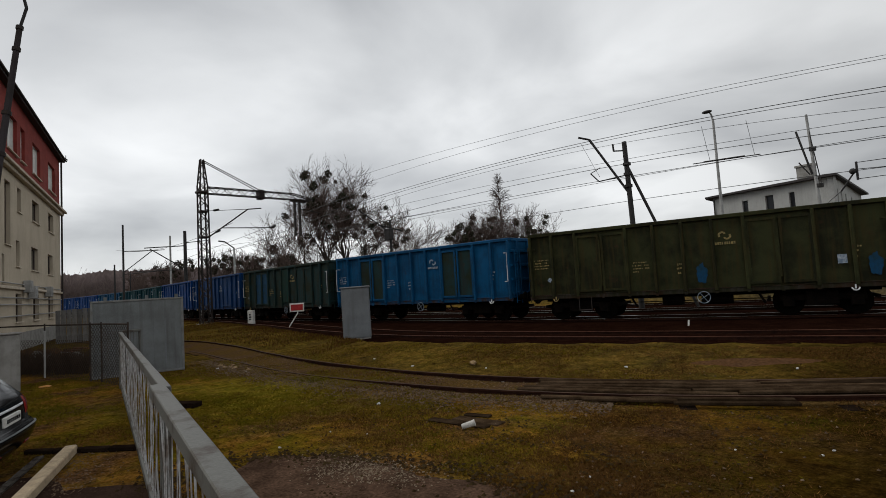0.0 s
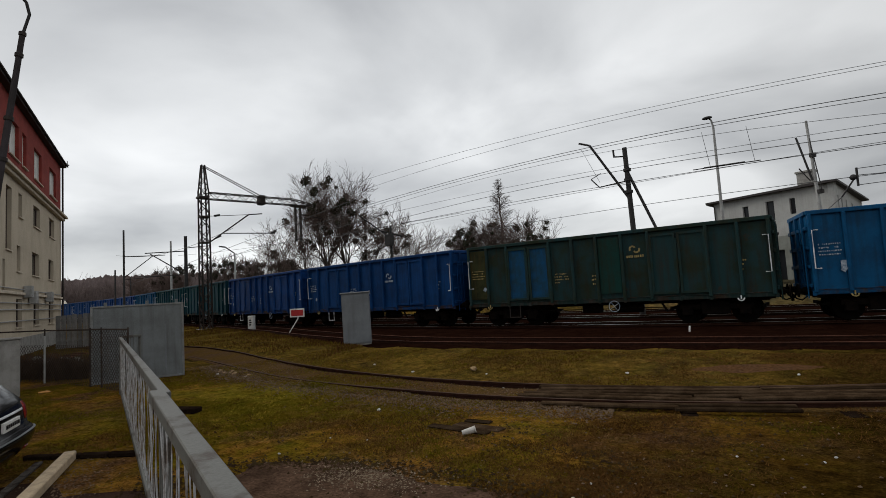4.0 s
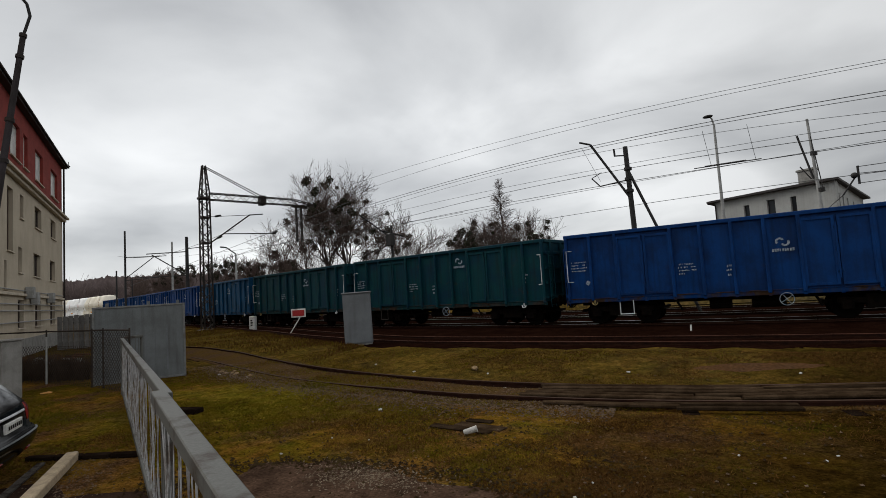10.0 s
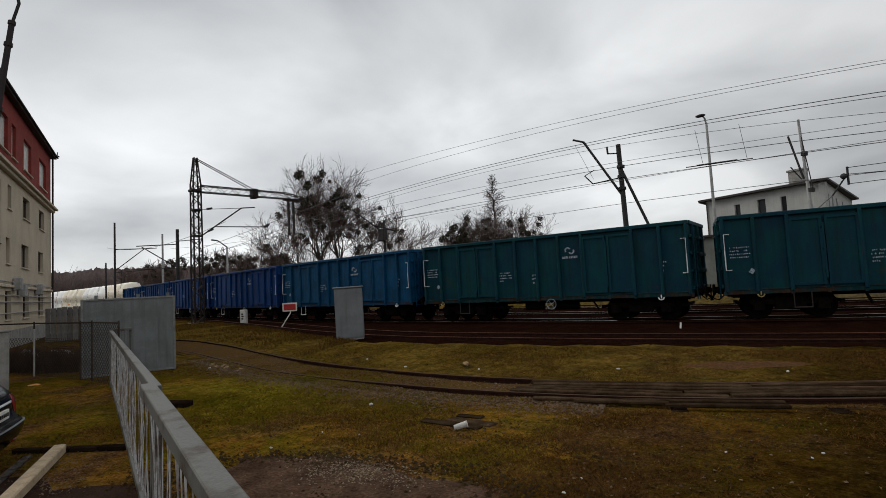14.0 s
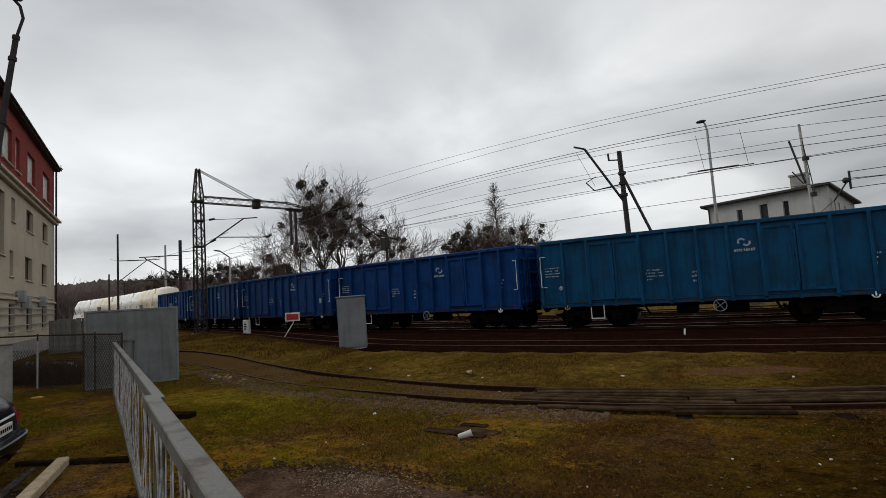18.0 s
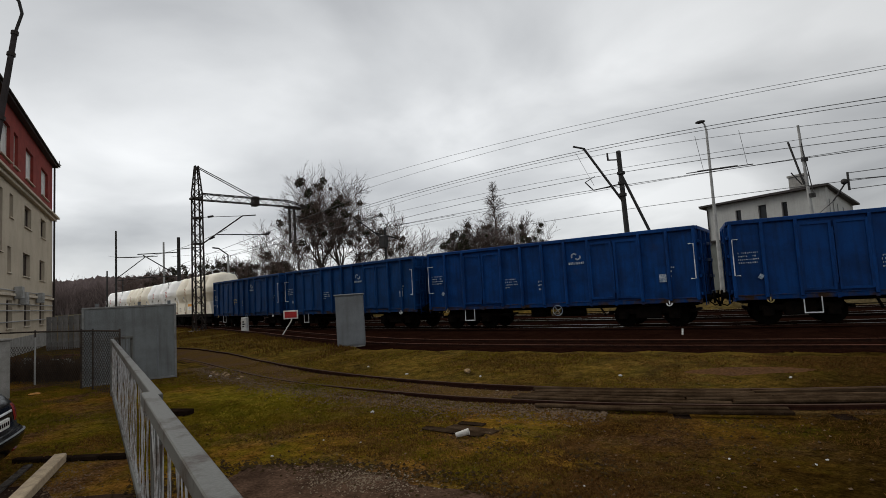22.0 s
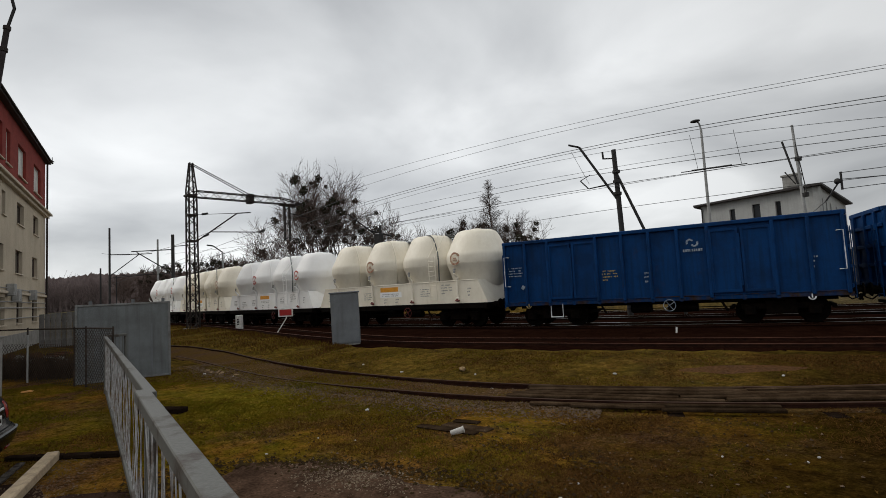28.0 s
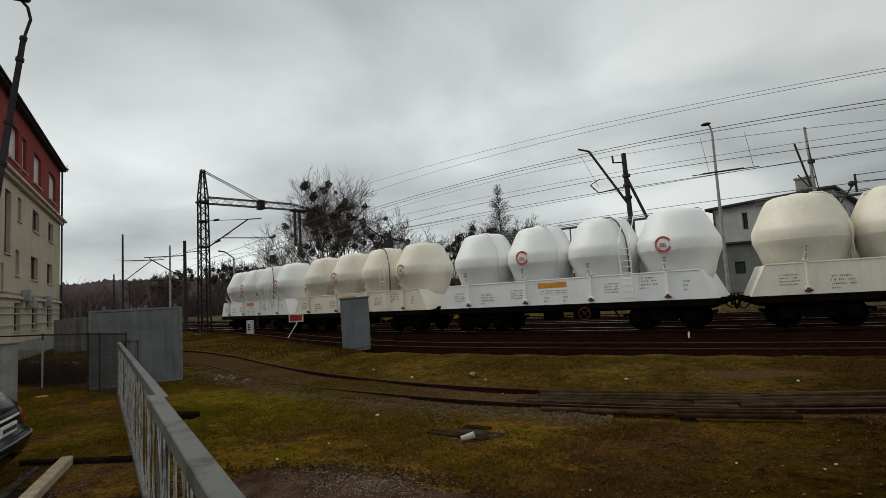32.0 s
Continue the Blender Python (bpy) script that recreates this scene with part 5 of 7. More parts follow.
def pole(name, p, q, r0, r1, material, label, category="pole", n=12):
    """A round pole from its foot p to its head q."""
    top = thing(name, Matrix.Identity(4), label, category)
    bm = bmesh.new()
    tube(bm, p, q, r0, r1, n)
    part("shaft", bm, material, top)
    return top


def add_tube(top, name, p, q, r, material, r1=None, n=8):
    bm = bmesh.new()
    tube(bm, p, q, r, r1, n)
    return part(name, bm, material, top)


# dark catenary pole behind the train, with its strut and arm
top = pole("catenary_pole", (-11.62, 25.47, 0.1), (-11.80, 25.39, 8.6), 0.14, 0.115, M["pole_dark"], "dark catenary pole with slanting strut and lifted arm", "mast")
add_tube(top, "strut", (-9.2, 26.3, 0.1), (-11.73, 25.43, 7.3), 0.07, M["pole_dark"])
add_tube(top, "raised_arm", (-11.80, 25.35, 6.1), (-13.28, 24.65, 8.94), 0.06, M["pole_dark"])
add_tube(top, "arm_tip", (-13.28, 24.65, 8.94), (-13.75, 24.41, 9.12), 0.05, M["pole_dark"])
add_tube(top, "cantilever_tube", (-11.9, 25.3, 6.9), (-13.0, 24.8, 6.75), 0.03, M["pole_dark"])
add_tube(top, "cantilever_tube", (-13.0, 24.8, 6.75), (-13.35, 24.65, 7.2), 0.03, M["pole_dark"])
add_tube(top, "cantilever_tube", (-13.35, 24.65, 7.2), (-12.9, 24.85, 7.45), 0.02, M["pole_dark"])
add_tube(top, "crossbar", (-11.7, 25.45, 8.15), (-12.3, 25.13, 8.2), 0.035, M["pole_dark"])
add_tube(top, "insulator", (-12.26, 25.14, 8.2), (-12.28, 25.14, 8.55), 0.05, M["pole_dark"])
for z in (6.9, 7.4, 6.3):
    add_tube(top, "clamp", (-11.76, 25.41, z), (-11.76, 25.41, z + 0.14), 0.19, M["pole_dark"], n=10)

# street lamp beyond the tracks
top = pole("street_lamp", (-10.02, 33.54, 0.0), (-10.05, 33.52, 10.7), 0.115, 0.065, M["pole_grey"], "tall pale concrete street lamp with one curved arm", "street lamp")
add_tube(top, "arm", (-10.05, 33.52, 10.7), (-10.12, 33.5, 11.1), 0.05, M["pole_grey"])
add_tube(top, "arm", (-10.12, 33.5, 11.1), (-10.22, 33.42, 11.24), 0.045, M["pole_grey"])
bm = bmesh.new()
bmesh.ops.create_uvsphere(bm, u_segments=16, v_segments=8, radius=0.17, matrix=pose(-10.3, 33.38, 11.26) @ Matrix.Diagonal((1.7, 1.0, 0.55, 1)))
part("lamp_head", bm, M["pole_dark"], top, smooth=True)

# leaning lamp post beside the office building
top = pole("lamp_post", (-15.98, 1.02, 0.0), (-15.87, 2.04, 8.85), 0.10, 0.06, M["lamp_pole"], "weathered leaning concrete lamp post with a cobra-head lamp", "street lamp")
for z, r in ((8.2, 0.09), (8.75, 0.08), (6.6, 0.10), (5.6, 0.105)):
    k = z / 8.85
    add_tube(top, "band", (-15.98 + 0.11 * k, 1.02 + 1.02 * k, z), (-15.98 + 0.11 * k, 1.02 + 1.02 * k + 0.01, z + 0.09), r, M["iron"])
for p, q in (((-15.87, 2.04, 8.8), (-15.8, 2.16, 9.3)), ((-15.8, 2.16, 9.3), (-15.82, 2.1, 9.6)), ((-15.82, 2.1, 9.6), (-15.86, 1.95, 9.78))):
    add_tube(top, "arm", p, q, 0.035, M["pole_dark"])
bm = bmesh.new()
box(bm, -0.38, -0.14, -0.09, 0.38, 0.14, 0.07, 0.05)
ob = part("lamp_head", bm, M["pole_dark"], top)
ob.matrix_basis = pose(-15.88, 1.78, 9.82, 12, 0, 75)

# signal poles in front of the house
top = pole("signal_mast", (-5.0, 32.65, 0.0), (-5.36, 32.56, 9.6), 0.11, 0.06, M["pole_grey"], "slim grey mast with dark insulators and stays", "mast")
add_tube(top, "insulator", (-5.33, 32.57, 8.6), (-5.35, 32.56, 9.5), 0.055, M["pole_dark"])
add_tube(top, "stay", (-5.86, 32.48, 8.82), (-5.36, 32.55, 6.5), 0.05, M["pole_dark"])
add_tube(top, "stay", (-5.36, 32.56, 9.2), (-5.0, 32.4, 6.0), 0.025, M["pole_dark"])
add_tube(top, "stay", (-5.87, 32.47, 7.2), (-5.45, 32.54, 6.5), 0.03, M["pole_dark"])
add_tube(top, "clamp", (-5.25, 32.6, 7.7), (-5.24, 32.6, 7.9), 0.16, M["pole_dark"])
add_tube(top, "clamp", (-5.1, 32.62, 5.8), (-5.1, 32.62, 6.0), 0.16, M["pole_dark"])

# far poles along the line on the left
for x, y, z, r, name, lab in ((-67.7, 17.8, 11.0, 0.13, "catenary_pole", "slim dark catenary pole far along the line"), (-56.4, 20.4, 9.1, 0.2, "catenary_pole", "thick dark catenary pole far along the line"), (-80.5, 27.1, 11.4, 0.16, "catenary_pole", "pale catenary pole far along the line"),
                              (-72.9, 32.9, 9.0, 0.16, "street_lamp", "distant grey lamp post before the trees"), (-38.25, 32.2, 8.4, 0.15, "wooden_pole", "weathered utility pole before the trees"), (-78, 19.5, 7.2, 0.12, "catenary_pole", "slim dark pole far along the line"), (-110, 30, 8.0, 0.12, "catenary_pole", "slim dark pole far along the line")):
    pole(name, (x, y, 0), (x, y, z), r, r * 0.75, M["pole_grey"] if "pale" in lab or "grey" in lab else M["pole_dark"], lab)
top = bpy.data.objects["catenary_pole.001"]
for p, q, r in (((-67.7, 17.8, 8.0), (-65.0, 20.5, 7.9), 0.05), ((-67.7, 17.8, 5.6), (-65.4, 20.1, 7.9), 0.05), ((-65.4, 20.1, 7.9), (-64.2, 21.0, 7.9), 0.04), ((-67.7, 17.8, 5.4), (-64.5, 21.0, 5.6), 0.04)):
    add_tube(top, "cantilever_tube", p, q, r, M["pole_dark"])
top = bpy.data.objects["catenary_pole.002"]
for p, q, r in (((-56.4, 20.4, 7.6), (-58.3, 17.2, 7.5), 0.05), ((-56.4, 20.4, 5.2), (-58.0, 17.6, 7.4), 0.05), ((-56.4, 20.4, 7.9), (-54.8, 22.0, 8.0), 0.04), ((-56.4, 20.4, 5.2), (-58.8, 16.5, 5.2), 0.035)):
    add_tube(top, "cantilever_tube", p, q, r, M["pole_dark"])
top = bpy.data.objects["street_lamp.001"]
add_tube(top, "arm", (-72.9, 32.9, 9.0), (-73.3, 31.8, 9.9), 0.08, M["pole_dark"])
add_tube(top, "arm", (-73.3, 31.8, 9.9), (-73.5, 31.0, 10.0), 0.1, M["pole_dark"])
top = bpy.data.objects["wooden_pole"]
add_tube(top, "crossarm", (-38.8, 31.2, 8.0), (-37.8, 33.2, 7.4), 0.07, M["pole_dark"])
add_tube(top, "strut", (-40.4, 30.2, 9.6), (-38.25, 32.2, 7.2), 0.06, M["pole_dark"])
bm = bmesh.new()
box(bm, -0.4, -0.25, -0.6, 0.4, 0.25, 0.5, 0.05)
ob = part("transformer", bm, M["pole_dark"], top)
ob.matrix_basis = pose(-38.25, 32.0, 7.1)


def wire(a, b, c, r=0.012, label="thin dark overhead wire along the tracks"):
    """An overhead wire through three points, with a little slack."""
    a, b, c = Vector(a), Vector(b), Vector(c)
    k = (b - a).length / ((b - a).length + (c - b).length)
    ctl = (b - a * (1 - k) ** 2 - c * k ** 2) / (2 * k * (1 - k))
    pts = []
    for i in range(-4, 23):
        t = i / 18
        pts.append(a * (1 - t) ** 2 + ctl * 2 * t * (1 - t) + c * t * t)
    bm = bmesh.new()
    sweep(bm, pts, r * 0.85)
    ob = link("overhead_wire", bm, M["wire"])
    tagged(ob, label, "wire", "overhead wires")


wire((-30.06, 23.25, 10.23), (-14.33, 24.06, 10.11), (-1.51, 23.95, 9.03), 0.011)
wire((-29.58, 23.86, 9.79), (-14.35, 24.04, 9.82), (-1.53, 23.95, 8.91), 0.011)
wire((-29.1, 24.43, 8.78), (-11.96, 25.32, 8.98), (-1.62, 23.95, 7.94), 0.018)
wire((-29.11, 24.43, 8.61), (-11.97, 25.31, 8.84), (-1.64, 23.94, 7.78), 0.015)
wire((-29.12, 24.41, 8.29), (-11.99, 25.3, 8.55), (-1.69, 23.94, 7.23), 0.011)
wire((-29.01, 24.55, 7.79), (-12.05, 25.27, 7.7), (-1.73, 23.94, 6.88), 0.011)
wire((-28.9, 24.68, 7.22), (-12.07, 25.26, 7.47), (-1.76, 23.94, 6.57), 0.016)
wire((-28.91, 24.66, 6.89), (-11.4, 25.58, 6.86), (-1.8, 23.93, 6.18), 0.016)
wire((-28.92, 24.65, 6.65), (-12.13, 25.24, 6.74), (-1.79, 23.93, 6.25), 0.012)
wire((-27.9, 25.8, 5.51), (-11.49, 25.53, 5.63), (-1.9, 23.93, 5.16), 0.014)
wire((-55.84, 21.96, 6.14), (-42, 19.3, 6.0), (-29.48, 16.93, 6.03), 0.016)
wire((-55.92, 21.74, 7.31), (-41, 22.2, 6.75), (-27.64, 23.07, 6.58), 0.014)
wire((-86.56, 24.65, 6.06), (-60, 20.9, 6.25), (-33.66, 17.64, 6.67), 0.018)
wire((-85.47, 28.19, 7.57), (-60, 24.4, 6.9), (-34.29, 20.6, 6.51), 0.018)
wire((-67.6, 18.1, 8.0), (-53, 16.8, 6.9), (-39.07, 15.4, 6.6), 0.018)
top = thing("insulator_rod", Matrix.Identity(4), "long dark section insulator hung in the wires", "insulator")
add_tube(top, "rod", (-8.69, 25.56, 6.86), (-5.89, 25.32, 6.68), 0.022, M["pole_dark"])
add_tube(top, "clamp", (-8.2, 25.5, 6.84), (-6.5, 25.38, 6.74), 0.038, M["pole_dark"])
for p, q in (((-8.0, 25.0, 8.35), (-7.9, 25.4, 6.85)), ((-6.2, 24.9, 8.15), (-6.1, 25.3, 6.72)), ((-13.9, 24.9, 8.9), (-13.0, 24.9, 7.0))):
    add_tube(top, "dropper", p, q, 0.009, M["wire"], n=5)
top = thing("wire_bracket", Matrix.Identity(4), "black bracket with round insulators at the wires", "bracket")
add_tube(top, "bar", (-2.39, 21.87, 5.2), (-2.39, 21.87, 4.6), 0.035, M["pole_dark"])
add_tube(top, "arm", (-2.42, 21.87, 4.93), (-2.85, 21.83, 4.3), 0.025, M["pole_dark"])
bm = bmesh.new()
bmesh.ops.create_uvsphere(bm, u_segments=12, v_segments=8, radius=0.1, matrix=pose(-2.5, 21.86, 4.9))
part("insulator", bm, M["pole_dark"], top, smooth=True)
for z0, z1 in ((5.17, 5.14), (4.95, 4.79), (4.63, 4.64)):
    add_tube(top, "line", (-2.39, 21.87, z0), (0.5, 22.1, z1 - 0.02), 0.012, M["wire"], n=5)
add_tube(top, "line", (-2.85, 21.83, 4.3), (-5.3, 32.6, 4.6), 0.012, M["wire"], n=5)
# ---------------------------------------------------------------- yard: cabinet, signs, container, fences, gate, car


def build_cabinet():
    top = thing("switch_cabinet", pose(-16.34, 11.30, 0.14, 0, -1.0, 50), "tall plain grey steel lineside switch cabinet", "cabinet")
    bm = bmesh.new()
    box(bm, 0.02, 0.02, -0.15, 0.98, 0.40, 0.12)
    part("plinth", bm, M["concrete"], top)
    bm = bmesh.new()
    box(bm, 0, 0, 0.12, 1.0, 0.42, 1.93, 0.015)
    part("body", bm, M["cabinet_paint"], top)
    bm = bmesh.new()
    box(bm, -0.04, -0.05, 1.93, 1.04, 0.48, 1.99, 0.02)
    part("lid", bm, M["cabinet_paint"], top, "overhanging sheet lid")
    bm = bmesh.new()
    box(bm, 0.03, -0.014, 0.16, 0.97, 0.0, 1.90, 0.006)
    door = part("door", bm, M["cabinet_paint"], top)
    bm = bmesh.new()
    box(bm, 0.90, -0.032, 1.0, 0.92, -0.014, 1.1)
    part("handle", bm, M["cabinet_paint"], door)


build_cabinet()

top = thing("stop_sign", pose(-26.12, 15.12, 0.22, 0, 0, 45), "red board with white edge on a bent white post", "sign")
bm = bmesh.new()
tube(bm, (-0.45, 0, 0), (0.05, 0, 0.75), 0.03, n=8)
tube(bm, (0.05, 0, 0.75), (0.1, 0, 1.1), 0.03, n=8)
part("post", bm, M["white_paint"], top)
bm = bmesh.new()
box(bm, -0.36, -0.03, 0.84, 0.42, 0.0, 1.30, 0.01)
part("border", bm, M["white_paint"], top)
bm = bmesh.new()
box(bm, -0.29, -0.04, 0.91, 0.35, -0.028, 1.23)
part("board", bm, M["red_sign"], top, "red face")

for x, y, h in ((-34.08, 16.4, 0.98), (-47.5, 15.5, 0.9)):
    top = thing("marker_post", pose(x, y, 0.15, 0, 0, 30), "white concrete marker post with dark strokes", "post", "marker posts")
    bm = bmesh.new()
    box(bm, -0.2, -0.15, 0, 0.2, 0.15, h, 0.03)
    part("post_body", bm, M["white_paint"], top)
    bm = bmesh.new()
    for k, z in enumerate((0.35, 0.5, 0.65)):
        box(bm, -0.08, -0.157, z, 0.06 + 0.03 * (k % 2), -0.151, z + 0.09)
    part("strokes", bm, M["soot"], top, "dark unreadable strokes")["kind"] = "stuff"

top = thing("white_peg", pose(*track(-8.6, -2.6)[:2], 0.18), "short white peg between the tracks", "peg")
bm = bmesh.new()
tube(bm, (0, 0, 0), (0.02, 0, 0.2), 0.03, n=8)
part("stake", bm, M["white_paint"], top)


def build_leaf():
    ang = math.degrees(math.atan2(3.69 - 5.84, -17.07 + 16.50))
    top = thing("steel_gate_leaf", pose(-16.50, 5.84, 0, 0, 0, ang), "tall grey sheet-steel gate leaf standing open in the grass", "gate")
    L, H = 2.22, 2.10
    for i in range(3):
        bm = bmesh.new()
        box(bm, 0.01 + i * (L - 0.02) / 3 - (0.01 if i else 0), -0.03 - 0.004 * i, 0.03, 0.01 + (i + 1) * (L - 0.02) / 3, -0.001 - 0.004 * i, H - 0.02, 0.003)
        part("sheet", bm, M["galv"], top)
    for name, z in (("top_rail", H - 0.02), ("bottom_rail", 0.03)):
        bm = bmesh.new()
        box(bm, -0.03, -0.05, z - 0.025, L + 0.03, 0.02, z + 0.025, 0.006)
        part(name, bm, M["leaf_edge"], top)
    for x in (0, L):
        bm = bmesh.new()
        box(bm, x - 0.03, -0.05, 0, x + 0.03, 0.02, H - 0.045, 0.006)
        part("frame_post", bm, M["leaf_edge"], top)
    for x in (0.9, 1.9, 0.15):
        bm = bmesh.new()
        box(bm, x - 0.04, -0.04, H, x + 0.04, 0.0, H + 0.1)
        part("lug", bm, M["galv"], top)
    bm = bmesh.new()
    box(bm, 0.42, 0.0, 0.25, 0.46, 0.012, 1.5)
    part("lock_bar", bm, M["cabinet_paint"], top)


build_leaf()


def build_gate():
    p, q = Vector((-14.42, 3.70, 0)), Vector((-0.9, 0.62, 0))
    d = (q - p)
    ang = math.degrees(math.atan2(d.y, d.x))
    L = d.length
    top = thing("sliding_gate", pose(p.x, p.y, 0, 0, 0, ang), "long grey steel gate with bent upright bars", "gate")
    joint = (Vector((-4.42, 1.40, 0)) - p).length
    for a, b, w, z in ((0.0, joint + 0.10, 0.075, 1.335), (joint - 0.02, L, 0.10, 1.345)):
        bm = bmesh.new()
        y = -0.05 if a else 0.0
        box(bm, a, y - w / 2, z - 0.085, b, y + w / 2, z, 0.006)
        part("top_rail", bm, M["gate_paint"], top)
        bm = bmesh.new()
        box(bm, a, y - 0.03, 0.10, b, y + 0.03, 0.17, 0.005)
        part("bottom_rail", bm, M["gate_paint"], top)
    for x in (0.0, joint - 0.05, joint + 0.08, joint + 3.6):
        bm = bmesh.new()
        box(bm, x - 0.035, -0.035, 0.0, x + 0.035, 0.035, 1.285, 0.006)
        part("gate_post", bm, M["gate_paint"], top)
    x = 0.1
    k = 0
    while x < L - 0.1:
        step = random.choice((0.11, 0.15, 0.19))
        off = 0.0 if x < joint else -0.05
        lean = 0.03 * math.sin(k * 1.7) + random.uniform(-0.035, 0.035)
        bow = random.uniform(-0.04, 0.05)
        bm = bmesh.new()
        a, m, c = Vector((x, off, 0.16)), Vector((x + lean * 0.5 + bow, off + random.uniform(-0.03, 0.03), 0.72)), Vector((x + lean, off, 1.27))
        sweep(bm, (a, (a + m) / 2 + Vector((bow * 0.3, 0, 0)), m, (m + c) / 2 + Vector((bow * 0.3, 0, 0)), c), 0.0038 if k % 3 else 0.0055, 5)
        part("bar", bm, M["gate_bar"], top)
        x += step
        k += 1
    # returning wing at the far end
    bm = bmesh.new()
    box(bm, -0.02, 0.0, 1.28, 0.05, 0.5, 1.34, 0.006)
    box(bm, -0.02, 0.46, 0.2, 0.03, 0.5, 1.279, 0.006)
    for k in range(5):
        tube(bm, (0.01, 0.08 + 0.085 * k, 0.3), (0.01, 0.07 + 0.085 * k, 1.29), 0.007, n=5)
    w = part("wing_rail", bm, M["gate_paint"], top)
    w.matrix_basis = pose(0, 0, 0.02, 0, 0, 32)


build_gate()


def chain_fence(name, pts, h, label):
    """Chain-link fence: posts, top and bottom wires and a woven mesh."""
    top = thing(name, Matrix.Identity(4), label, "fence")
    for x, y in pts:
        add_tube(top, "post", (x, y, 0), (x, y, h + 0.05), 0.022, M["chain"])
    bm = bmesh.new()
    for (x0, y0), (x1, y1) in zip(pts, pts[1:]):
        a, b = Vector((x0, y0, 0)), Vector((x1, y1, 0))
        L = (b - a).length
        u = (b - a) / L
        for z in (h,):
            add_tube(top, "top_tube", a + Vector((0, 0, z)), b + Vector((0, 0, z)), 0.022, M["chain"])
        s = 0.125
        hm = h if x0 > -16.8 else 1.08
        n = int((L + hm) / s)
        for i in range(n):
            for sgn in (1, -1):
                x = i * s
                if sgn > 0:
                    lo, hi = max(0, x - hm), min(L, x)
                    p, q = a + u * lo + Vector((0, 0, x - lo)), a + u * hi + Vector((0, 0, x - hi))
                else:
                    lo, hi = max(0, x - hm), min(L, x)
                    p, q = a + u * (L - lo) + Vector((0, 0, x - lo)), a + u * (L - hi) + Vector((0, 0, x - hi))
                if (p - q).length > 0.05:
                    bar(bm, p, q, 0.0075, 0.0075)
    m = part("mesh", bm, M["chain"], top, "woven wire mesh")
    m["kind"] = "stuff"


chain_fence("chain_link_fence", [(-14.42, 3.86), (-16.36, 3.76), (-16.88, 3.62), (-19.6, 3.06), (-22.4, 1.9), (-24.0, 0.2)], 1.50, "rusty chain-link fence between yard and building")

top = thing("fence_stake", pose(-19.35, 3.02, 0), "thin pale concrete stake in the wire fence", "post")
add_tube(top, "stake", (0, 0, 0), (0, 0, 1.35), 0.024, M["pole_grey"])
top = thing("concrete_post", pose(-16.95, 1.90, 0, 0, 0, 100), "pale square concrete gate pillar", "pillar")
bm = bmesh.new()
box(bm, -0.21, -0.2, 0, 0.21, 0.2, 1.4, 0.02)
part("pillar_body", bm, M["concrete"], top)
bm = bmesh.new()
box(bm, -0.24, -0.23, 1.4, 0.24, 0.23, 1.45, 0.015)
part("cap", bm, M["concrete"], top)


# the car's outline at each height: z, half width, tail end, nose end
CAR = [(0.20, 0.74, 0.12, 3.88), (0.27, 0.81, 0.04, 3.98), (0.40, 0.86, -0.05, 4.03), (0.50, 0.87, -0.08, 4.04), (0.58, 0.87, -0.07, 4.02), (0.62, 0.865, -0.02, 3.98), (0.76, 0.87, 0.0, 3.75),
       (0.86, 0.865, 0.02, 3.30), (0.92, 0.84, 0.05, 3.05), (0.97, 0.81, 0.09, 2.92), (1.10, 0.75, 0.20, 2.66), (1.24, 0.69, 0.33, 2.42), (1.34, 0.64, 0.46, 2.25), (1.40, 0.57, 0.62, 2.10), (1.43, 0.42, 0.85, 1.95)]


def car_at(z, d, out=0.0):
    """A point of the car's skin at height z, d metres round from the tail's middle towards its right side."""
    zs = [c[0] for c in CAR]
    w, a, b = (float(np.interp(z, zs, [c[k] for c in CAR])) for k in (1, 2, 3))
    r = 0.20
    turn, d = math.copysign(1.0, d), abs(d)
    flat, arc, side = w - r, r * math.pi / 2, b - a - 2 * r
    if d < flat:
        p, n = (a + 0.05 * (d / w) ** 2, d), (-1, 0)
    elif d < flat + arc:
        q = (d - flat) / r
        p, n = (a + 0.04 + (r - 0.04) * (1 - math.cos(q)), flat + r * math.sin(q)), (-math.cos(q), math.sin(q))
    elif d < flat + arc + side:
        p, n = (a + r + d - flat - arc, w), (0, 1)
    elif d < flat + 2 * arc + side:
        q = (d - flat - arc - side) / r
        p, n = (b - r + r * math.sin(q), flat + r * math.cos(q)), (math.sin(q), math.cos(q))
    else:
        p, n = (b, max(0.0, w - (d - flat - 2 * arc - side) - r)), (1, 0)
    return Vector((p[0] + n[0] * out, -turn * (p[1] + n[1] * out), z))


def car_ring(z):
    """Steps round the outline: flat tail, corner, side, corner, nose."""
    zs = [c[0] for c in CAR]
    w, a, b = (float(np.interp(z, zs, [c[k] for c in CAR])) for k in (1, 2, 3))
    flat, arc, side = w - 0.20, 0.20 * math.pi / 2, b - a - 0.40
    ends = [0.0, flat, flat + arc, flat + arc + side, flat + 2 * arc + side, 2 * flat + 2 * arc + side]
    half = [ends[k] + (ends[k + 1] - ends[k]) * i / 6 for k in range(5) for i in range(6)] + [ends[5]]
    return half + [-d for d in half[-2:0:-1]]


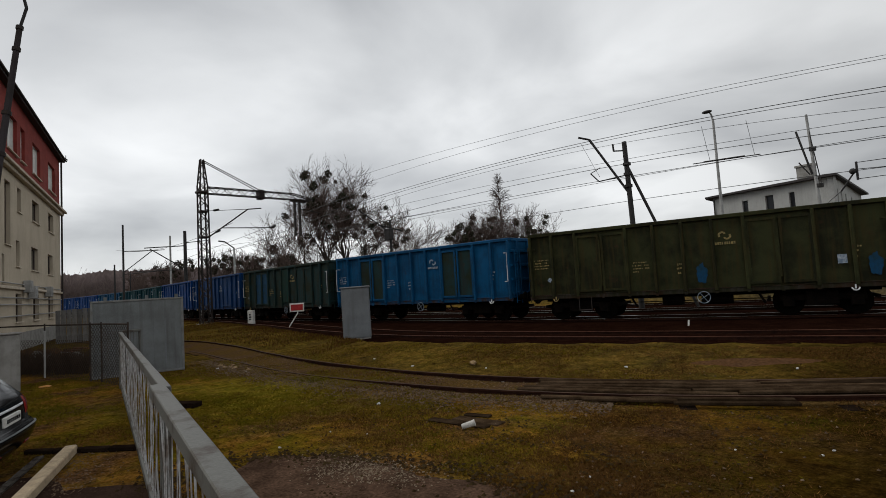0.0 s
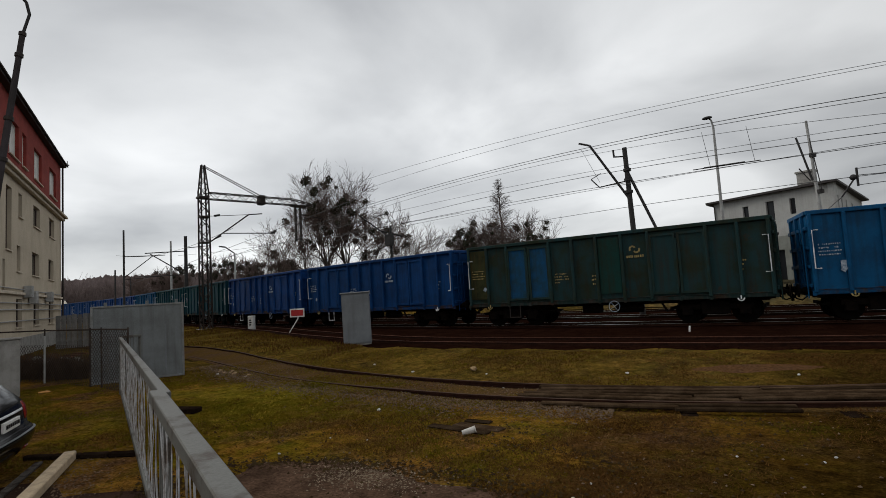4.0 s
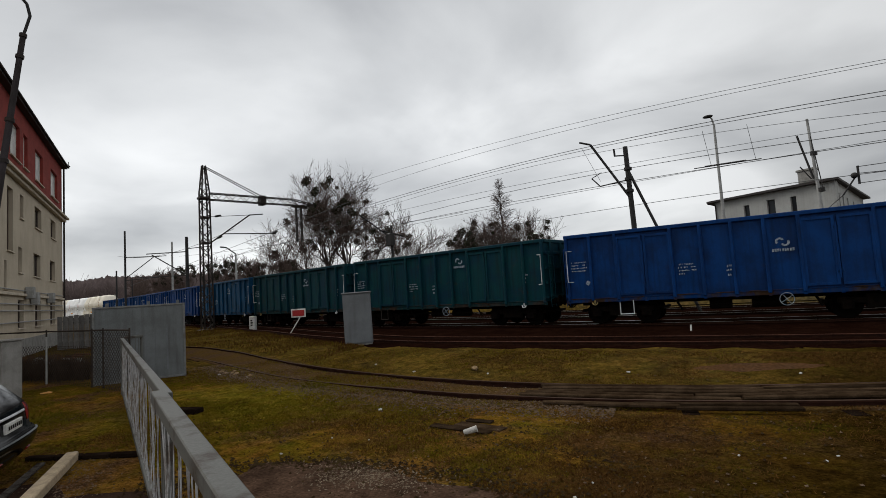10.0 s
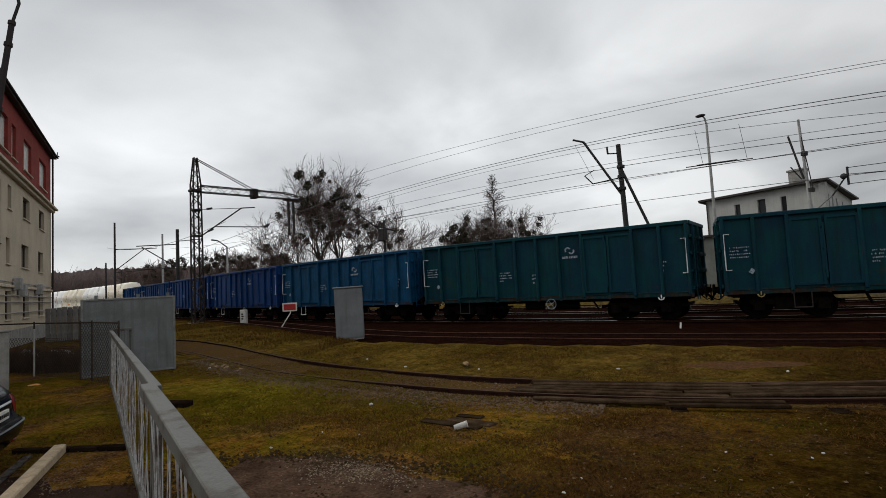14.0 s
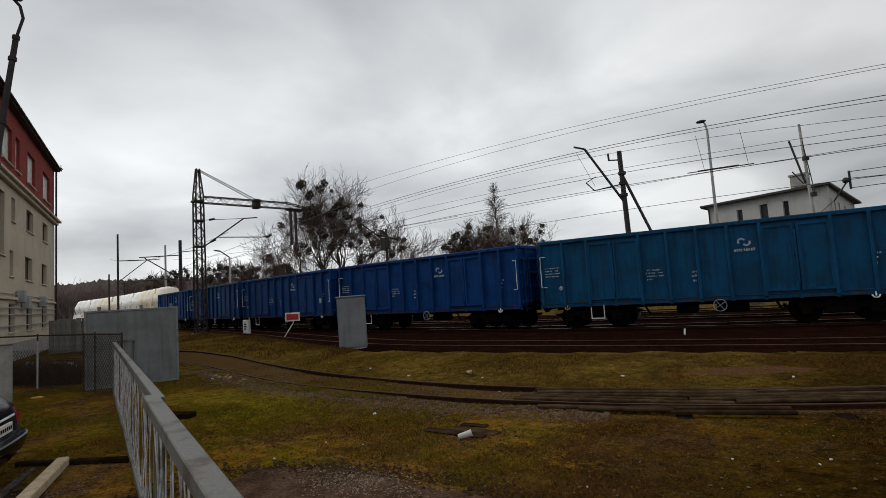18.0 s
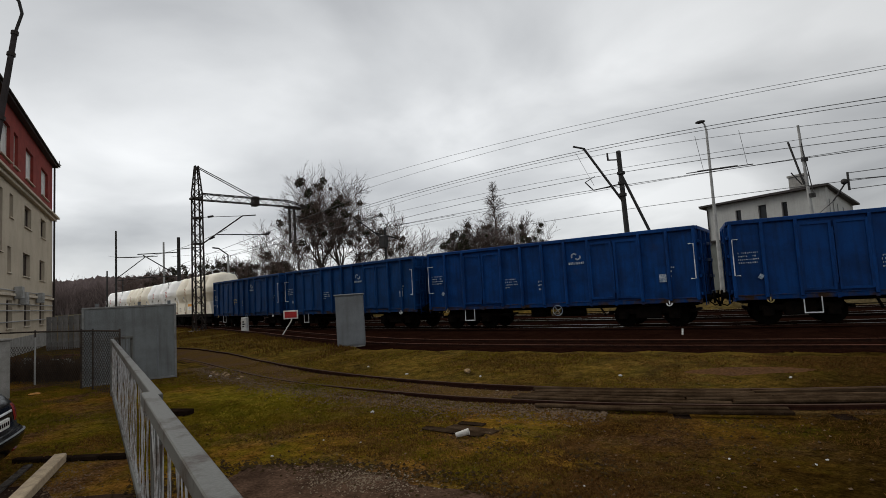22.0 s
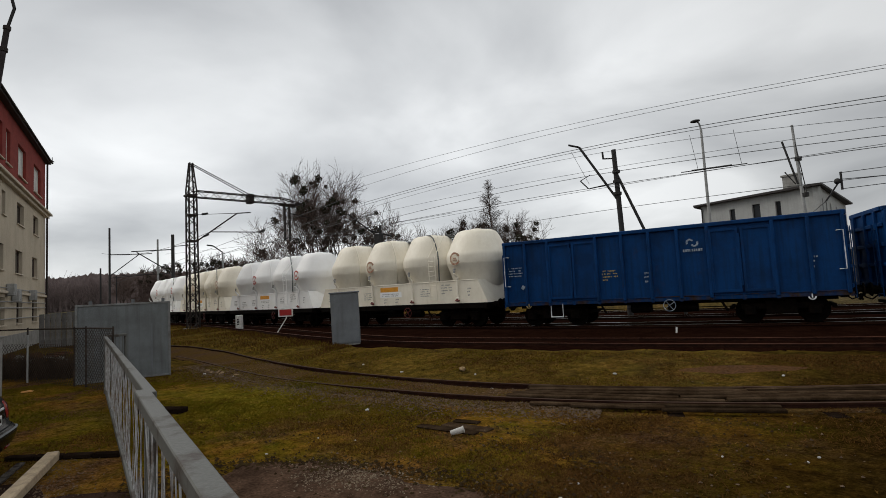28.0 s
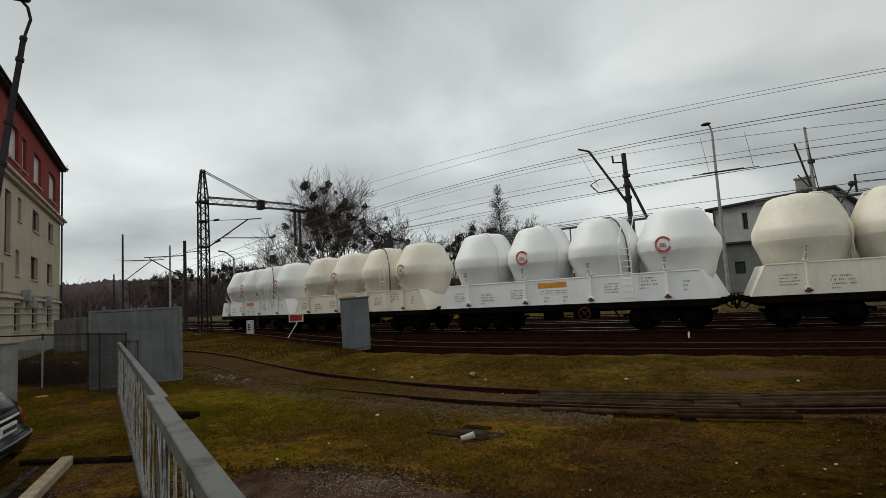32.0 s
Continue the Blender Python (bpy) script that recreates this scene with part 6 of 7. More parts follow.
def car_band(z0, z1, u0, u1, out, nu=14, nz=4):
    """A strip of skin lifted off the body, with edges that return to it."""
    bm = bmesh.new()
    grid = [[bm.verts.new(car_at(z0 + (z1 - z0) * j / nz, u0 + (u1 - u0) * i / nu, out if 0 < i < nu and 0 < j < nz else out * 0.2)) for i in range(nu + 1)] for j in range(nz + 1)]
    for a, b in zip(grid, grid[1:]):
        for i in range(nu):
            bm.faces.new((a[i], b[i], b[i + 1], a[i + 1]))
    return bm


def build_car():
    """A black hatchback of which the tail is seen; its front is at +x."""
    top = thing("parked_car", pose(-8.33, 0.955, -0.03, 0, 0, math.degrees(math.atan2(-0.91, -0.40))), "glossy black hatchback parked beside the kerb", "car")
    bm = bmesh.new()
    rows = [[bm.verts.new(car_at(c[0], d)) for d in car_ring(c[0])] for c in CAR]
    n = len(rows[0])
    for a, b in zip(rows, rows[1:]):
        for i in range(n):
            bm.faces.new((a[i], b[i], b[(i + 1) % n], a[(i + 1) % n]))
    bm.faces.new(rows[0])
    bm.faces.new(rows[-1][::-1])
    part("body", bm, M["car_black"], top, smooth=True)
    part("bumper", car_band(0.26, 0.60, -1.3, 1.3, 0.025, 36, 6), M["car_black"], top, smooth=True)
    for s in (-1, 1):
        for x in (0.78, 3.2):
            bm = bmesh.new()
            tube(bm, (x, s * 0.66, 0.31), (x, s * 0.87, 0.31), 0.31, n=24)
            w = part("wheel", bm, M["tyre"], top)
            bm = bmesh.new()
            tube(bm, (x, s * 0.86, 0.31), (x, s * 0.885, 0.31), 0.2, n=20)
            part("rim", bm, M["galv"], w)
        part("tail_light", car_band(0.68, 0.90, s * 0.56, s * 1.05, 0.014, 12, 4), M["lamp_red"], top, "red tail light", smooth=True)
        part("reflector", car_band(0.32, 0.38, s * 0.35, s * 0.55, 0.04, 4, 3), M["lamp_red"], top, "red reflector in the bumper")
        part("side_window", car_band(0.99, 1.30, s * 1.25, s * 2.6, 0.006, 10, 4), M["glass"], top)
    part("rear_window", car_band(0.98, 1.30, -0.50, 0.50, 0.008, 10, 4), M["glass"], top, smooth=True)
    bm = bmesh.new()
    box(bm, -0.035, -0.26, 0.65, -0.005, 0.26, 0.765, 0.004)
    pl = part("number_plate", bm, M["white_paint"], top)
    bm = bmesh.new()
    for k in range(7):
        box(bm, -0.041, -0.22 + 0.063 * k, 0.685, -0.036, -0.185 + 0.063 * k, 0.73)
    part("plate_marking", bm, M["soot"], pl)["kind"] = "stuff"
    part("trim_strip", car_band(0.80, 0.83, -0.54, 0.54, 0.015, 12, 3), M["white_steel"], top, "chrome strip")
    part("trim_strip", car_band(0.545, 0.56, -1.0, 1.0, 0.04, 20, 3), M["galv"], top, "pale strip along the bumper")


build_car()


def slab(name, x0, y0, x1, y1, w, h, z, material, label, cat):
    d = Vector((x1 - x0, y1 - y0, 0))
    top = thing(name, pose(x0, y0, z, 0, 0, math.degrees(math.atan2(d.y, d.x))), label, cat)
    bm = bmesh.new()
    box(bm, 0, -w / 2, 0, d.length, w / 2, h, 0.015)
    part("block", bm, material, top)
    return top


slab("parking_line", -9.0, 1.35, -6.9, 0.45, 0.09, 0.008, ground_z(-8, 0.9) + 0.02, M["faded_paint"], "faded white painted parking line on asphalt", "road marking")
slab("kerb_stone", -8.85, 1.66, -6.6, 0.72, 0.15, 0.12, 0.0, M["kerb"], "yellowish weathered kerb beside the parking place", "kerb")
for i in range(4):
    a, b = i / 4, (i + 0.97) / 4
    slab("kerb_stone", -9.4 + 1.2 * a, 1.25 + 1.05 * a, -9.4 + 1.2 * b, 1.25 + 1.05 * b, 0.1, 0.07, 0.0, M["sleeper"], "dark low kerb at the edge of the grass", "kerb")


def patch(name, cx, cy, rx, ry, rot, material, label, z=0.012, n=44, seed=0.0, rough=0.35):
    """A low irregular sheet lying on the ground."""
    bm = bmesh.new()
    mid_v = bm.verts.new((cx, cy, ground_z(cx, cy) + z))
    rings = []
    for k in (0.33, 0.66, 1.0):
        row = []
        for i in range(n):
            a = 6.28318 * i / n
            e = 1 + rough * noise.noise((math.cos(a) * 1.6 + seed, math.sin(a) * 1.6, seed)) + 0.12 * noise.noise((math.cos(a) * 6 + seed, math.sin(a) * 6, seed))
            x, y = rx * k * e * math.cos(a), ry * k * e * math.sin(a)
            c, s = math.cos(radians(rot)), math.sin(radians(rot))
            px, py = cx + x * c - y * s, cy + x * s + y * c
            row.append(bm.verts.new((px, py, ground_z(px, py) + (z if k < 1 else -0.01))))
        rings.append(row)
    for i in range(n):
        bm.faces.new((mid_v, rings[0][i], rings[0][(i + 1) % n]))
        for a, b in zip(rings, rings[1:]):
            bm.faces.new((a[i], b[i], b[(i + 1) % n], a[(i + 1) % n]))
    ob = link(name, bm, material, smooth=True)
    return tagged(ob, label, "", kind="structure")


M["plank_red"] = mat("plank_red", (0.16, 0.07, 0.045), 0.95, other=(0.10, 0.05, 0.035), scale=4, random_tint=0.3, spec=0.0)
M["mud"] = mat("mud", (0.078, 0.047, 0.031), 0.9, other=(0.040, 0.024, 0.016), scale=2.2, fine=0.5, fine_scale=30, bump=0.7, spec=0.0)
M["asphalt"] = mat("asphalt", (0.036, 0.022, 0.016), 1.0, other=(0.022, 0.013, 0.010), scale=1.5, fine=0.35, fine_scale=50, bump=0.5, spec=0.0)
M["bare_soil"] = mat("bare_soil", (0.075, 0.038, 0.017), 1.0, other=(0.06, 0.033, 0.018), scale=2.5, fine=0.5, fine_scale=20, bump=0.8, spec=0.0)
patch("pavement_mud", -4.75, 3.15, 2.1, 1.0, 14, M["mud"], "wet brown mud with washed-out gravel", seed=3.0, rough=0.6, n=72)
patch("pavement_yard", -6.2, 0.55, 2.6, 1.5, 15, M["asphalt"], "dark worn asphalt of the parking place", seed=7.0, z=0.02)
patch("bare_ground", -3.1, 11.6, 1.2, 0.3, 24, M["bare_soil"], "bare reddish soil between the tracks", seed=9.0, z=0.015)

slab("weathered_board", -5.85, 5.5, -4.85, 5.62, 0.16, 0.03, 0.01, M["plank"], "half-buried weathered board in the grass", "board")
slab("weathered_board", -5.6, 5.78, -4.8, 5.85, 0.22, 0.022, 0.008, M["plank"], "half-buried weathered board in the grass", "board")
slab("weathered_board", -5.62, 6.0, -5.2, 6.1, 0.14, 0.025, 0.008, M["plank"], "half-buried weathered board in the grass", "board")
slab("old_sleeper", -11.2, 3.45, -10.37, 3.91, 0.24, 0.1, 0.0, M["sleeper"], "old dark sleeper lying by the shed", "sleeper")


def lump(name, x, y, sx, sy, sz, material, label, cat, seed, group=""):
    """An angular crumpled lump on the ground."""
    bm = bmesh.new()
    bmesh.ops.create_icosphere(bm, subdivisions=2, radius=1.0)
    for v in bm.verts:
        k = 1 + 0.35 * noise.noise(v.co * 1.7 + Vector((seed, seed, 0)))
        v.co = Vector((v.co.x * sx * k, v.co.y * sy * k, v.co.z * sz * k + sz * 0.7))
    ob = link(name, bm, material)
    ob.matrix_basis = pose(x, y, ground_z(x, y), 0, 0, seed * 57)
    return tagged(ob, label, cat, group)


bm = bmesh.new()
tube(bm, (0, 0, 0), (0.17, 0, 0.045), 0.033, 0.044, 14)
tube(bm, (0.168, 0, 0.0445), (0.178, 0, 0.047), 0.047, 0.047, 14)
cup = tagged(link("paper_cup", bm, M["litter"]), "white paper cup lying in the grass", "litter")
cup.matrix_basis = pose(-5.10, 5.37, ground_z(-5.1, 5.4) + 0.035, 0, 0, 38)
WHITE_BITS = ((-15.4, 8.43), (-11.91, 9.21), (-10.02, 8.92), (-8.09, 9.43), (-6.8, 8.41), (-5.21, 10.45), (-6.61, 7.51), (-7.48, 5.83), (-6.07, 4.51), (-1.26, 6.62), (-1.2, 6.85), (-2.4, 11.34), (-1.99, 6.33), (-6.61, 4.28), (-6.53, 3.46), (-15.52, 6.42), (-14.11, 6.59), (-2.86, 4.79), (-2.81, 4.38))
for i, (x, y) in enumerate(WHITE_BITS):
    d = 0.018 if math.hypot(x, y) < 9 else 0.034
    lump("litter_scrap", x, y, d * random.uniform(0.8, 1.5), d * 0.7, d * 0.6, M["litter"], "small white scrap of litter on the ground", "litter", i * 0.7, "white scraps")
lump("stone", -8.62, 9.59, 0.12, 0.08, 0.06, M["brick_bit"], "beige lump of broken concrete in the grass", "stone", 2.2)
lump("orange_litter", -17.0, 2.65, 0.15, 0.11, 0.025, M["litter_orange"], "flat orange scrap lying in the grass", "litter", 5.1)
for i, (x, y) in enumerate(((-16.2, 6.8), (-15.9, 6.65), (-15.6, 6.9), (-15.3, 6.7), (-15.1, 6.75), (-14.9, 6.62), (-15.5, 6.6), (-14.2, 6.7), (-14.1, 6.66))):
    lump("brick_fragment", x, y, 0.075, 0.05, 0.035, M["brick_bit"], "pale yellowish brick fragment in the grass", "rubble", i * 0.9, "brick fragments")
for i in range(16):
    a = random.random() * 6.28
    lump("rubble", -26.0 + random.uniform(-2.2, 2.2), 4.2 + random.uniform(-0.6, 0.6), random.uniform(0.15, 0.4), random.uniform(0.12, 0.3), random.uniform(0.1, 0.28), M["bare_soil"] if i % 3 else M["concrete"], "broken brick and concrete rubble before the building", "rubble", i * 1.3, "rubble heap")


def board_fence(x0, y0, x1, y1, h, label):
    """A closed fence of upright boards between posts."""
    d = Vector((x1 - x0, y1 - y0, 0))
    top = thing("board_fence", pose(x0, y0, 0, 0, 0, math.degrees(math.atan2(d.y, d.x))), label, "fence")
    x = 0.0
    while x < d.length:
        bm = bmesh.new()
        box(bm, 0, -0.012, 0.05, 0.235, 0.012, h + random.uniform(-0.04, 0.04), 0.004)
        ob = part("board", bm, M["weathered"], top)
        ob.matrix_basis = pose(x, 0, 0)
        x += 0.25
    for z in (0.4, h - 0.35):
        bm = bmesh.new()
        box(bm, 0, 0.013, z, d.length, 0.06, z + 0.1)
        part("rail", bm, M["weathered"], top)


M["weathered"] = mat("weathered", (0.15, 0.145, 0.14), 0.95, other=(0.10, 0.095, 0.09), scale=3, random_tint=0.25, spec=0.05)
board_fence(-36.48, 6.19, -36.13, 7.96, 1.9, "grey weathered closed board fence behind the rubble")
for i in range(5):
    slab("loose_plank", -28.3 + 0.12 * i, 4.35 + 0.25 * i, -27.2 + 0.1 * i, 4.75 + 0.22 * i, 0.16, 0.05, 0.03 + 0.05 * i, M["plank_red"], "reddish plank in the heap before the building", "plank")

# ---------------------------------------------------------------- trees


class Wood:
    """Collects tapered branches as one mesh."""

    def __init__(self):
        self.v, self.f = [], []

    def limb(self, p, q, r0, r1, n=4):
        d = (q - p).normalized()
        u = d.orthogonal().normalized()
        w = d.cross(u)
        b = len(self.v)
        for c, r in ((p, r0), (q, r1)):
            for i in range(n):
                a = 6.28318 * i / n
                self.v.append(c + (u * math.cos(a) + w * math.sin(a)) * r)
        for i in range(n):
            self.f.append((b + i, b + (i + 1) % n, b + n + (i + 1) % n, b + n + i))

    def mesh(self, name, material, parent, label=""):
        me = bpy.data.meshes.new(name)
        me.from_pydata([tuple(v) for v in self.v], [], self.f)
        me.materials.append(material)
        ob = new(name, me)
        ob.parent = parent
        if label:
            ob["label"] = label
        return ob


def grow(rng, big, fine, p, d, length, r, depth, tips, spread, up, thin):
    """One branch: a crooked limb that forks, thinner and thinner."""
    steps = 3 if depth > 1 else 2
    a = p.copy()
    for i in range(steps):
        r1 = max(r * 0.8, thin)
        for _ in range(2):
            d = (d + Vector((rng.uniform(-1, 1), rng.uniform(-1, 1), rng.uniform(-0.8, 0.8))) * 0.27 + Vector((0, 0, up * 0.05))).normalized()
            b = a + d * length / steps * 0.5
            (big if depth > 2 else fine).limb(a, b, max(r, thin), r1, 6 if depth > 3 else 4 if depth > 2 else 3)
            a = b
        r = r1
        if depth > 0:
            for _ in range(2 if i == steps - 1 else 1):
                side = Vector((rng.uniform(-1, 1), rng.uniform(-1, 1), rng.uniform(-0.35, 0.8)))
                nd = (d * (1 - spread) + side.normalized() * spread).normalized()
                grow(rng, big, fine, a, nd, length * rng.uniform(0.55, 0.8), r * rng.uniform(0.5, 0.7), depth - 1, tips, spread, up, thin)
    if depth <= 2:
        tips.append(a)
    if depth == 0:
        for _ in range(2):
            e = (d + Vector((rng.uniform(-1, 1), rng.uniform(-1, 1), rng.uniform(-0.7, 1.0))) * 0.75).normalized()
            fine.limb(a - d * length * rng.uniform(0.0, 0.6), a + e * length * rng.uniform(0.3, 0.7), thin * 0.6, thin * 0.3, 3)


def ball(rng, name, at, r, parent, count=120):
    """A mistletoe clump: many small leaf blades round a point."""
    v, f = [], []
    for _ in range(count):
        d = Vector((rng.gauss(0, 1), rng.gauss(0, 1), rng.gauss(0, 1))).normalized()
        c = Vector(at) + d * r * rng.uniform(0.2, 1.0) ** 0.6
        u = Vector((rng.gauss(0, 1), rng.gauss(0, 1), rng.gauss(0, 1))).normalized() * r * 0.19
        w = u.orthogonal() * rng.uniform(0.5, 1.0)
        b = len(v)
        v += [c - u - w * 0.4, c + u * 0.2 - w, c + u + w * 0.3, c - u * 0.2 + w]
        f.append((b, b + 1, b + 2, b + 3))
    me = bpy.data.meshes.new(name)
    me.from_pydata([tuple(p) for p in v], [], f)
    me.materials.append(M["mistletoe"])
    ob = new(name, me)
    ob.parent = parent
    ob["kind"] = "stuff"
    return ob


def tree(x, y, height, seed, label, depth=5, balls=0, ball_r=0.55, spread=0.42, up=0.5, stems=1, lean=0.0, low=0.2, girth=0.015, thin=0.012):
    rng = random.Random(seed)
    top = thing("tree", pose(x, y, 0), label, "tree", "bare winter trees")
    big, fine, tips = Wood(), Wood(), []
    for s in range(stems):
        a = Vector((rng.uniform(-0.4, 0.4), rng.uniform(-0.4, 0.4), -0.1)) * (1 if stems > 1 else 0.2)
        a.z = -0.1
        d = Vector((rng.uniform(-1, 1) * 0.22 * (stems > 1) + lean, rng.uniform(-1, 1) * 0.22 * (stems > 1), 1)).normalized()
        h = height * low
        b = a + d * h
        r = height * girth
        big.limb(a, b, r, r * 0.8, 8)
        grow(rng, big, fine, b, d, height * 0.27, r * 0.8, depth, tips, spread, up, thin)
    top_z = max(t.z for t in tips)
    k = height / top_z
    for w in (big, fine):
        w.v = [Vector((v.x * k, v.y * k, v.z * k)) for v in w.v]
    big.mesh("trunk", M["bark"], top)
    fine.mesh("crown", M["twig"], top, "bare brown twigs")
    pick = [t * k for t in tips if height * 0.5 < t.z * k < height * 0.95]
    mid_c = sum(pick, Vector()) / max(1, len(pick))
    pick = sorted(pick, key=lambda t: (t - mid_c).length)[:max(1, int(len(pick) * 0.8))]
    rng.shuffle(pick)
    for t in pick[:balls]:
        ball(rng, "mistletoe", t, ball_r * rng.uniform(0.6, 1.25), top)
    return top


def spire(x, y, height, seed, label):
    """A slender bare tree: one straight stem with short ascending twigs, shorter towards the tip."""
    rng = random.Random(seed)
    top = thing("tree", pose(x, y, 0), label, "tree", "bare winter trees")
    big, fine = Wood(), Wood()
    a = Vector((0, 0, -0.1))
    for i in range(12):
        b = Vector((rng.uniform(-0.06, 0.06), rng.uniform(-0.06, 0.06), height * (i + 1) / 12))
        k = 1 - i / 12
        big.limb(a, b, 0.02 + 0.13 * k, 0.015 + 0.12 * (k - 1 / 12), 6)
        a = b
    for i in range(260):
        h = 0.22 + 0.77 * rng.random()
        p = Vector((0, 0, height * h))
        t = rng.uniform(0, 6.28)
        d = Vector((math.cos(t), math.sin(t), rng.uniform(0.5, 1.5))).normalized()
        L = (1 - h) ** 0.8 * height * 0.22 * rng.uniform(0.6, 1.2) + 0.25
        for j in range(3):
            d = (d + Vector((rng.uniform(-1, 1), rng.uniform(-1, 1), rng.uniform(-1, 0.8))) * 0.25).normalized()
            q = p + d * L / 3
            fine.limb(p, q, 0.018, 0.012, 3)
            for _ in range(3):
                e = (d + Vector((rng.uniform(-1, 1), rng.uniform(-1, 1), rng.uniform(-1, 0.6))) * 0.8).normalized()
                m = q + e * L * 0.22
                fine.limb(q, m, 0.013, 0.011, 3)
                fine.limb(m, m + (e + Vector((0, 0, -0.4))).normalized() * L * 0.15, 0.012, 0.01, 3)
            p = q
    big.mesh("trunk", M["bark"], top)
    fine.mesh("crown", M["twig"], top, "bare brown twigs")


OAK = "tall bare tree hung with dark mistletoe clumps"
tree(-48.1, 35.1, 17.2, 114, OAK, balls=34, stems=2, ball_r=0.37, spread=0.40, low=0.14)
tree(-48.4, 32.9, 15.8, 118, OAK, balls=26, stems=2, ball_r=0.40, spread=0.40, low=0.14)
tree(-47.7, 37.3, 12.6, 106, OAK, balls=14, stems=2, ball_r=0.36, spread=0.40, low=0.14)
tree(-49.3, 31.5, 13.0, 31, OAK, balls=14, stems=2, ball_r=0.36, spread=0.40, depth=5)
tree(-46.1, 38.4, 9.8, 33, OAK, balls=5, stems=2, ball_r=0.34, depth=4)
tree(-49.9, 29.6, 10.6, 35, "leaning bare tree at the edge of the grove", depth=4, balls=3, stems=2, ball_r=0.34, lean=-0.1)
tree(-56.0, 29.2, 10.6, 14, "leaning bare tree at the edge of the grove", depth=4, balls=1, stems=2, lean=-0.12)
tree(-40.4, 37.3, 9.0, 15, "slim bare tree with upright twigs", depth=4, spread=0.3)
tree(-43.0, 36.6, 8.2, 25, "slim bare tree with upright twigs", depth=4, spread=0.3)
tree(-41.0, 43.8, 9.4, 16, OAK, depth=4, balls=15, ball_r=0.38, stems=2)
tree(-40.9, 46.6, 10.0, 17, OAK, balls=12, stems=2, ball_r=0.36)
tree(-38.6, 46.6, 11.2, 27, OAK, balls=12, stems=2, ball_r=0.36)
spire(-39.8, 50.8, 15.2, 18, "slender bare tree with a pointed crown")
tree(-37.8, 49.1, 11.0, 19, OAK, balls=15, stems=2, ball_r=0.36)
tree(-35.4, 49.7, 9.6, 20, OAK, depth=4, balls=14, stems=2, ball_r=0.36)
for i, (x, y, h, b) in enumerate(((-101.4, 42.6, 11.6, 24), (-97.0, 45.0, 11.2, 24), (-93.0, 47.7, 10.8, 22), (-88.0, 49.5, 11.0, 16), (-106, 39.8, 11.2, 14), (-83, 50, 9.4, 12), (-113, 37.0, 10.0, 4), (-124, 41, 10.6, 2), (-133, 44, 11.4, 2), (-142, 40, 10.0, 0), (-153.9, 43.9, 11.4, 0), (-118, 36, 8.6, 0))):
    tree(x, y, h, 40 + i, "distant bare tree with mistletoe clumps" if b else "distant bare winter tree", depth=4, balls=b, ball_r=0.5, stems=2, thin=0.03)


def thicket(name, x0, y0, x1, y1, depth_m, h, count, seed, label, mk="twig", r=0.02):
    """Brushwood: many thin upright stems in a band."""
    rng = random.Random(seed)
    w = Wood()
    for _ in range(count):
        k = rng.random()
        a = Vector((x0 + (x1 - x0) * k + rng.uniform(-1, 1) * depth_m, y0 + (y1 - y0) * k + rng.uniform(-1, 1) * depth_m, -0.05))
        hh = h * rng.uniform(0.45, 1.0)
        d = Vector((rng.gauss(0, 0.22), rng.gauss(0, 0.22), 1)).normalized()
        b = a + d * hh * 0.55
        w.limb(a, b, r, r * 0.7, 3)
        for _ in range(4):
            e = (d + Vector((rng.gauss(0, 0.4), rng.gauss(0, 0.4), rng.gauss(0.1, 0.25)))).normalized()
            c = a + (b - a) * rng.uniform(0.3, 1.0)
            w.limb(c, c + e * hh * rng.uniform(0.25, 0.5), r * 0.6, r * 0.25, 3)
    me = bpy.data.meshes.new(name)
    me.from_pydata([tuple(v) for v in w.v], [], w.f)
    me.materials.append(M[mk])
    tagged(new(name, me), label, "bushes", kind="stuff")


thicket("brushwood", -58, 30.5, -42.5, 38.5, 1.8, 6.8, 2000, 5, "dense reddish-brown brushwood under the bare trees", r=0.03)
thicket("brushwood", -44, 41, -33, 50, 1.4, 6.4, 1300, 6, "brown brushwood under the bare trees", r=0.03)
thicket("brushwood", -118, 36, -84, 50, 2.0, 7.0, 1700, 7, "distant brown brushwood along the line", r=0.05)
thicket("dead_bush", -22.0, 2.7, -19.3, 4.2, 0.5, 1.0, 650, 8, "brown leafless bush behind the wire fence", "bush", r=0.012)
thicket("dead_bush", -24.0, 2.0, -22.0, 2.9, 0.5, 0.9, 160, 9, "brown leafless bush behind the wire fence", "bush", r=0.012)
thicket("brushwood", 2, 45, 30, 60, 2.5, 4.5, 500, 10, "brown brushwood beside the house", r=0.03)


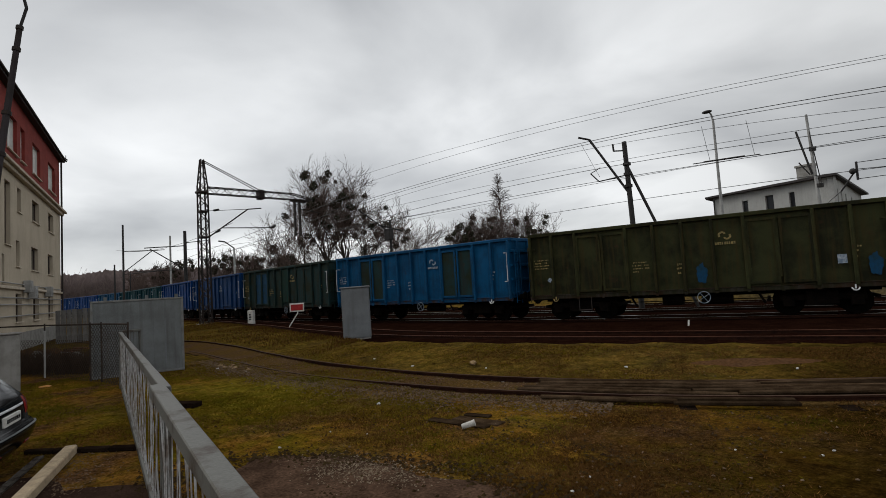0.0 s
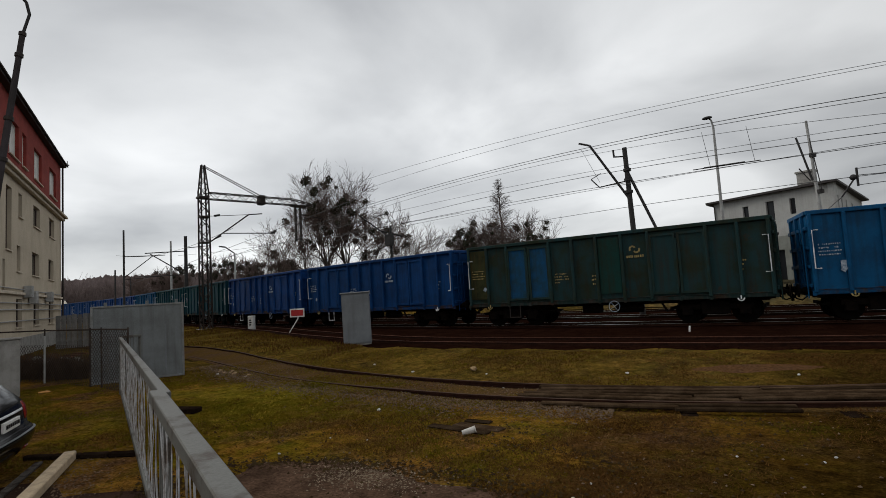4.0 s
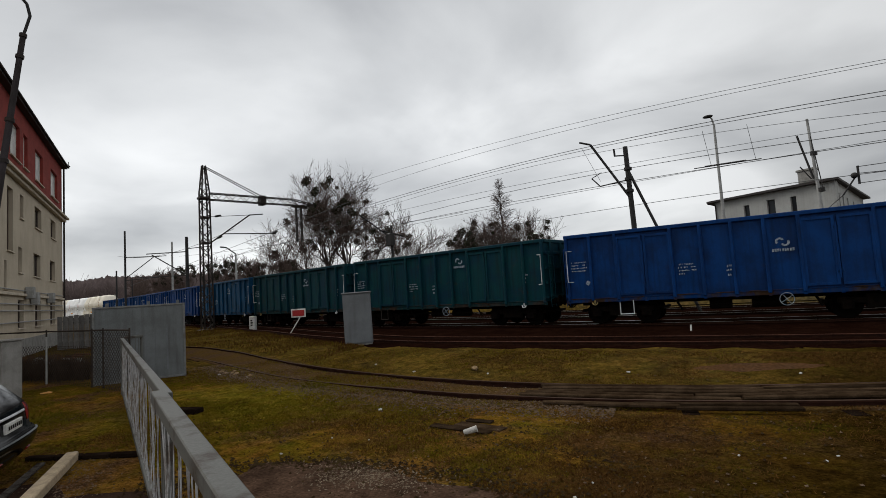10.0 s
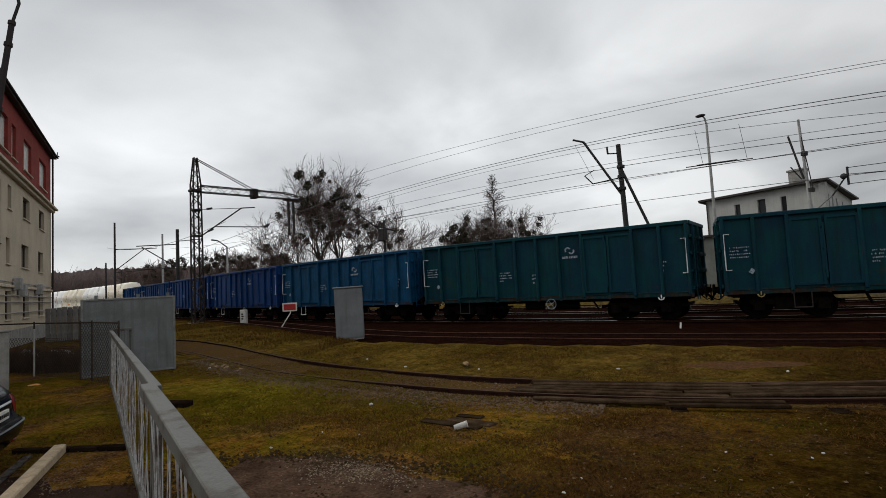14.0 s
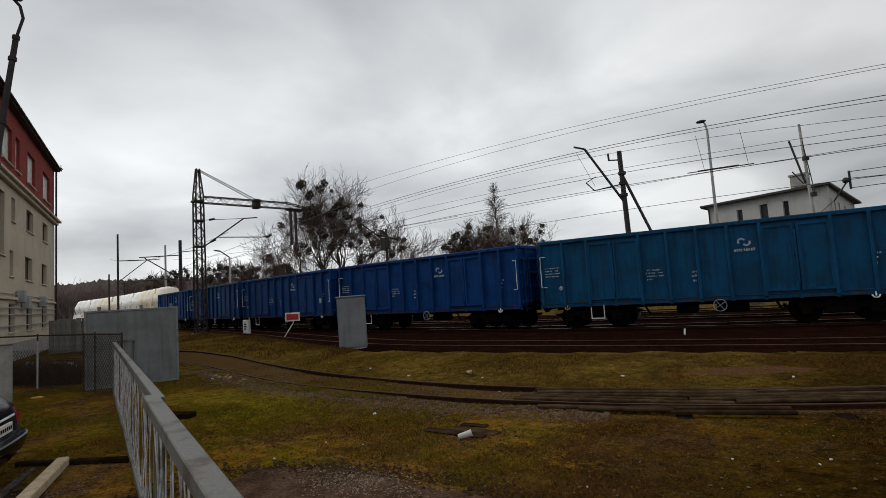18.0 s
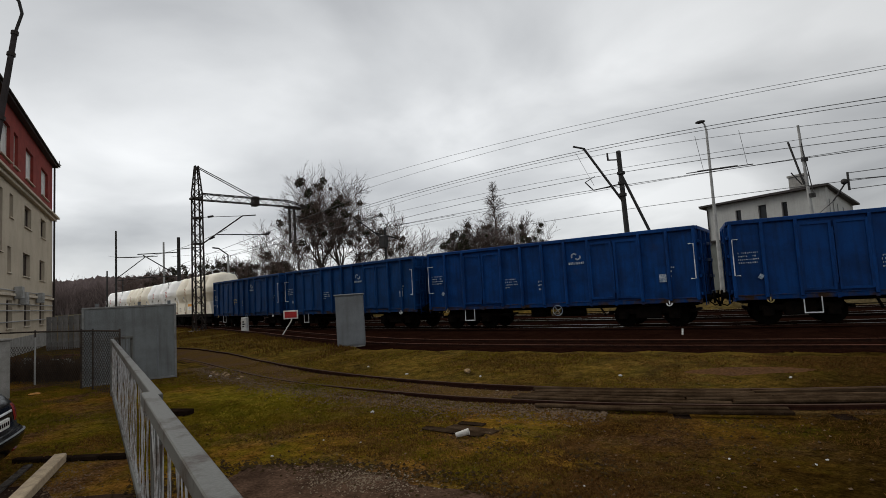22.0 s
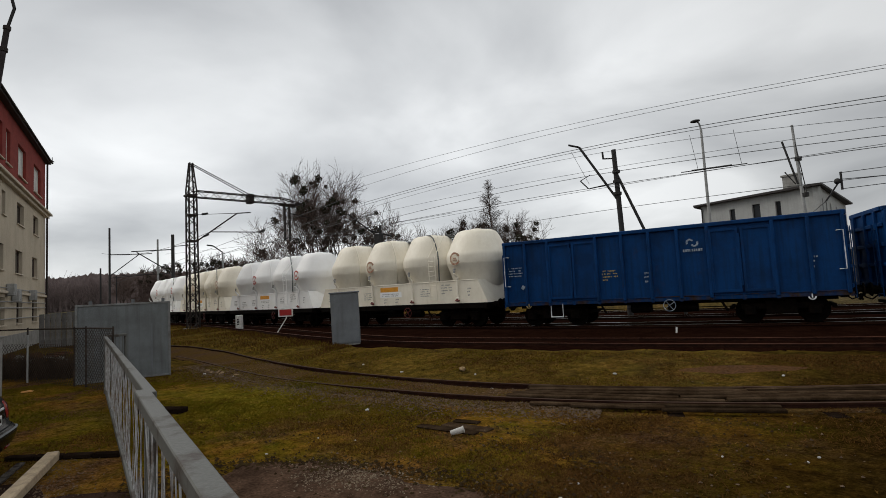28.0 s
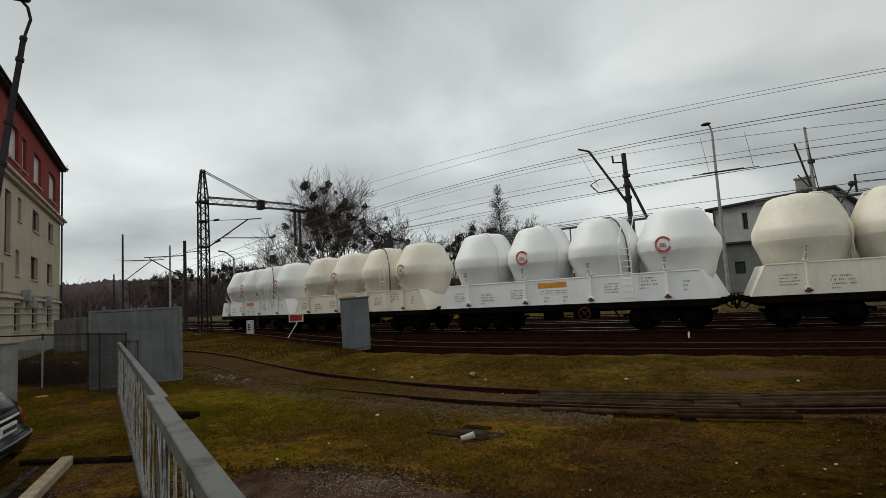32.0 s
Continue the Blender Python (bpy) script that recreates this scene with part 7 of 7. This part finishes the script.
def build_hill():
    """The wooded ridge far behind the line, its top ragged with tree crowns."""
    rng = random.Random(3)
    v, f = [], []
    for i in range(700):
        a = radians(92 - i * 0.082)
        d = 250 + 20 * math.sin(i * 0.02)
        x, y = -d * math.sin(a), d * math.cos(a)
        k = max(0.0, min(1.0, 1.0 - (i - 300) / 400))
        h = (15.2 + 2.5 * noise.noise((i * 0.02, 1, 0))) * (0.55 + 0.45 * k) + 1.1 * noise.noise((i * 0.35, 2, 0)) + rng.uniform(-0.3, 0.35)
        v += [(x, y, -1), (x * 1.001, y * 1.001, h * 0.75), (x * 1.004, y * 1.004, h), (x * 1.25, y * 1.25, -1)]
    for i in range(699):
        b = i * 4
        for j in range(3):
            f.append((b + j, b + 4 + j, b + 5 + j, b + 1 + j))
    me = bpy.data.meshes.new("backdrop_ridge")
    me.from_pydata(v, [], f)
    me.materials.append(M["hill"])
    tagged(new("backdrop_ridge", me), "brown leafless wooded ridge on the horizon", "", kind="structure")
    thicket("far_wood", -242, 20, -226, 105, 6, 17.5, 2600, 21, "far leafless wood on the ridge", "wood_far", 0.13)


build_hill()

# ---------------------------------------------------------------- grass and gravel


def grass():
    """Short winter grass: thin blades in tufts, densest near the camera."""
    rng = random.Random(77)
    v, f = [], []
    mats = []
    made = 0
    while made < 230000:
        r = 1.6 + 17 * rng.random() ** 1.5
        a = radians(rng.uniform(-2, 92))
        x, y = -r * math.sin(a), r * math.cos(a)
        if noise.noise((x * 0.5, y * 0.5, 9.0)) + 0.5 * noise.noise((x * 1.9, y * 1.9, 3.0)) + rng.uniform(-0.3, 0.3) < -0.04:
            continue
        if ((x + 4.75) / 1.95) ** 2 + ((y - 3.2) / 1.0) ** 2 < 1.0 + 0.5 * noise.noise((x * 1.5, y * 1.5, 8.0)) or (x < -1 and y < 0.75 - 0.228 * (x + 1) and x > -8.9):
            continue
        sy = siding_y(x)[0] if x > -40 else 99
        if sy - 1.9 < y < sy + 0.2:
            if x > -8.5 and rng.random() < 0.7:
                continue
        if offset_of(x, y) > -8.6:
            continue
        # blades thinned out on the right so the darkened ground shows
        if x > -3.2 + 1.5 * noise.noise((x * 0.6, y * 0.6, 1.0)) and y < 9 and rng.random() < 0.75:
            continue
        z = ground_z(x, y) + (0.03 if sy - 1.7 < y < sy + 0.15 else 0.0)
        h = rng.uniform(0.010, 0.028) * (1 + 0.8 * max(0, noise.noise((x * 0.8, y * 0.8, 4.0))))
        t = rng.uniform(0, 6.28)
        w = 0.004 + 0.0006 * r
        lx, ly = rng.gauss(0, 1.5) * h, rng.gauss(0, 1.5) * h
        b = len(v)
        c, s = math.cos(t) * w, math.sin(t) * w
        v += [(x - c, y - s, z - 0.01), (x + c, y + s, z - 0.01), (x + lx, y + ly, z + h)]
        f.append((b, b + 1, b + 2))
        g = noise.noise((x * 0.55, y * 0.55, 2.0)) + 0.5 * noise.noise((x * 1.6, y * 1.6, 7.0)) + rng.uniform(-0.35, 0.35) - 0.11 * (x + 6.5)
        if y - 0.41 * x > 11.4 and rng.random() < 0.5:
            g = -1.0
        # mostly dark blades on the right, part of the same painted vignette
        bare = x > -3.6 + 1.2 * noise.noise((x * 0.7, y * 0.7, 5.0))
        mats.append(2 if bare and rng.random() < 0.85 else 0 if g > 0.05 else 1 if rng.random() < 0.36 else 2)
        made += 1
    # loose tufts of longer grass
    for _ in range(1500):
        r = 2.6 + 11 * rng.random()
        a = radians(rng.uniform(30, 84))
        x, y = -r * math.sin(a), r * math.cos(a)
        if x > -4.2 or noise.noise((x * 0.5, y * 0.5, 9.0)) < -0.12 or ((x + 4.75) / 2.1) ** 2 + ((y - 3.2) / 1.15) ** 2 < 1.0 or y < 0.9 - 0.228 * (x + 1) or offset_of(x, y) > -8.7:
            continue
        if siding_y(x)[0] - 1.8 < y < siding_y(x)[0] + 0.2:
            continue
        z = ground_z(x, y)
        kind = 0 if rng.random() < 0.25 + 0.05 * (-x) else 1 if rng.random() < 0.35 else 2
        for _ in range(rng.randint(14, 30)):
            px, py = x + rng.gauss(0, 0.05), y + rng.gauss(0, 0.05)
            h, t = rng.uniform(0.02, 0.06), rng.uniform(0, 6.28)
            c, s = math.cos(t) * 0.005, math.sin(t) * 0.005
            b = len(v)
            v += [(px - c, py - s, z - 0.01), (px + c, py + s, z - 0.01), (px + rng.gauss(0, 0.8) * h, py + rng.gauss(0, 0.8) * h, z + h)]
            f.append((b, b + 1, b + 2))
            mats.append(kind)
    # taller dry stalks on the bank before the tracks
    made = 0
    while made < 20000:
        st = -17 - 33 * rng.random() ** 1.4
        x, y, h = track(st, bed_edge(st) - 0.1 - 4.2 * rng.random() ** 1.5)
        sy = siding_y(x)[0]
        if y < sy + 0.4 or noise.noise((x * 0.4, y * 0.4, 6.0)) + rng.uniform(-0.3, 0.3) < -0.05:
            made += 0.2
            continue
        z = ground_z(x, y)
        h = rng.uniform(0.03, 0.12)
        t, w = rng.uniform(0, 6.28), 0.014
        b = len(v)
        c, s = math.cos(t) * w, math.sin(t) * w
        v += [(x - c, y - s, z - 0.02), (x + c, y + s, z - 0.02), (x + rng.gauss(0, 0.4) * h, y + rng.gauss(0, 0.4) * h, z + h)]
        f.append((b, b + 1, b + 2))
        mats.append(2 if rng.random() < 0.7 else 1 if rng.random() < 0.3 else 0)
        made += 1
    me = bpy.data.meshes.new("grass")
    me.from_pydata(v, [], f)
    for m in ("blade_green", "blade_straw", "blade_brown"):
        me.materials.append(M[m])
    me.polygons.foreach_set("material_index", mats)
    tagged(new("grass", me), "short patchy winter grass, olive and straw coloured", "grass", kind="stuff")


M["blade_green"] = mat("blade_green", (0.092, 0.078, 0.006), 0.85, other=(0.13, 0.084, 0.009), scale=1.2, bump=0, spec=0.0)
M["blade_straw"] = mat("blade_straw", (0.15, 0.086, 0.022), 0.9, other=(0.10, 0.055, 0.014), scale=1.2, bump=0, spec=0.0)
M["blade_brown"] = mat("blade_brown", (0.088, 0.042, 0.013), 0.9, other=(0.052, 0.025, 0.008), scale=1.2, bump=0, spec=0.0)
M["clod"] = mat("clod", (0.030, 0.019, 0.010), 1.0, other=(0.05, 0.034, 0.014), scale=3, spec=0.0)
M["pebble"] = mat("pebble", (0.14, 0.098, 0.064), 0.95, other=(0.055, 0.036, 0.023), scale=9, fine=0.3, spec=0.05)
grass()


def gravel(name, spots, label, mk, seed, lift=0.012):
    """Loose stones: low four-sided lumps scattered by the given spots."""
    rng = random.Random(seed)
    v, f = [], []
    for x, y, s in spots(rng):
        z = ground_z(x, y) + lift
        b = len(v)
        n = 5
        t = rng.uniform(0, 6.28)
        for i in range(n):
            a = t + 6.28318 * i / n
            v.append((x + s * math.cos(a) * rng.uniform(0.7, 1.2), y + s * math.sin(a) * rng.uniform(0.7, 1.2), z))
        v.append((x + rng.uniform(-0.3, 0.3) * s, y + rng.uniform(-0.3, 0.3) * s, z + s * rng.uniform(0.5, 1.0)))
        for i in range(n):
            f.append((b + i, b + (i + 1) % n, b + n))
    me = bpy.data.meshes.new(name)
    me.from_pydata(v, [], f)
    me.materials.append(M[mk])
    tagged(new(name, me), label, "gravel", kind="stuff")


def mud_spots(rng):
    for _ in range(1500):
        k = rng.gauss(0, 0.3), rng.gauss(0, 0.22)
        yield -4.90 + k[0] * 1.3 + k[1] * -0.5, 3.60 + k[0] * 0.45 + k[1] * 0.9, 0.004 + 0.011 * rng.random() ** 2


def clod_spots(rng):
    for _ in range(2600):
        a, k = rng.uniform(0, 6.28), rng.gauss(1.0, 0.13)
        x, y = 2.15 * k * math.cos(a), 0.95 * k * math.sin(a)
        yield -4.7 + x * 0.93 - y * 0.37, 3.05 + x * 0.37 + y * 0.93, 0.008 + 0.022 * rng.random() ** 2


def bed_spots(rng):
    for _ in range(13000):
        x = -4.6 - 13 * rng.random() ** 1.2
        px, py, h = siding_point(x, rng.gauss(-1.6, 0.36) if rng.random() < 0.8 else rng.uniform(-1.2, 0.3))
        yield px, py, 0.008 + 0.016 * rng.random() ** 2


def field_spots(rng):
    for _ in range(500):
        r, a = 2.5 + 9 * rng.random(), radians(rng.uniform(4, 62))
        yield -r * math.sin(a), r * math.cos(a), rng.uniform(0.008, 0.022)


def ballast_spots(rng):
    for _ in range(9000):
        s = rng.uniform(-45, 0)
        o = rng.uniform(-8.9, -3.2)
        if o < bed_edge(s) - 0.2:
            continue
        x, y, h = track(s, o)
        yield x, y, rng.uniform(0.025, 0.05)


M["pale_pebble"] = mat("pale_pebble", (0.21, 0.165, 0.115), 0.95, other=(0.09, 0.065, 0.043), scale=9, fine=0.3, spec=0.05)
gravel("gravel", mud_spots, "pale washed-out pebbles in the mud", "pale_pebble", 1)
gravel("gravel", bed_spots, "grey-brown stones along the siding", "pebble", 2, 0.03)


def soil_spots(rng):
    """Crumbs of earth in loose patches over the grass."""
    for _ in range(46):
        r, a = 3.0 + 7.5 * rng.random(), radians(rng.uniform(6, 74))
        cx, cy, w = -r * math.sin(a), r * math.cos(a), rng.uniform(0.12, 0.4)
        for _ in range(70):
            yield cx + rng.gauss(0, w * 1.4), cy + rng.gauss(0, w), 0.006 + 0.018 * rng.random() ** 2


def yard_spots(rng):
    for _ in range(1200):
        k = rng.random()
        yield -8.6 + 2.6 * k + rng.gauss(0, 0.22), 1.75 - 1.0 * k + rng.gauss(0, 0.22), 0.005 + 0.010 * rng.random() ** 2


gravel("soil_clods", clod_spots, "dark crumbs of soil round the mud", "clod", 6)
gravel("soil_clods", soil_spots, "dark crumbs of soil scattered in the grass", "clod", 8)
gravel("gravel", yard_spots, "grey crushed stones beside the kerb", "pebble", 5)
gravel("gravel", field_spots, "scattered pale pebbles in the grass", "pebble", 3)
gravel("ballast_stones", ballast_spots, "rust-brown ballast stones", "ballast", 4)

motions()
